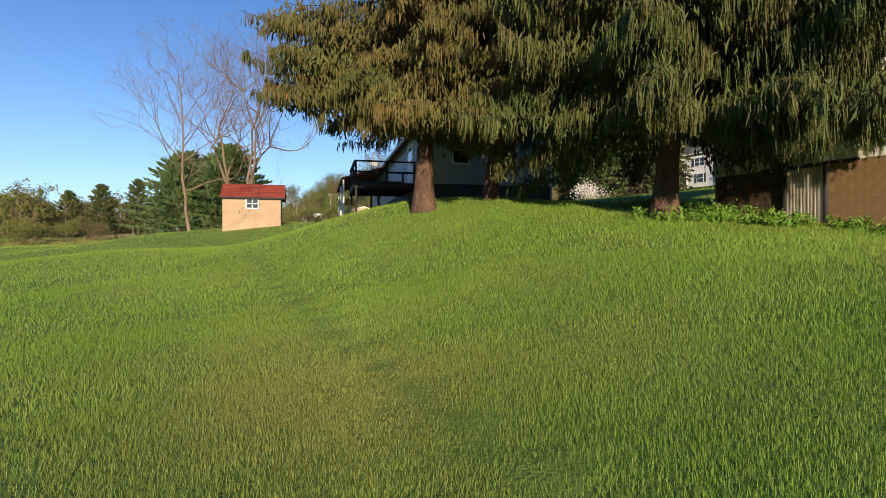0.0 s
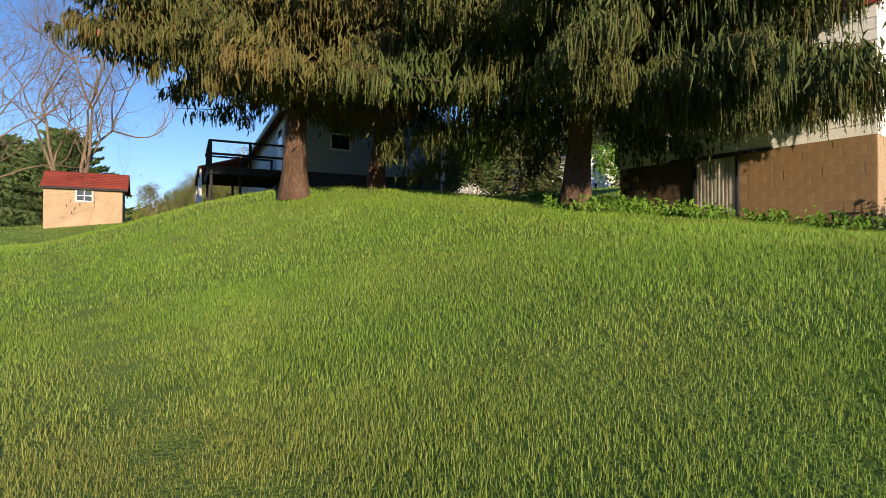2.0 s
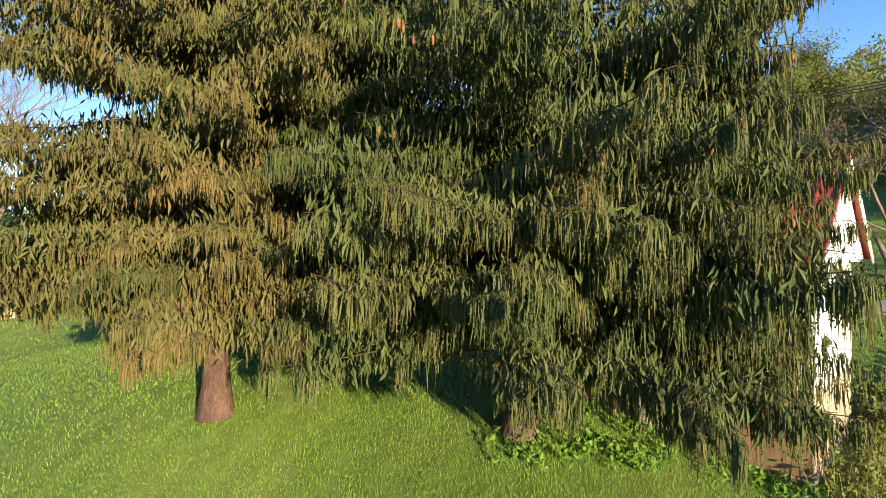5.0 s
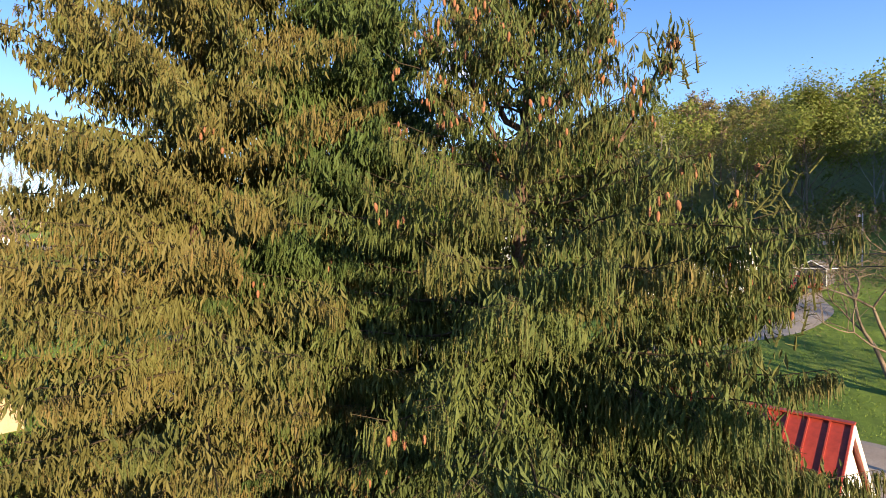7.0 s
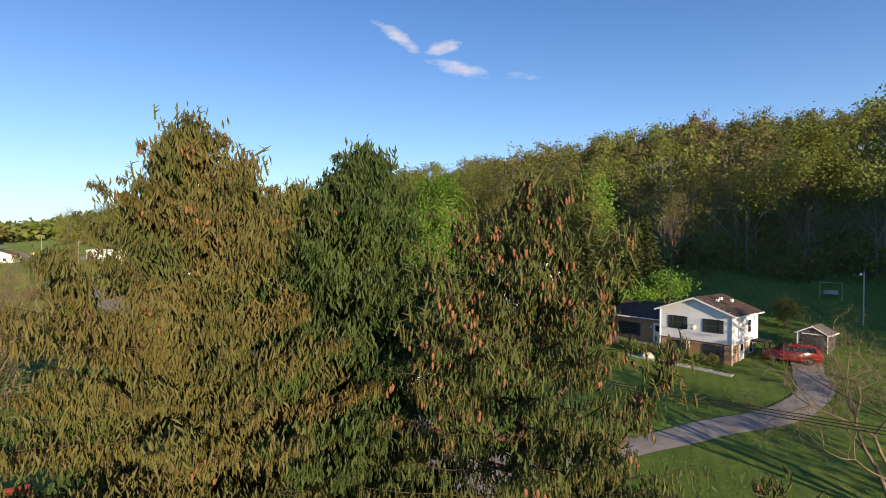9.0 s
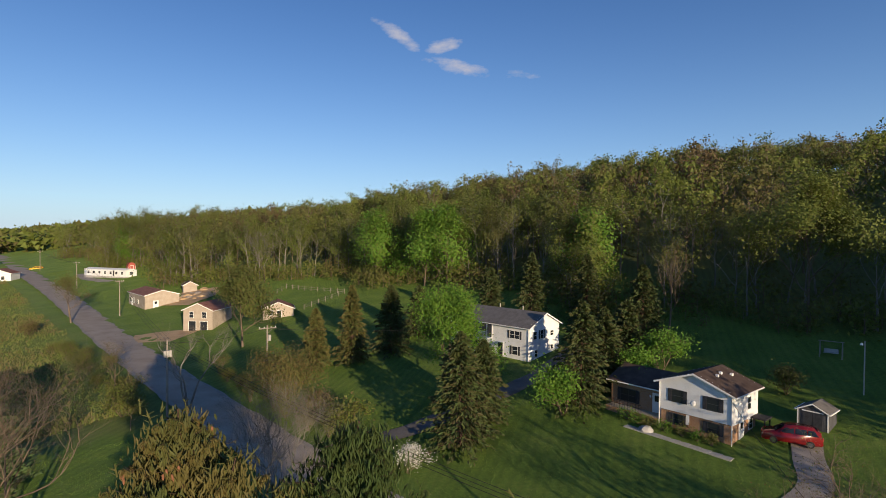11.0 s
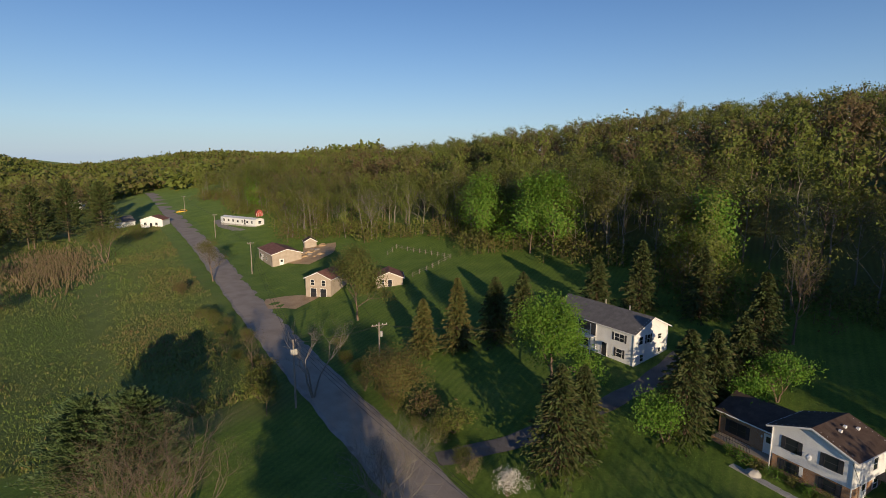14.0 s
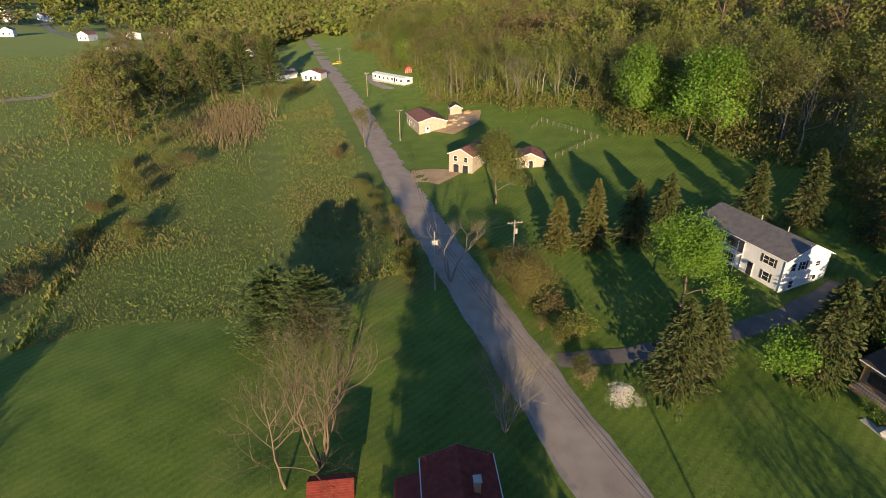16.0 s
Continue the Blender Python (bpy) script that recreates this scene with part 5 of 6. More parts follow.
def window(parent, m, w, h, frame_mat=None, shutters=None, rails=1, name="window"):
    """A window in the wall's plane: local x along the wall, y outward is negative."""
    fm = frame_mat or M["white_paint"]
    bm = bmesh.new()
    f = 0.07
    box(bm, -w / 2 - f, w / 2 + f, -0.06, 0.02, -f, 0)
    box(bm, -w / 2 - f, w / 2 + f, -0.06, 0.02, h, h + f)
    box(bm, -w / 2 - f, -w / 2, -0.06, 0.02, 0, h)
    box(bm, w / 2, w / 2 + f, -0.06, 0.02, 0, h)
    if rails:
        box(bm, -w / 2, w / 2, -0.045, 0.0, h / 2 - 0.025, h / 2 + 0.025)
    if rails > 1:
        box(bm, -0.025, 0.025, -0.045, 0.0, 0, h)
    win = part(name, bm, fm, parent, at=m)
    part("pane", a_box(-w / 2, w / 2, -0.03, -0.024, 0, h), M["glass"], win)
    if shutters:
        for sx in (-1, 1):
            bm = bmesh.new()
            a = sx * (w / 2 + f + 0.02)
            x0, x1 = sorted((a, a + sx * 0.34))
            box(bm, x0, x1, -0.05, 0.0, -0.05, h + 0.05)
            for i in range(int(h / 0.12)):
                box(bm, x0 + 0.04, x1 - 0.04, -0.065, -0.04, 0.03 + i * 0.12, 0.10 + i * 0.12)
            part("shutter", bm, shutters, win)
    return win


def door(parent, m, w, h, mat, name="door", glass=True, label=""):
    bm = bmesh.new()
    f = 0.08
    box(bm, -w / 2 - f, -w / 2, -0.06, 0.02, 0, h + f)
    box(bm, w / 2, w / 2 + f, -0.06, 0.02, 0, h + f)
    box(bm, -w / 2, w / 2, -0.06, 0.02, h, h + f)
    fr = part(name, bm, M["white_paint"], parent, label, at=m)
    bm = a_box(-w / 2, w / 2, -0.04, 0.0, 0.02, h)
    for i in range(2):
        box(bm, -w * 0.34, w * 0.34, -0.05, -0.03, 0.15 + i * h * 0.5, 0.15 + i * h * 0.5 + h * 0.34)
    leaf = part("leaf", bm, mat, fr)
    if glass:
        part("pane", a_box(-w * 0.3, w * 0.3, -0.056, -0.05, h * 0.6, h * 0.92), M["glass"], leaf)
    bm = bmesh.new()
    bmesh.ops.create_uvsphere(bm, u_segments=8, v_segments=6, radius=0.035, matrix=Matrix.Translation((w * 0.38, -0.08, h * 0.48)))
    part("knob", bm, M["chrome"], leaf)
    return fr


def on(x, y, z, turn=0.0):
    return pose(x, y, z, 0, 0, turn)


def side_r(x, y, z):
    """A pose on a wall that faces local +x."""
    return pose(x, y, z, 0, 0, 90)


def side_l(x, y, z):
    return pose(x, y, z, 0, 0, -90)


# ---- the barn ----
BARN_W, BARN_L = 3.75, 6.3


def barn():
    z0 = 2.1
    ob = thing("barn", pose(7.9, 11.6, z0, 0, 0, 43.8), "white wooden barn, red metal roof, brown block base", "barn")
    base, eave, ridge = 1.75, 4.55, 7.1
    w, ln = BARN_W, BARN_L
    # masonry core behind the blocks
    part("foundation", a_box(0.03, w - 0.03, 0.03, ln - 0.03, -1.2, base), M["mortar"], ob)
    # timber box above, and the wide gable that runs out over the side
    roof_w = 5.75
    mid = roof_w / 2
    walls(ob, 0.02, w, 0.02, ln, base, eave - 0.02, 0, M["white_paint"], "wall", "white painted plank wall")
    bm = prism([(0.0, eave), (roof_w - 0.15, eave - 0.02), (mid, ridge)], 0.12)
    part("gable", bm, M["white_paint"], ob)
    bm = prism([(0.0, eave), (roof_w - 0.15, eave - 0.02), (mid, ridge)], 0.12)
    bmesh.ops.translate(bm, verts=bm.verts, vec=(0, ln - 0.12, 0))
    part("gable", bm, M["white_paint"], ob)
    part("soffit", a_box(w, roof_w - 0.2, 0.05, ln - 0.05, eave - 0.08, eave - 0.03), M["white_paint"], ob)
    # planks on the long wall and the gable end
    z = base
    long_plank = a_box(-0.022, 0.0, -0.02, ln + 0.02, 0, 0.235)
    end_plank = a_box(-0.02, w + 0.01, -0.024, 0.0, 0, 0.235)
    meshes = []
    for b in (long_plank, end_plank):
        me = bpy.data.meshes.new("plank")
        b.to_mesh(me)
        b.free()
        me.materials.append(M["white_paint"])
        meshes.append(me)
    i = 0
    while z < eave - 0.1:
        for k, me in enumerate(meshes):
            p = new("plank", me)
            p.parent = ob
            p.location = (0.004 * math.sin(i * 1.7 + k), 0.003 * math.sin(i * 2.1), z)
        z += 0.25
        i += 1
    # roof: panels with raised seams
    slope = math.atan2(ridge - eave, mid)
    run = math.hypot(mid, ridge - eave) + 0.12
    bm = a_box(0, run, 0, 0.445, 0, 0.03)
    box(bm, 0, run, 0.405, 0.445, 0.03, 0.075)
    me = bpy.data.meshes.new("roof_panel")
    bm.to_mesh(me)
    bm.free()
    me.materials.append(M["red_metal"])
    for sg in (-1, 1):
        for i in range(15):
            p = new("roof_panel", me)
            p.parent = ob
            y = -0.18 + i * 0.447
            m = Matrix.Translation((mid, y, ridge + 0.05)) @ Matrix.Rotation(slope if sg > 0 else math.pi - slope, 4, "Y")
            if sg < 0:
                m = Matrix.Translation((mid, y + 0.445, ridge + 0.05)) @ Matrix.Rotation(math.pi, 4, "Z") @ Matrix.Rotation(slope, 4, "Y")
            p.matrix_basis = m
    part("ridge_cap", a_box(mid - 0.12, mid + 0.12, -0.2, 6.55, ridge + 0.07, ridge + 0.11), M["red_metal"], ob)
    for sg, e in ((-1, -0.1), (1, roof_w)):
        x1 = mid + sg * (mid + 0.02)
        bm = prism([(mid, ridge - 0.12), (x1, eave - 0.16), (x1, eave + 0.02), (mid, ridge + 0.05)], 0.04)
        bmesh.ops.translate(bm, verts=bm.verts, vec=(0, -0.21, 0))
        part("bargeboard", bm, M["white_paint"], ob)
    # sliding door of ribbed sheet in the block wall, facing local -x
    bm = a_box(-0.10, -0.06, 2.84, 3.85, 0.1, 1.66)
    slide = part("sliding_door", bm, M["tin"], ob, "weathered ribbed sheet-metal sliding door")
    for i in range(11):
        part("rib", a_box(-0.125, -0.10, 2.86 + i * 0.094, 2.86 + i * 0.094 + 0.035, 0.1, 1.66), M["tin"], slide)
    part("jamb", a_box(-0.010, 0.03, 2.34, 2.79, -0.1, 1.72), M["block"], ob)
    part("jamb", a_box(-0.010, 0.03, 3.92, 4.3, -0.1, 1.72), M["dark_boards"], ob)
    for y in (2.78, 3.87):
        part("door_post", a_box(-0.14, -0.02, y, y + 0.06, -0.3, 1.75), M["dark_wood"], ob)
    part("door_rail", a_box(-0.13, -0.05, 2.0, 4.6, 1.7, 1.78), M["dark_wood"], ob)
    # a dark opening and a narrow window in the gable end's base
    bm = a_box(1.2, 1.55, -0.03, 0.0, 0.55, 1.2)
    part("vent", bm, M["grey_wood"], ob)
    # concrete blocks
    bm = a_box(0, 0.3958, 0, 0.1, 0, 0.1968, 0.0015)
    me = bpy.data.meshes.new("block")
    bm.to_mesh(me)
    bm.free()
    me.materials.append(M["block"])
    me3 = me.copy()
    me3.materials[0] = M["dark_boards"]
    me2 = me.copy()
    me2.materials[0] = M["tan_block"]
    for row in range(-2, 9):
        z = row * 0.198 - 0.03
        off = 0.2 if row % 2 else 0.0
        for i in range(16):
            y = i * 0.397 - off
            if y + 0.385 > ln or (z > 0.0 and 2.5 < y < 3.86):
                continue
            half = 0.49 if y < -0.05 else 1.0
            p = new("block", me3 if y > 3.8 else me)
            p.parent = ob
            p.matrix_basis = Matrix.Translation((0.085 + 0.002 * math.sin(i * 3.1 + row), max(y, 0.002), z)) @ Matrix.Rotation(math.pi / 2, 4, "Z") @ Matrix.Diagonal((half, 1, 1, 1))
        for i in range(10):
            x = i * 0.397 - off
            if x + 0.385 > w + 0.02:
                continue
            p = new("block", me2)
            p.parent = ob
            p.scale = (0.49 if x < -0.05 else 1.0, 1, 1)
            p.location = (max(x, 0.0), -0.015 + 0.004 * math.sin(i * 2.3 + row), z)
    return ob


barn()


# ---- the small shed ----
def small_shed():
    x, y = -26.2, 28.2
    turn = 33.0
    z0 = 2.85
    ob = thing("garden_shed", pose(x, y, z0, 0, 0, turn), "small tan block shed with a rusty red roof and one window", "shed")
    w, d, h = 3.95, 2.8, 2.45
    part("wall", a_box(0, w, 0, d, -0.8, h), M["tan_block"], ob)
    win = window(ob, on(2.0, 0, 1.62), 0.75, 0.6, M["white_paint"], rails=2)
    for i, (sx, sz) in enumerate(((1.1, 1.2), (1.35, 0.8), (1.5, 1.05), (1.75, 1.3), (1.3, 1.5))):
        part("chip", a_box(sx, sx + 0.05, -0.006, 0.0, sz, sz + 0.16), M["dark_block"], ob)
    # roof: steep front slope with rows of tabs
    rise, over = 1.0, 0.28
    for sg in (0, 1):
        n = 9
        for r in range(n):
            bm = bmesh.new()
            t0, t1 = r / n, (r + 1) / n
            y0, y1 = -over + (d / 2 + over) * t0, -over + (d / 2 + over) * t1
            z_0, z_1 = h - 0.12 + rise * t0 * 1.12, h - 0.12 + rise * t1 * 1.12
            vs = [(-0.14, y0, z_0 + 0.05), (w + 0.3, y0, z_0 + 0.05), (w + 0.3, y1, z_1 + 0.02), (-0.14, y1, z_1 + 0.02)]
            vb = [(a, b, c - 0.08) for a, b, c in vs]
            v = [bm.verts.new(c) for c in vs + vb]
            for f in ((0, 1, 2, 3), (7, 6, 5, 4), (0, 4, 5, 1), (1, 5, 6, 2), (2, 6, 7, 3), (3, 7, 4, 0)):
                bm.faces.new([v[i] for i in f])
            bmesh.ops.recalc_face_normals(bm, faces=bm.faces)
            if sg:
                bmesh.ops.transform(bm, matrix=Matrix.Translation((w + 0.16, d, 0)) @ Matrix.Rotation(math.pi, 4, "Z"), verts=bm.verts)
            part("roof_course", bm, M["red_shingle"], ob, "row of rusty red shingles")
    for xx in (0.0, w - 0.06):
        bm = bmesh.new()
        v = [bm.verts.new(c) for c in ((xx, 0, h), (xx, d, h), (xx, d / 2, h + 0.98), (xx + 0.06, 0, h), (xx + 0.06, d, h), (xx + 0.06, d / 2, h + 0.98))]
        for f in ((0, 1, 2), (5, 4, 3), (0, 3, 4, 1), (1, 4, 5, 2), (2, 5, 3, 0)):
            bm.faces.new([v[i] for i in f])
        bmesh.ops.recalc_face_normals(bm, faces=bm.faces)
        part("gable", bm, M["dark_wood"], ob)
    part("eave_board", a_box(-0.12, w + 0.28, -0.3, -0.26, h - 0.2, h - 0.08), M["dark_wood"], ob)
    return ob


small_shed()


# ---- the blue house with its deck ----
def blue_house():
    z0 = 3.0
    turn = 31.3
    ob = thing("blue_house", pose(-7.9, 19.0, z0, 0, 0, turn), "pale blue-grey sided house with a dark base and red roof", "house")
    w, d = 6.4, 20.0
    fl, ev, rise = 1.45, 3.75, 1.35
    walls(ob, 0.05, w - 0.05, 0.05, d, -1.5, fl, 0, M["dark_block"], "basement_wall", "dark painted block base")
    walls(ob, 0, w, 0, d, fl, ev, rise, M["blue_siding"])
    siding(ob, 0, w, 0, d, fl, ev, rise, M["blue_siding"], 0.18)
    gable_roof(ob, 0, w, 0, d, ev, rise, M["red_shingle"], 0.4, 0.12, M["white_paint"], label="dark red shingles")
    for x in (0.0, w):
        part("corner_trim", a_box(x - 0.05, x + 0.05, -0.05, 0.04, fl, ev), M["white_paint"], ob)
    window(ob, on(1.95, -0.02, fl + 0.95), 0.7, 1.15, M["white_paint"], rails=1)
    window(ob, on(4.1, -0.02, fl + 0.75), 0.9, 0.75, M["white_paint"], rails=2)
    bm = rod(bmesh.new(), (w - 0.12, -0.1, fl - 1.2), (w - 0.12, -0.1, ev - 0.1), 0.045)
    part("downspout", bm, M["white_paint"], ob)
    door(ob, side_l(-0.02, 1.7, fl), 1.5, 2.0, M["white_paint"], "patio_door")
    part("chimney", a_box(4.2, 4.8, 15.0, 15.7, ev + 0.5, ev + rise + 0.9), M["brick_courses"], ob, "short brick chimney")
    part("chimney_cap", a_box(4.12, 4.88, 14.92, 15.78, ev + rise + 0.9, ev + rise + 0.98), M["concrete"], ob)
    # low porch roof on the long side
    bm = prism([(-2.9, ev - 0.95), (0, ev - 0.1), (0, ev + 0.0), (-2.9, ev - 0.85)], 8.6)
    bmesh.ops.translate(bm, verts=bm.verts, vec=(0, 10.2, 0))
    part("porch_roof", bm, M["red_shingle"], ob)
    for y in (10.5, 14.2, 18.4):
        part("porch_post", a_box(-2.8, -2.7, y, y + 0.1, -1.0, ev - 0.92), M["white_paint"], ob)
    # deck
    dk = thing("deck", pose(-7.9, 19.0, z0, 0, 0, turn), "dark wooden deck with a plain railing on tall posts", "deck")
    x0, x1, y0, y1 = -2.75, -0.06, 0.25, 3.7
    n = 19
    for i in range(n):
        a = x0 + (x1 - x0) * i / n
        part("deck_board", a_box(a, a + (x1 - x0) / n - 0.012, y0, y1, fl - 0.04, fl), M["dark_wood"], dk)
    for nm, b in (("rim_joist", (x0, x1, y0 - 0.05, y0 - 0.004, fl - 0.27, fl)), ("rim_joist", (x0, x1, y1 + 0.004, y1 + 0.05, fl - 0.27, fl)), ("rim_joist", (x0 - 0.05, x0 - 0.004, y0 - 0.05, y1 + 0.05, fl - 0.27, fl))):
        part(nm, a_box(*b), M["dark_wood"], dk)
    for i in range(6):
        yy = y0 + (y1 - y0) * (i + 0.5) / 6
        part("joist", a_box(x0, x1, yy - 0.02, yy + 0.02, fl - 0.24, fl - 0.045), M["dark_wood"], dk)
    for x, y in ((x0 + 0.02, y0 + 0.02), (x0 + 0.02, y1 - 0.1), (x0 + 1.0, y0 + 0.02), (x0 + 1.0, y1 - 0.1)):
        part("deck_post", a_box(x, x + 0.09, y, y + 0.09, -2.2, fl - 0.27), M["dark_wood"], dk)
    posts = [(x0, y0), (x0, (y0 + y1) / 2), (x0, y1), ((x0 + x1) / 2, y0), (x1 - 0.1, y0), ((x0 + x1) / 2, y1), (x1 - 0.1, y1)]
    for x, y in posts:
        part("rail_post", a_box(x, x + 0.09, y - 0.045, y + 0.045, fl, fl + 0.9), M["dark_wood"], dk)
    for z, t in ((0.9, 0.06), (0.42, 0.07)):
        part("rail", a_box(x0 - 0.03, x1, y0 - 0.06, y0 + 0.06, fl + z, fl + z + t), M["dark_wood"], dk)
        part("rail", a_box(x0 - 0.03, x1, y1 - 0.06, y1 + 0.06, fl + z, fl + z + t), M["dark_wood"], dk)
        part("rail", a_box(x0 - 0.03, x0 + 0.1, y0, y1, fl + z, fl + z + t), M["dark_wood"], dk)
    return ob


blue_house()


# ---- split-level house with a brick wing ----
def split_house():
    z0 = 8.5
    ob = thing("split_level_house", pose(23.3, 58.9, z0, 0, 0, -50.3), "split-level house, white siding over brick, brown roof", "house")
    w, d = 7.5, 5.8
    fl, ev, rise = 2.05, 4.95, 1.35
    walls(ob, 0.15, w - 0.15, 0.15, d - 0.1, -1.2, fl, 0, M["brick_courses"], "brick_wall", "tan and red brick ground floor")
    walls(ob, 0, w, 0, d, fl, ev, rise, M["white_siding"])
    siding(ob, 0, w, 0, d, fl, ev, rise, M["white_siding"], 0.2)
    gable_roof(ob, 0, w, 0, d, ev, rise, M["brown_shingle"], 0.4, 0.14, M["white_paint"], label="brown shingles")
    for x in (2.0, 5.6):
        window(ob, on(x, -0.02, fl + 1.05), 1.15, 1.2, M["shutter"], M["shutter"], 1)
        window(ob, on(x, 0.13, 0.75), 1.1, 1.0, M["shutter"], M["shutter"], 1)
    window(ob, side_r(w + 0.02, 3.6, fl + 1.0), 0.75, 1.2, None, None, 1)
    door(ob, side_r(w - 0.13, 2.2, 0.1), 0.95, 2.0, M["white_paint"], "door")
    window(ob, side_r(w - 0.13, 4.4, 0.9), 0.8, 1.0)
    for x in (0.03, w - 0.1):
        part("downspout", a_box(x, x + 0.08, -0.12, -0.04, 0, ev - 0.1), M["white_paint"], ob)
    for y in (4.2, 5.5):
        part("porch_post", a_box(w + 1.2, w + 1.3, y, y + 0.1, -0.3, fl), M["dark_wood"], ob)
    part("balcony", a_box(w + 0.02, w + 1.4, 4.0, 5.7, fl, fl + 0.14), M["dark_wood"], ob)
    for i, (px, py) in enumerate(((4.7, 3.2), (5.3, 4.4), (4.9, 2.0))):
        zz = ev + rise * (1 - (px - w / 2) / (w / 2)) + 0.1
        part("roof_vent", a_box(px, px + 0.25, py, py + 0.3, zz - 0.1, zz + 0.22), M["white_paint"], ob)
    # satellite dish and a hanging banner on the front
    bm = bmesh.new()
    bmesh.ops.create_cone(bm, cap_ends=True, segments=16, radius1=0.3, radius2=0.14, depth=0.09, matrix=Matrix.Translation((3.75, -0.32, fl + 1.35)) @ Matrix.Rotation(radians(70), 4, "X"))
    rod(bm, (3.75, -0.02, fl + 1.2), (3.75, -0.3, fl + 1.3), 0.025)
    part("satellite_dish", bm, M["white_paint"], ob)
    part("banner", a_box(3.0, 3.35, -0.2, -0.18, fl - 1.0, fl + 0.0), M["white_paint"], ob)
    # brick wing, set back
    wy, wd, we = 1.3, 6.4, 3.55
    part("wing_wall", a_box(-6.6, -0.004, wy, wy + wd, -1.0, we), M["brick_courses"], ob, "brown brick wing")
    bm = bmesh.new()
    top = we + 1.3
    vs = [(-7.0, wy - 0.45, we - 0.1), (0.0, wy - 0.45, we - 0.1), (0.0, wy + wd / 2, top), (-7.0, wy + wd / 2, top), (-7.0, wy + wd + 0.45, we - 0.1), (0.0, wy + wd + 0.45, we - 0.1)]
    v = [bm.verts.new(c) for c in vs + [(a, b, c + 0.14) for a, b, c in vs]]
    for f in ((0, 1, 2, 3), (3, 2, 5, 4), (6, 9, 8, 7), (9, 10, 11, 8), (0, 6, 7, 1), (4, 5, 11, 10), (0, 3, 9, 6), (3, 4, 10, 9), (1, 7, 8, 2), (2, 8, 11, 5)):
        bm.faces.new([v[i] for i in f])
    bmesh.ops.recalc_face_normals(bm, faces=bm.faces)
    part("wing_roof", bm, M["brown_shingle"], ob, "brown shingles")
    bm = bmesh.new()
    v = [bm.verts.new(c) for c in ((-6.6, wy, we), (-6.6, wy + wd, we), (-6.6, wy + wd / 2, top - 0.05), (-6.5, wy, we), (-6.5, wy + wd, we), (-6.5, wy + wd / 2, top - 0.05))]
    for f in ((0, 1, 2), (5, 4, 3), (0, 3, 4, 1), (1, 4, 5, 2), (2, 5, 3, 0)):
        bm.faces.new([v[i] for i in f])
    part("wing_gable", bm, M["brick_courses"], ob)
    part("gutter", a_box(-7.0, 0, wy - 0.54, wy - 0.46, we - 0.08, we + 0.04), M["white_paint"], ob)
    window(ob, on(-4.4, wy - 0.02, 1.45), 1.9, 1.35, M["shutter"], M["shutter"], 2, "picture_window")
    door(ob, on(-0.9, wy - 0.02, 0.95), 0.95, 2.05, M["white_paint"], "front_door")
    part("lantern", a_box(-1.75, -1.62, wy - 0.14, wy - 0.02, 2.5, 2.75), M["white_paint"], ob)
    part("porch_slab", a_box(-6.4, -0.05, wy - 1.5, wy - 0.01, -0.6, 0.9), M["brick_courses"], ob)
    for z in (1.75, 1.35):
        part("porch_rail", a_box(-6.3, -2.0, wy - 1.46, wy - 1.41, z, z + 0.04), M["dark_wood"], ob)
    for i in range(14):
        part("baluster", a_box(-6.3 + i * 0.33, -6.27 + i * 0.33, wy - 1.45, wy - 1.42, 0.9, 1.76), M["dark_wood"], ob)
    # garden in front
    wk = thing("garden_path", pose(23.3, 58.9, z0, 0, 0, -50.3), "pale concrete garden path along the house", "path", kind="structure")
    for i in range(11):
        x, y = -2.5 + i * 1.0, -2.3
        zz = gz(23.3 + x * 0.639 + y * 0.769, 58.9 - x * 0.769 + y * 0.639) - z0
        part("paving_slab", a_box(x, x + 0.97, y - 0.4, y + 0.4, zz - 0.1, zz + 0.05), M["concrete"], wk)
    for i, (x, y, r) in enumerate(((-1.6, -1.2, 0.7), (-0.5, -1.3, 0.55), (1.2, -1.1, 0.5), (3.0, -1.0, 0.6), (4.6, -1.0, 0.5), (6.0, -1.1, 0.45), (-3.2, -0.9, 0.6))):
        X, Y = 23.3 + x * 0.639 + y * 0.769, 58.9 - x * 0.769 + y * 0.639
        plant("garden_bush", X, Y, broadleaf(400 + i, 0.8 + r * 0.6, 0.03, 2, stems=6, clear=0.1, flare=0.9, leaf_n=420, leaf_size=0.16, scatter=0.2, tint=(0.3, 0.3)), "bark_grey", "leaf_woods" if i % 2 else "leaf_bright",
              "low garden bush in the bed before the house", "bush", "bushes in the garden bed")
    st = thing("garden_rock", pose(21.6, 57.9, gz(21.6, 57.9)), "pale round landscaping boulder by the porch", "rock")
    bm = bmesh.new()
    bmesh.ops.create_icosphere(bm, subdivisions=2, radius=0.8)
    for vv in bm.verts:
        vv.co *= 1 + 0.16 * noise.noise(vv.co * 1.7)
        vv.co.z *= 0.62
    part("boulder", bm, M["concrete"], st)
    return ob


split_house()


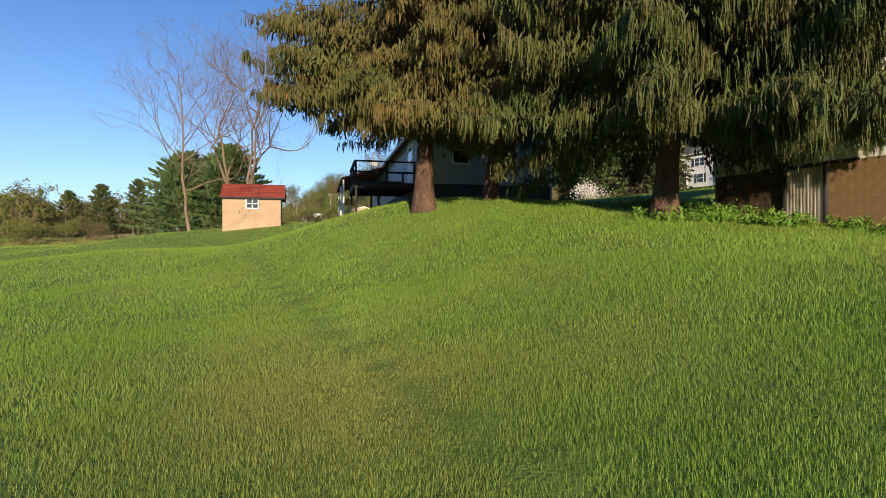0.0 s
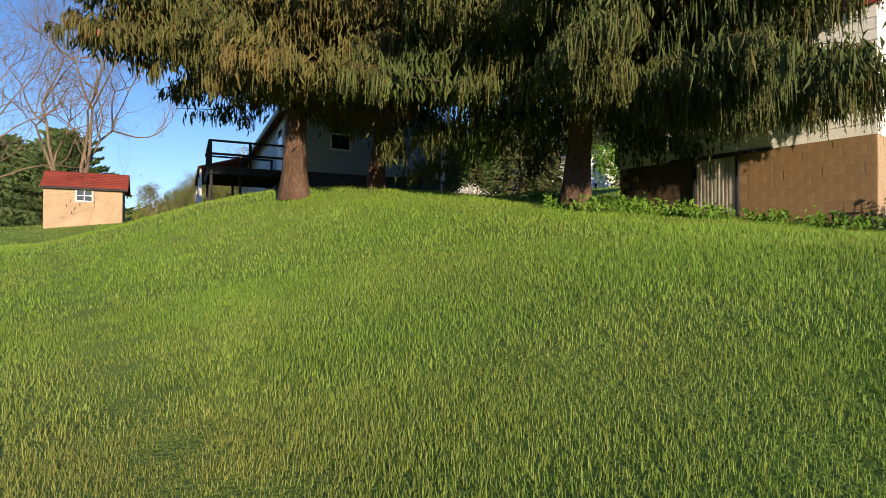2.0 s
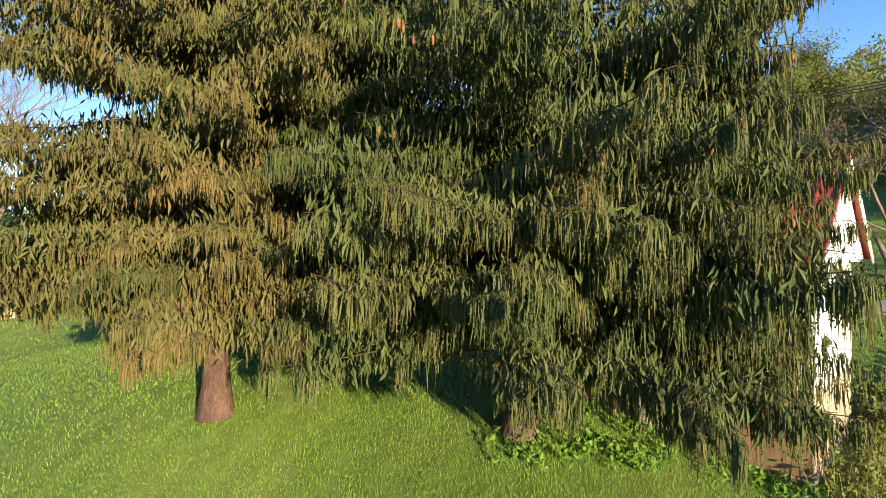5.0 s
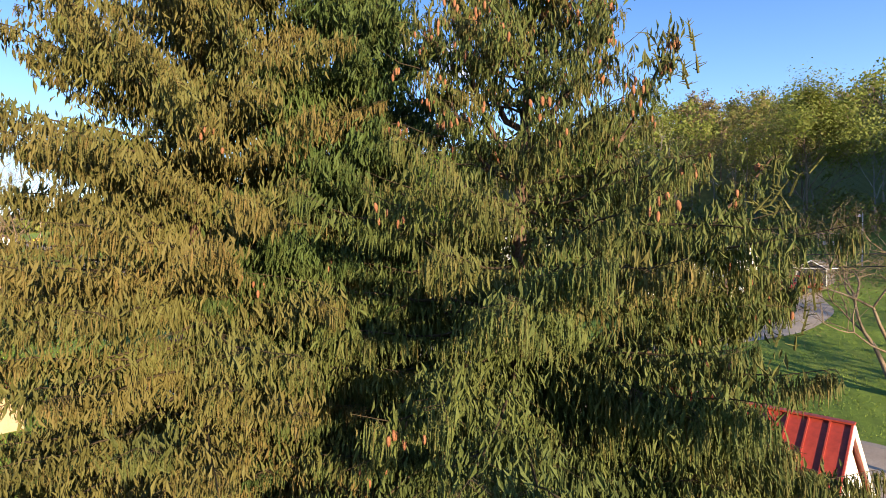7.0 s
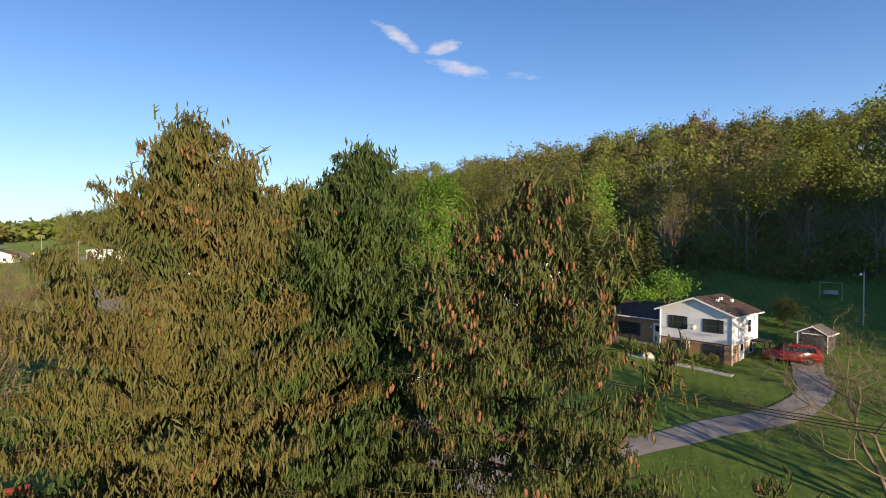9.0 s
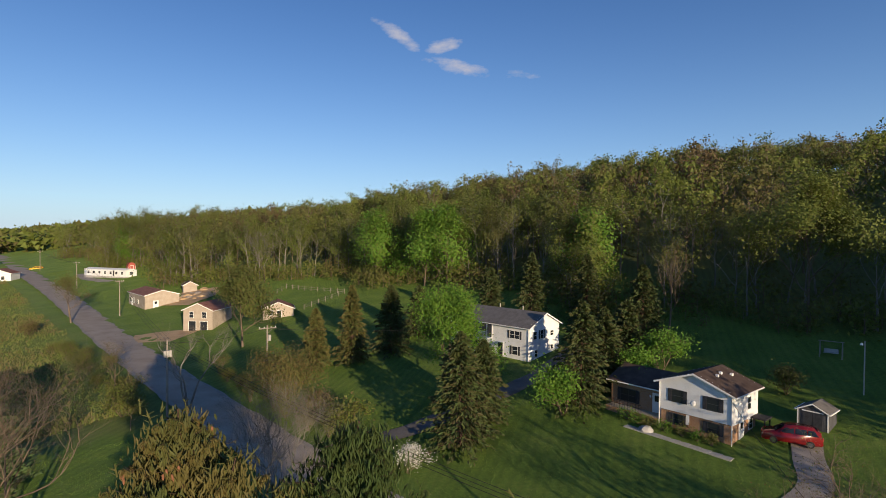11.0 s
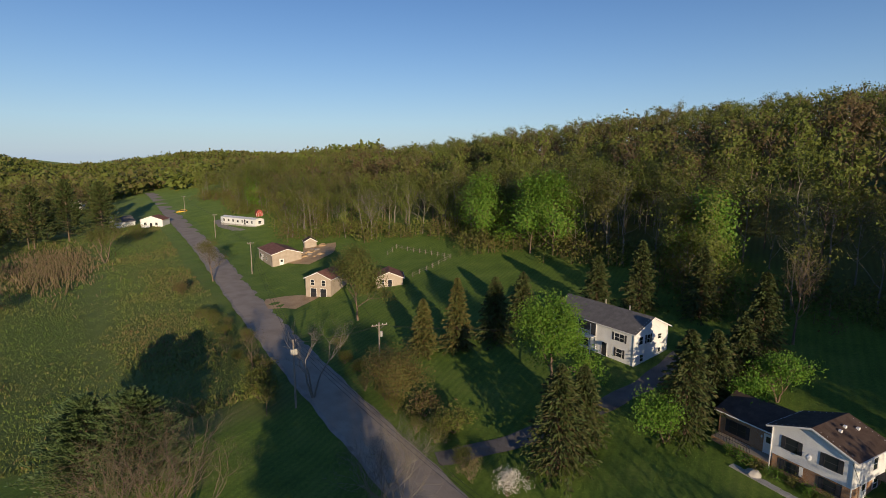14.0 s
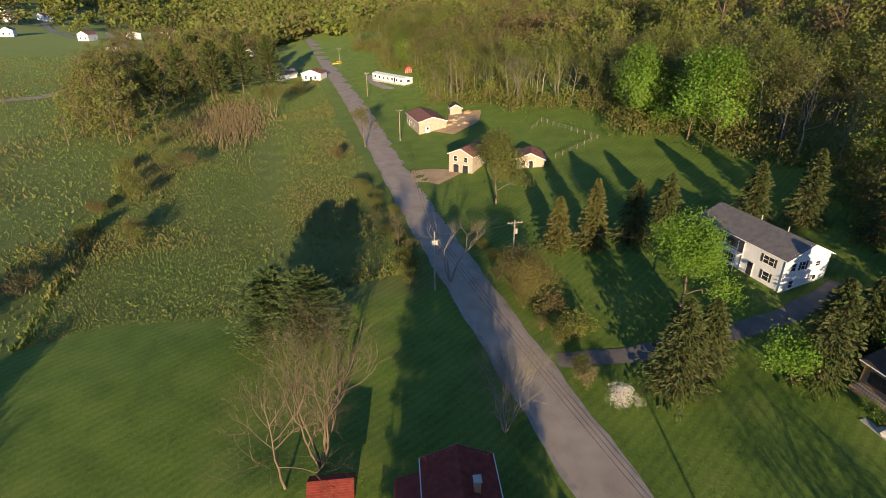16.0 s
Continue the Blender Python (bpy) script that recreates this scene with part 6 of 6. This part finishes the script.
# ---- long white two-storey house ----
def white_house():
    z0 = 10.35
    # local x along the gable end, local y along the house
    ob = thing("white_house", pose(12.9, 80.6, z0, 0, 0, 44.5), "long white two-storey house with a grey roof and balcony", "house")
    w, d = 7.6, 16.2
    ev, rise = 5.05, 1.75
    walls(ob, 0, w, 0, d, -1.2, ev, rise, M["white_siding"])
    siding(ob, 0, w, 0, d, 0.2, ev, rise, M["white_siding"], 0.22)
    gable_roof(ob, 0, w, 0, d, ev, rise, M["grey_shingle"], 0.4, 0.15, M["white_paint"], label="grey shingles")
    for y, z, ww, hh, sh in ((2.7, 3.15, 1.7, 1.1, True), (2.6, 0.75, 1.0, 1.2, True), (9.5, 0.7, 2.0, 1.3, True), (14.2, 0.75, 1.2, 1.2, True), (14.2, 3.1, 1.2, 1.1, True)):
        window(ob, side_l(-0.02, y, z), ww, hh, None, M["shutter"] if sh else None, 2 if ww > 1.5 else 1)
    door(ob, side_l(-0.02, 5.4, 0.15), 0.95, 2.05, M["dark_wood"], "front_door")
    for x, z, ww, hh in ((1.3, 3.2, 0.8, 1.1), (3.0, 3.2, 0.6, 1.2), (5.6, 3.4, 0.8, 0.7), (1.6, 0.6, 0.7, 1.0)):
        window(ob, on(x, -0.02, z), ww, hh, None, M["shutter"] if x == 3.0 else None, 1)
    door(ob, on(5.6, -0.02, 0.1), 0.9, 2.0, M["white_paint"], "side_door")
    # balcony with a white railing; a flat dark panel imitates the recess's shade
    bal = part("balcony", a_box(-0.08, -0.026, 7.2, 12.0, 2.75, 4.75), M["shutter"], ob, "dark panel as balcony shade, with a white railing")
    part("balcony_floor", a_box(-1.2, -0.09, 7.1, 12.1, 2.6, 2.74), M["white_paint"], bal)
    part("balcony_rail", a_box(-1.2, -1.14, 7.1, 12.1, 3.62, 3.7), M["white_paint"], bal)
    for i in range(26):
        part("baluster", a_box(-1.19, -1.15, 7.15 + i * 0.19, 7.19 + i * 0.19, 2.74, 3.62), M["white_paint"], bal)
    for y in (7.15, 9.6, 12.0):
        part("balcony_post", a_box(-1.22, -1.12, y, y + 0.1, -0.6, 4.9), M["white_paint"], bal)
    for y in (4.4, 9.0):
        bm = rod(bmesh.new(), (w / 2 + 0.4, y, ev + rise - 0.1), (w / 2 + 0.4, y, ev + rise + 0.75), 0.09)
        part("vent_pipe", bm, M["tin"], ob)
    for y in (0.06, 7.0, d - 0.06):
        part("downspout", a_box(-0.14, -0.06, y, y + 0.08, 0, ev - 0.1), M["white_paint"], ob)
    return ob


white_house()


def cottage(name, x, y, turn, w, d, ev, rise, wall, roof, label, wins=(), doors=(), over=0.3, deep=1.5, lap=0.0, trim=True):
    ob = thing(name, pose(x, y, gz(x, y), 0, 0, turn), label, "house")
    walls(ob, 0, w, 0, d, -deep, ev, rise, wall)
    if lap:
        siding(ob, 0, w, 0, d, 0.1, ev, rise, wall, lap)
    gable_roof(ob, 0, w, 0, d, ev, rise, roof, over, 0.14, M["white_paint"] if trim else None)
    for face, a, z, ww, hh in wins:
        m = on(a, -0.03, z) if face == "f" else side_l(-0.03, a, z) if face == "l" else side_r(w + 0.03, a, z)
        window(ob, m, ww, hh, None, None, 1)
    for face, a, ww, hh, mat in doors:
        m = on(a, -0.03, 0.05) if face == "f" else side_l(-0.03, a, 0.05) if face == "l" else side_r(w + 0.03, a, 0.05)
        door(ob, m, ww, hh, mat)
    return ob


# cream workshop house by the dirt yard
cottage("cream_house", -76.4, 141.6, 44, 8.4, 14.5, 3.6, 1.2, M["cream"], M["rust_shingle"], "cream house with a low rust-red roof by the road", (("l", 9.5, 1.1, 1.2, 1.2), ("l", 12.5, 1.1, 1.4, 1.2), ("l", 6, 1.1, 1.0, 1.0)),
        (("f", 2.6, 1.1, 2.1, M["white_paint"]), ("l", 11.2, 1.0, 2.0, M["white_paint"])), lap=0.25)
cottage("garden_outbuilding", -74.5, 158.5, 30, 3.6, 4.2, 2.3, 1.0, M["cream"], M["brown_shingle"], "small cream outbuilding behind the house", lap=0.25)
# stone-coloured house; dark door leaves stand for the shade inside two garage openings
cottage("stone_house", -54.5, 116.4, -5, 6.4, 8.6, 4.6, 1.4, M["cream"], M["rust_shingle"], "two-storey cream house with dark garage openings", (("f", 1.8, 3.0, 0.9, 1.2), ("f", 4.6, 3.0, 0.9, 1.2)),
        (("f", 2.0, 1.5, 2.2, M["dark_wood"]), ("f", 4.5, 1.5, 2.2, M["dark_wood"])), lap=0.25)
cottage("rust_roof_cottage", -38.6, 119.0, 18, 6.4, 6.5, 2.5, 1.3, M["cream"], M["rust_shingle"], "cream cottage with a rust-red roof and open porch", (("f", 1.6, 1.0, 0.9, 1.1),), (("f", 3.4, 0.9, 2.0, M["dark_wood"]),))
cottage("white_cottage", -186.5, 203.5, -20, 6.5, 8.0, 3.0, 2.2, M["white_siding"], M["grey_shingle"], "small white house beyond the meadow", (("f", 1.8, 1.0, 0.9, 1.2), ("f", 4.6, 1.0, 0.9, 1.2), ("f", 3.2, 3.0, 0.7, 0.9)))
cottage("white_cottage", -168.0, 200.5, 15, 9.0, 7.0, 3.4, 1.5, M["white_siding"], M["rust_shingle"], "small white house with a rust-red roof by the road", (("f", 2.0, 1.1, 1.0, 1.2), ("f", 6.5, 1.1, 1.0, 1.2)), (("f", 4.3, 1.0, 2.0, M["dark_wood"]),))


def trailer():
    x, y = -112.0, 194.5
    ob = thing("mobile_home", pose(x, y, gz(x, y), 0, 0, 68), "long white mobile home with a shallow roof", "mobile home")
    w, d = 4.3, 21.5
    walls(ob, 0, w, 0, d, -1.0, 2.7, 0.45, M["white_siding"])
    gable_roof(ob, 0, w, 0, d, 2.7, 0.45, M["white_paint"], 0.15, 0.08)
    for i in range(7):
        window(ob, side_l(-0.03, 1.8 + i * 2.9, 1.2), 1.1, 0.9)
    door(ob, side_l(-0.03, 6.1, 0.5), 0.9, 2.0, M["dark_wood"])
    window(ob, on(w / 2, -0.03, 1.1), 1.4, 1.0)
    part("skirting", a_box(-0.02, w + 0.02, -0.02, d + 0.02, -0.9, 0.35), M["concrete"], ob)
    x, y = -121.0, 214.0
    ob = thing("red_outbuilding", pose(x, y, gz(x, y), 0, 0, 40) @ Matrix.Scale(0.7, 4), "small red gambrel barn with white trim", "shed")
    bm = prism([(-1.9, -0.5), (1.9, -0.5), (1.9, 2.0), (1.3, 3.4), (0, 4.0), (-1.3, 3.4), (-1.9, 2.0)], 5.0)
    part("wall", bm, M["red_metal"], ob)
    for sx in (-1, 1):
        part("trim", a_box(*sorted((sx * 0.75, sx * 0.87)), -0.05, 0.0, 0, 2.1), M["white_paint"], ob)
        part("trim", a_box(*sorted((sx * 1.8, sx * 1.92)), -0.05, 0.0, 0, 2.0), M["white_paint"], ob)
    part("trim", a_box(-0.87, 0.87, -0.05, 0.0, 2.1, 2.22), M["white_paint"], ob)


trailer()

# ---- poles and wires ----
def power_pole(x, y, h, turn, label, arm=2.3, drum=False):
    z = gz(x, y)
    ob = thing("power_pole", pose(x, y, z, 0, 0, turn), label, "utility pole", "power poles along the road")
    part("pole", rod(bmesh.new(), (0, 0, -0.5), (0, 0, h), 0.15, 0.10, 10), M["grey_wood"], ob)
    if arm:
        ar = part("crossarm", a_box(-arm / 2, arm / 2, -0.17, -0.08, h - 0.45, h - 0.33, 0.01), M["grey_wood"], ob)
        for i in (-0.46, -0.2, 0.2, 0.46):
            bm = rod(bmesh.new(), (i * arm, -0.125, h - 0.33), (i * arm, -0.125, h - 0.15), 0.035)
            part("insulator", bm, M["white_paint"], ar)
        for sx in (-1, 1):
            bm = rod(bmesh.new(), (sx * 0.7, -0.1, h - 0.45), (0, -0.1, h - 1.1), 0.02)
            part("brace", bm, M["grey_wood"], ob)
    if drum:
        for sx in drum:
            bm = rod(bmesh.new(), (sx, -0.22, h - 2.1), (sx, -0.22, h - 1.3), 0.19, None, 12)
            part("transformer", bm, M["concrete"], ob)
    part("ground_wire", rod(bmesh.new(), (0.13, 0, 0), (0.11, 0, h - 1), 0.012), M["wire"], ob)
    return Vector((x, y, z + h))


def wire(name, a, b, sag, label="thin black overhead power line"):
    s = Soup()
    k = 14
    t = np.linspace(0, 1, k)[:, None]
    pts = np.array(a) * (1 - t) + np.array(b) * t
    pts[:, 2] -= sag * 4 * (t * (1 - t))[:, 0]
    tube(s, pts, np.full(k, 0.022), 4)
    return tagged(new(name, s.mesh(name, [M["wire"]])), label, "wire", "overhead wires")


tops = [power_pole(-33.5, 68.0, 9.8, 44, "weathered wooden power pole with transformers at the road", 0, drum=(-0.3, 0.0, 0.3)),
        power_pole(-23.8, 76.0, 10.0, 38, "weathered wooden power pole with a pale crossarm", 2.4, drum=(0.25,)),
        power_pole(-79.4, 135.7, 9.0, 44, "wooden power pole beside the road", 1.8), power_pole(-120.0, 180.5, 9.0, 44, "wooden power pole beside the road", 1.8),
        power_pole(-170.0, 232.0, 9.0, 44, "wooden power pole beside the road", 1.8), power_pole(18.5, 19.8, 9.0, 44, "wooden power pole behind the barn", 2.0)]
for k, off in ((0, 0.5), (1, 0.0), (2, -0.5)):
    dx, dy = 0.72 * off, 0.69 * off
    for i, j in ((0, 2), (2, 3), (3, 4)):
        wire("power_line", tops[i] + Vector((dx, dy, -0.2)), tops[j] + Vector((dx, dy, -0.2)), 1.0)
    wire("power_line", tops[0] + Vector((dx, dy, -0.25)), tops[5] + Vector((dx, dy, -0.2)), 1.1)
wire("power_line", tops[0] - Vector((0, 0, 0.4)), tops[1] - Vector((0, 0, 0.4)), 0.5)
wire("power_line", tops[1] - Vector((0, 0, 0.4)), Vector((-46, 119, 13)), 0.9)
wire("power_line", tops[1] - Vector((0, 0, 0.4)), Vector((8, 84, 15.6)), 0.8)
wire("power_line", tops[5] - Vector((0, 0, 0.5)), Vector((28, 53.5, 13.0)), 0.7)


def yard_light():
    x, y = 46.9, 61.4
    ob = thing("yard_light", pose(x, y, gz(x, y)), "thin pale pole with a small lamp on the lawn", "lamp post")
    part("pole", rod(bmesh.new(), (0, 0, -0.4), (0, 0, 6.0), 0.08, 0.06), M["concrete"], ob)
    part("arm", rod(bmesh.new(), (0, 0, 5.6), (-0.5, -0.2, 5.8), 0.025), M["concrete"], ob)
    bm = bmesh.new()
    bmesh.ops.create_cone(bm, cap_ends=True, segments=12, radius1=0.16, radius2=0.08, depth=0.25, matrix=Matrix.Translation((-0.52, -0.2, 5.7)))
    part("lamp_head", bm, M["white_paint"], ob)


yard_light()


# ---- red minivan ----
def minivan(name, x, y, turn, paint, label):
    ob = thing(name, pose(x, y, gz(x, y) + 0.04, 0, 0, turn), label, "car")
    ln, w = 4.9, 1.9
    side = [(-2.45, 0.32), (-2.42, 0.78), (-2.25, 0.95), (-1.35, 1.12), (-0.55, 1.66), (0.2, 1.76), (1.7, 1.74), (2.25, 1.42), (2.42, 0.95), (2.45, 0.35), (2.0, 0.25), (-2.1, 0.25)]
    bm = prism(side, w)
    bmesh.ops.translate(bm, verts=bm.verts, vec=(0, -w / 2, 0))
    for v in bm.verts:
        if v.co.z > 1.2:
            v.co.y *= 0.82
        elif v.co.z > 0.9:
            v.co.y *= 0.97
    bmesh.ops.bevel(bm, geom=list(bm.edges), offset=0.05, segments=2, affect="EDGES")
    body = part("body", bm, paint, ob)
    for f in body.data.polygons:
        f.use_smooth = True
    for sy in (-1, 1):
        for x0, x1, x2, x3 in ((-1.05, -0.5, 0.15, 0.15), (0.25, 0.25, 1.15, 1.15), (1.25, 1.25, 1.75, 2.1)):
            bm = bmesh.new()
            a = [bm.verts.new(c) for c in ((x0, sy * 0.925, 1.14), (x3, sy * 0.925, 1.14), (x2, sy * 0.80, 1.62), (x1, sy * 0.80, 1.62))]
            bm.faces.new(a)
            bmesh.ops.solidify(bm, geom=bm.faces[:], thickness=0.012)
            part("side_window", bm, M["glass"], ob)
    bm = bmesh.new()
    bm.faces.new([bm.verts.new(c) for c in ((-1.40, -0.80, 1.15), (-1.40, 0.80, 1.15), (-0.64, 0.70, 1.66), (-0.64, -0.70, 1.66))])
    bmesh.ops.solidify(bm, geom=bm.faces[:], thickness=0.015)
    part("windscreen", bm, M["glass"], ob)
    bm = bmesh.new()
    bm.faces.new([bm.verts.new(c) for c in ((2.36, -0.75, 1.12), (2.36, 0.75, 1.12), (1.98, 0.68, 1.66), (1.98, -0.68, 1.66))])
    bmesh.ops.solidify(bm, geom=bm.faces[:], thickness=0.015)
    part("rear_window", bm, M["glass"], ob)
    for x0 in (-1.5, 1.45):
        for sy in (-1, 1):
            bm = rod(bmesh.new(), (x0, sy * 0.74, 0.33), (x0, sy * 0.97, 0.33), 0.33, None, 18)
            wh = part("wheel", bm, M["rubber"], ob)
            bm = rod(bmesh.new(), (x0, sy * 0.965, 0.33), (x0, sy * 0.985, 0.33), 0.20, None, 12)
            part("rim", bm, M["chrome"], wh)
    for sy in (-1, 1):
        part("headlight", a_box(-2.46, -2.3, *sorted((sy * 0.55, sy * 0.88)), 0.66, 0.82, 0.02), M["chrome"], ob)
        part("tail_light", a_box(2.36, 2.46, *sorted((sy * 0.75, sy * 0.9)), 0.8, 1.1, 0.02), M["red_metal"], ob)
        part("mirror", a_box(-0.98, -0.85, *sorted((sy * 0.93, sy * 1.12)), 1.12, 1.28, 0.03), paint, ob)
    part("bumper", a_box(-2.5, -2.38, -0.85, 0.85, 0.32, 0.55, 0.03), paint, ob)
    return ob


minivan("minivan", 33.6, 53.0, -28, M["car_red"], "dark red minivan parked on the driveway")
minivan("pickup", -176, 238, 30, M["car_yellow"], "yellow car parked beside the far end of the road")


def garden_hut():
    x, y = 36.2, 56.2
    ob = thing("garden_hut", pose(x, y, gz(x, y), 0, 0, -50), "small dark grey hut with white trim and dark double doors", "shed")
    w, d, h = 2.7, 2.6, 1.8
    walls(ob, 0, w, 0, d, -0.5, h, 0.7, M["dark_block"])
    for sx in (0.0, w - 0.1):
        part("corner_trim", a_box(sx, sx + 0.1, -0.03, 0.0, -0.2, h), M["white_paint"], ob)
    gable_roof(ob, 0, w, 0, d, h, 0.7, M["grey_shingle"], 0.15, 0.08, M["white_paint"])
    for sx in (0.5, 1.37):
        part("door", a_box(sx, sx + 0.83, -0.05, -0.01, 0.05, 1.7), M["shutter"], ob)
    part("door_trim", a_box(0.42, 2.28, -0.06, -0.01, 1.7, 1.8), M["white_paint"], ob)


garden_hut()


def swing_frame():
    x, y = 51.0, 72.4
    ob = thing("garden_swing", pose(x, y, gz(x, y), 0, 0, -40), "weathered wooden frame with a pale bench swing", "swing")
    for sx in (-1.2, 1.2):
        part("frame_leg", rod(bmesh.new(), (sx, -0.6, -0.2), (sx, 0, 2.0), 0.06), M["grey_wood"], ob)
        part("frame_leg", rod(bmesh.new(), (sx, 0.6, -0.2), (sx, 0, 2.0), 0.06), M["grey_wood"], ob)
    part("top_beam", rod(bmesh.new(), (-1.4, 0, 2.0), (1.4, 0, 2.0), 0.06), M["grey_wood"], ob)
    part("seat", a_box(-0.8, 0.8, -0.3, 0.3, 0.5, 0.56), M["concrete"], ob)
    part("backrest", a_box(-0.8, 0.8, 0.26, 0.32, 0.56, 1.0), M["concrete"], ob)
    for sx in (-0.8, 0.8):
        part("chain", rod(bmesh.new(), (sx, 0, 0.55), (sx, 0, 2.0), 0.012), M["wire"], ob)


swing_frame()


def fence():
    ob = thing("wire_fence", pose(0, 0, 0), "plain wooden post and wire fence round the paddock", "fence")
    corners = [(-43.9, 146.5), (-43.1, 152.5), (-24.8, 140.0), (-31.5, 126.1)]
    posts = []
    for (ax, ay), (bx, by) in zip(corners, corners[1:]):
        n = max(2, int(math.hypot(bx - ax, by - ay) / 2.4))
        posts += [(ax + (bx - ax) * i / n, ay + (by - ay) * i / n) for i in range(n)]
    posts.append(corners[-1])
    for x, y in posts:
        z = gz(x, y)
        part("fence_post", rod(bmesh.new(), (x, y, z - 0.3), (x, y, z + 1.25), 0.07, 0.06, 6), M["grey_wood"], ob)
    for (ax, ay), (bx, by) in zip(posts, posts[1:]):
        for h in (0.5, 1.0):
            part("fence_rail", rod(bmesh.new(), (ax, ay, gz(ax, ay) + h), (bx, by, gz(bx, by) + h), 0.025, None, 4), M["grey_wood"], ob)


fence()


# ---- drives, yard and dirt ----
def lay(name, pts, half, mat, label, category, lift=0.06):
    """A drive laid over the ground along a line of points."""
    v, f = [], []
    k = 5
    line = []
    for (ax, ay), (bx, by) in zip(pts, pts[1:]):
        n = max(2, int(math.hypot(bx - ax, by - ay) / 1.0))
        line += [(ax + (bx - ax) * i / n, ay + (by - ay) * i / n) for i in range(n)]
    line.append(pts[-1])
    line = np.array(line)
    for _ in range(6):
        line[1:-1] = (line[:-2] + 2 * line[1:-1] + line[2:]) / 4
    d = np.gradient(line, axis=0)
    d /= np.linalg.norm(d, axis=1)[:, None]
    for i, ((x, y), (dx, dy)) in enumerate(zip(line, d)):
        for j in range(k):
            o = (2 * j / (k - 1) - 1) * (half + 0.12 * math.sin(i * 0.9 + j))
            px, py = x - dy * o, y + dx * o
            v.append((px, py, gz(px, py) + lift + 0.03 * (1 - (2 * j / (k - 1) - 1) ** 2)))
        for j in (range(k - 1) if i else ()):
            a = (i - 1) * k + j
            f += [(a, a + 1, a + k + 1), (a, a + k + 1, a + k)]
    return tagged(new(name, tri_mesh(name, v, f, [mat], smoothed=True)), label, category, kind="structure")


lay("driveway", [(-11.5, 59.0), (-3.6, 62.6), (6.7, 69.3), (14.2, 76.0), (20.4, 84.5)], 1.45, M["drive"], "narrow asphalt drive to the white house", "driveway")
lay("gravel_drive", [(9.0, 38.5), (18.1, 41.7), (24.0, 42.2), (28.5, 43.2), (32.0, 46.8), (34.0, 51.5), (36.0, 55.0)], 1.3, M["gravel"], "pale gravel drive to the brick house", "driveway")
lay("yard", [(-62.5, 111.5), (-56.5, 114.0), (-52, 112.5)], 4.2, M["dirt"], "tan paved yard before the garage openings", "yard")
lay("dirt_pile", [(-70, 143), (-67, 152), (-71, 162)], 5.0, M["dirt"], "bare tan earth dug up beside the house", "dirt", 0.12)
lay("lane", [(-115, 190), (-128, 198), (-140, 212)], 1.6, M["gravel"], "pale gravel lane to the mobile home", "driveway")


def junk(seed, cx, cy, n, spread, label):
    rng = np.random.default_rng(seed)
    for i in range(n):
        x, y = cx + rng.normal(0, spread), cy + rng.normal(0, spread)
        s = rng.uniform(0.4, 1.3)
        ob = thing("rubble_heap", pose(x, y, gz(x, y), 0, 0, rng.uniform(0, 360)), label, "rubble", "heaps in the dug yard")
        bm = bmesh.new()
        bmesh.ops.create_icosphere(bm, subdivisions=2, radius=s)
        for v in bm.verts:
            v.co *= 1 + 0.3 * noise.noise(v.co * 2 + Vector((i, 0, 0)))
            v.co.z *= 0.6
        part("earth", bm, M["dirt"] if i % 2 else M["grey_wood"], ob)


junk(9, -69.5, 153, 15, 3.2, "small heap of earth and boards")

# ---- across the valley ----
lay("valley_road", [(-300, 88), (-262, 118), (-252, 136), (-262, 165), (-330, 230), (-430, 300), (-560, 380)], 3.6, M["road"], "grey road across the valley floor", "road", 0.25)
lay("hill_road", [(-440, 300), (-500, 305), (-600, 345), (-700, 400)], 3.4, M["gravel"], "pale road climbing the far hillside", "road", 0.3)
cottage("long_building", -440, 352, 62, 12, 34, 5.0, 1.6, M["cream"], M["rust_shingle"], "long low tan building across the valley", (("l", 6, 1.5, 3, 2), ("l", 14, 1.5, 3, 2), ("l", 22, 1.5, 3, 2)), deep=3)
cottage("tan_building", -462, 330, 62, 10, 13, 4.5, 1.6, M["white_siding"], M["cream"], "small pale building beside the long one", deep=3)
for i, (x, y, turn, lab) in enumerate(((-459, 285, 20, "white house on the far hillside"), (-520, 262, 50, "white house on the far hillside"), (-660, 372, 10, "white house on the far hillside"),
                                       (-690, 350, 40, "white house on the far hillside"), (-640, 330, 70, "white house on the far hillside"), (-262, 256, 30, "white house behind the pines"))):
    cottage("distant_house", x, y, turn, 9, 11, 4.5, 2.4, M["white_siding"], M["grey_shingle"] if i % 2 else M["rust_shingle"], lab, (("f", 2.5, 1.2, 1.1, 1.4), ("f", 6.5, 1.2, 1.1, 1.4)), deep=3)


def billboard(x, y, w, h, lift, turn):
    ob = thing("billboard", pose(x, y, gz(x, y), 0, 0, turn), "blank white billboard on posts beside the valley road", "billboard")
    part("panel", a_box(-w / 2, w / 2, -0.15, 0.15, lift, lift + h), M["white_paint"], ob)
    for sx in (-0.35, 0.35):
        part("post", a_box(sx * w - 0.15, sx * w + 0.15, -0.12, 0.12, -1, lift), M["grey_wood"], ob)


billboard(-356, 243, 9, 3.2, 2.0, 62)
billboard(-330, 420, 6, 3.0, 2.0, 45)
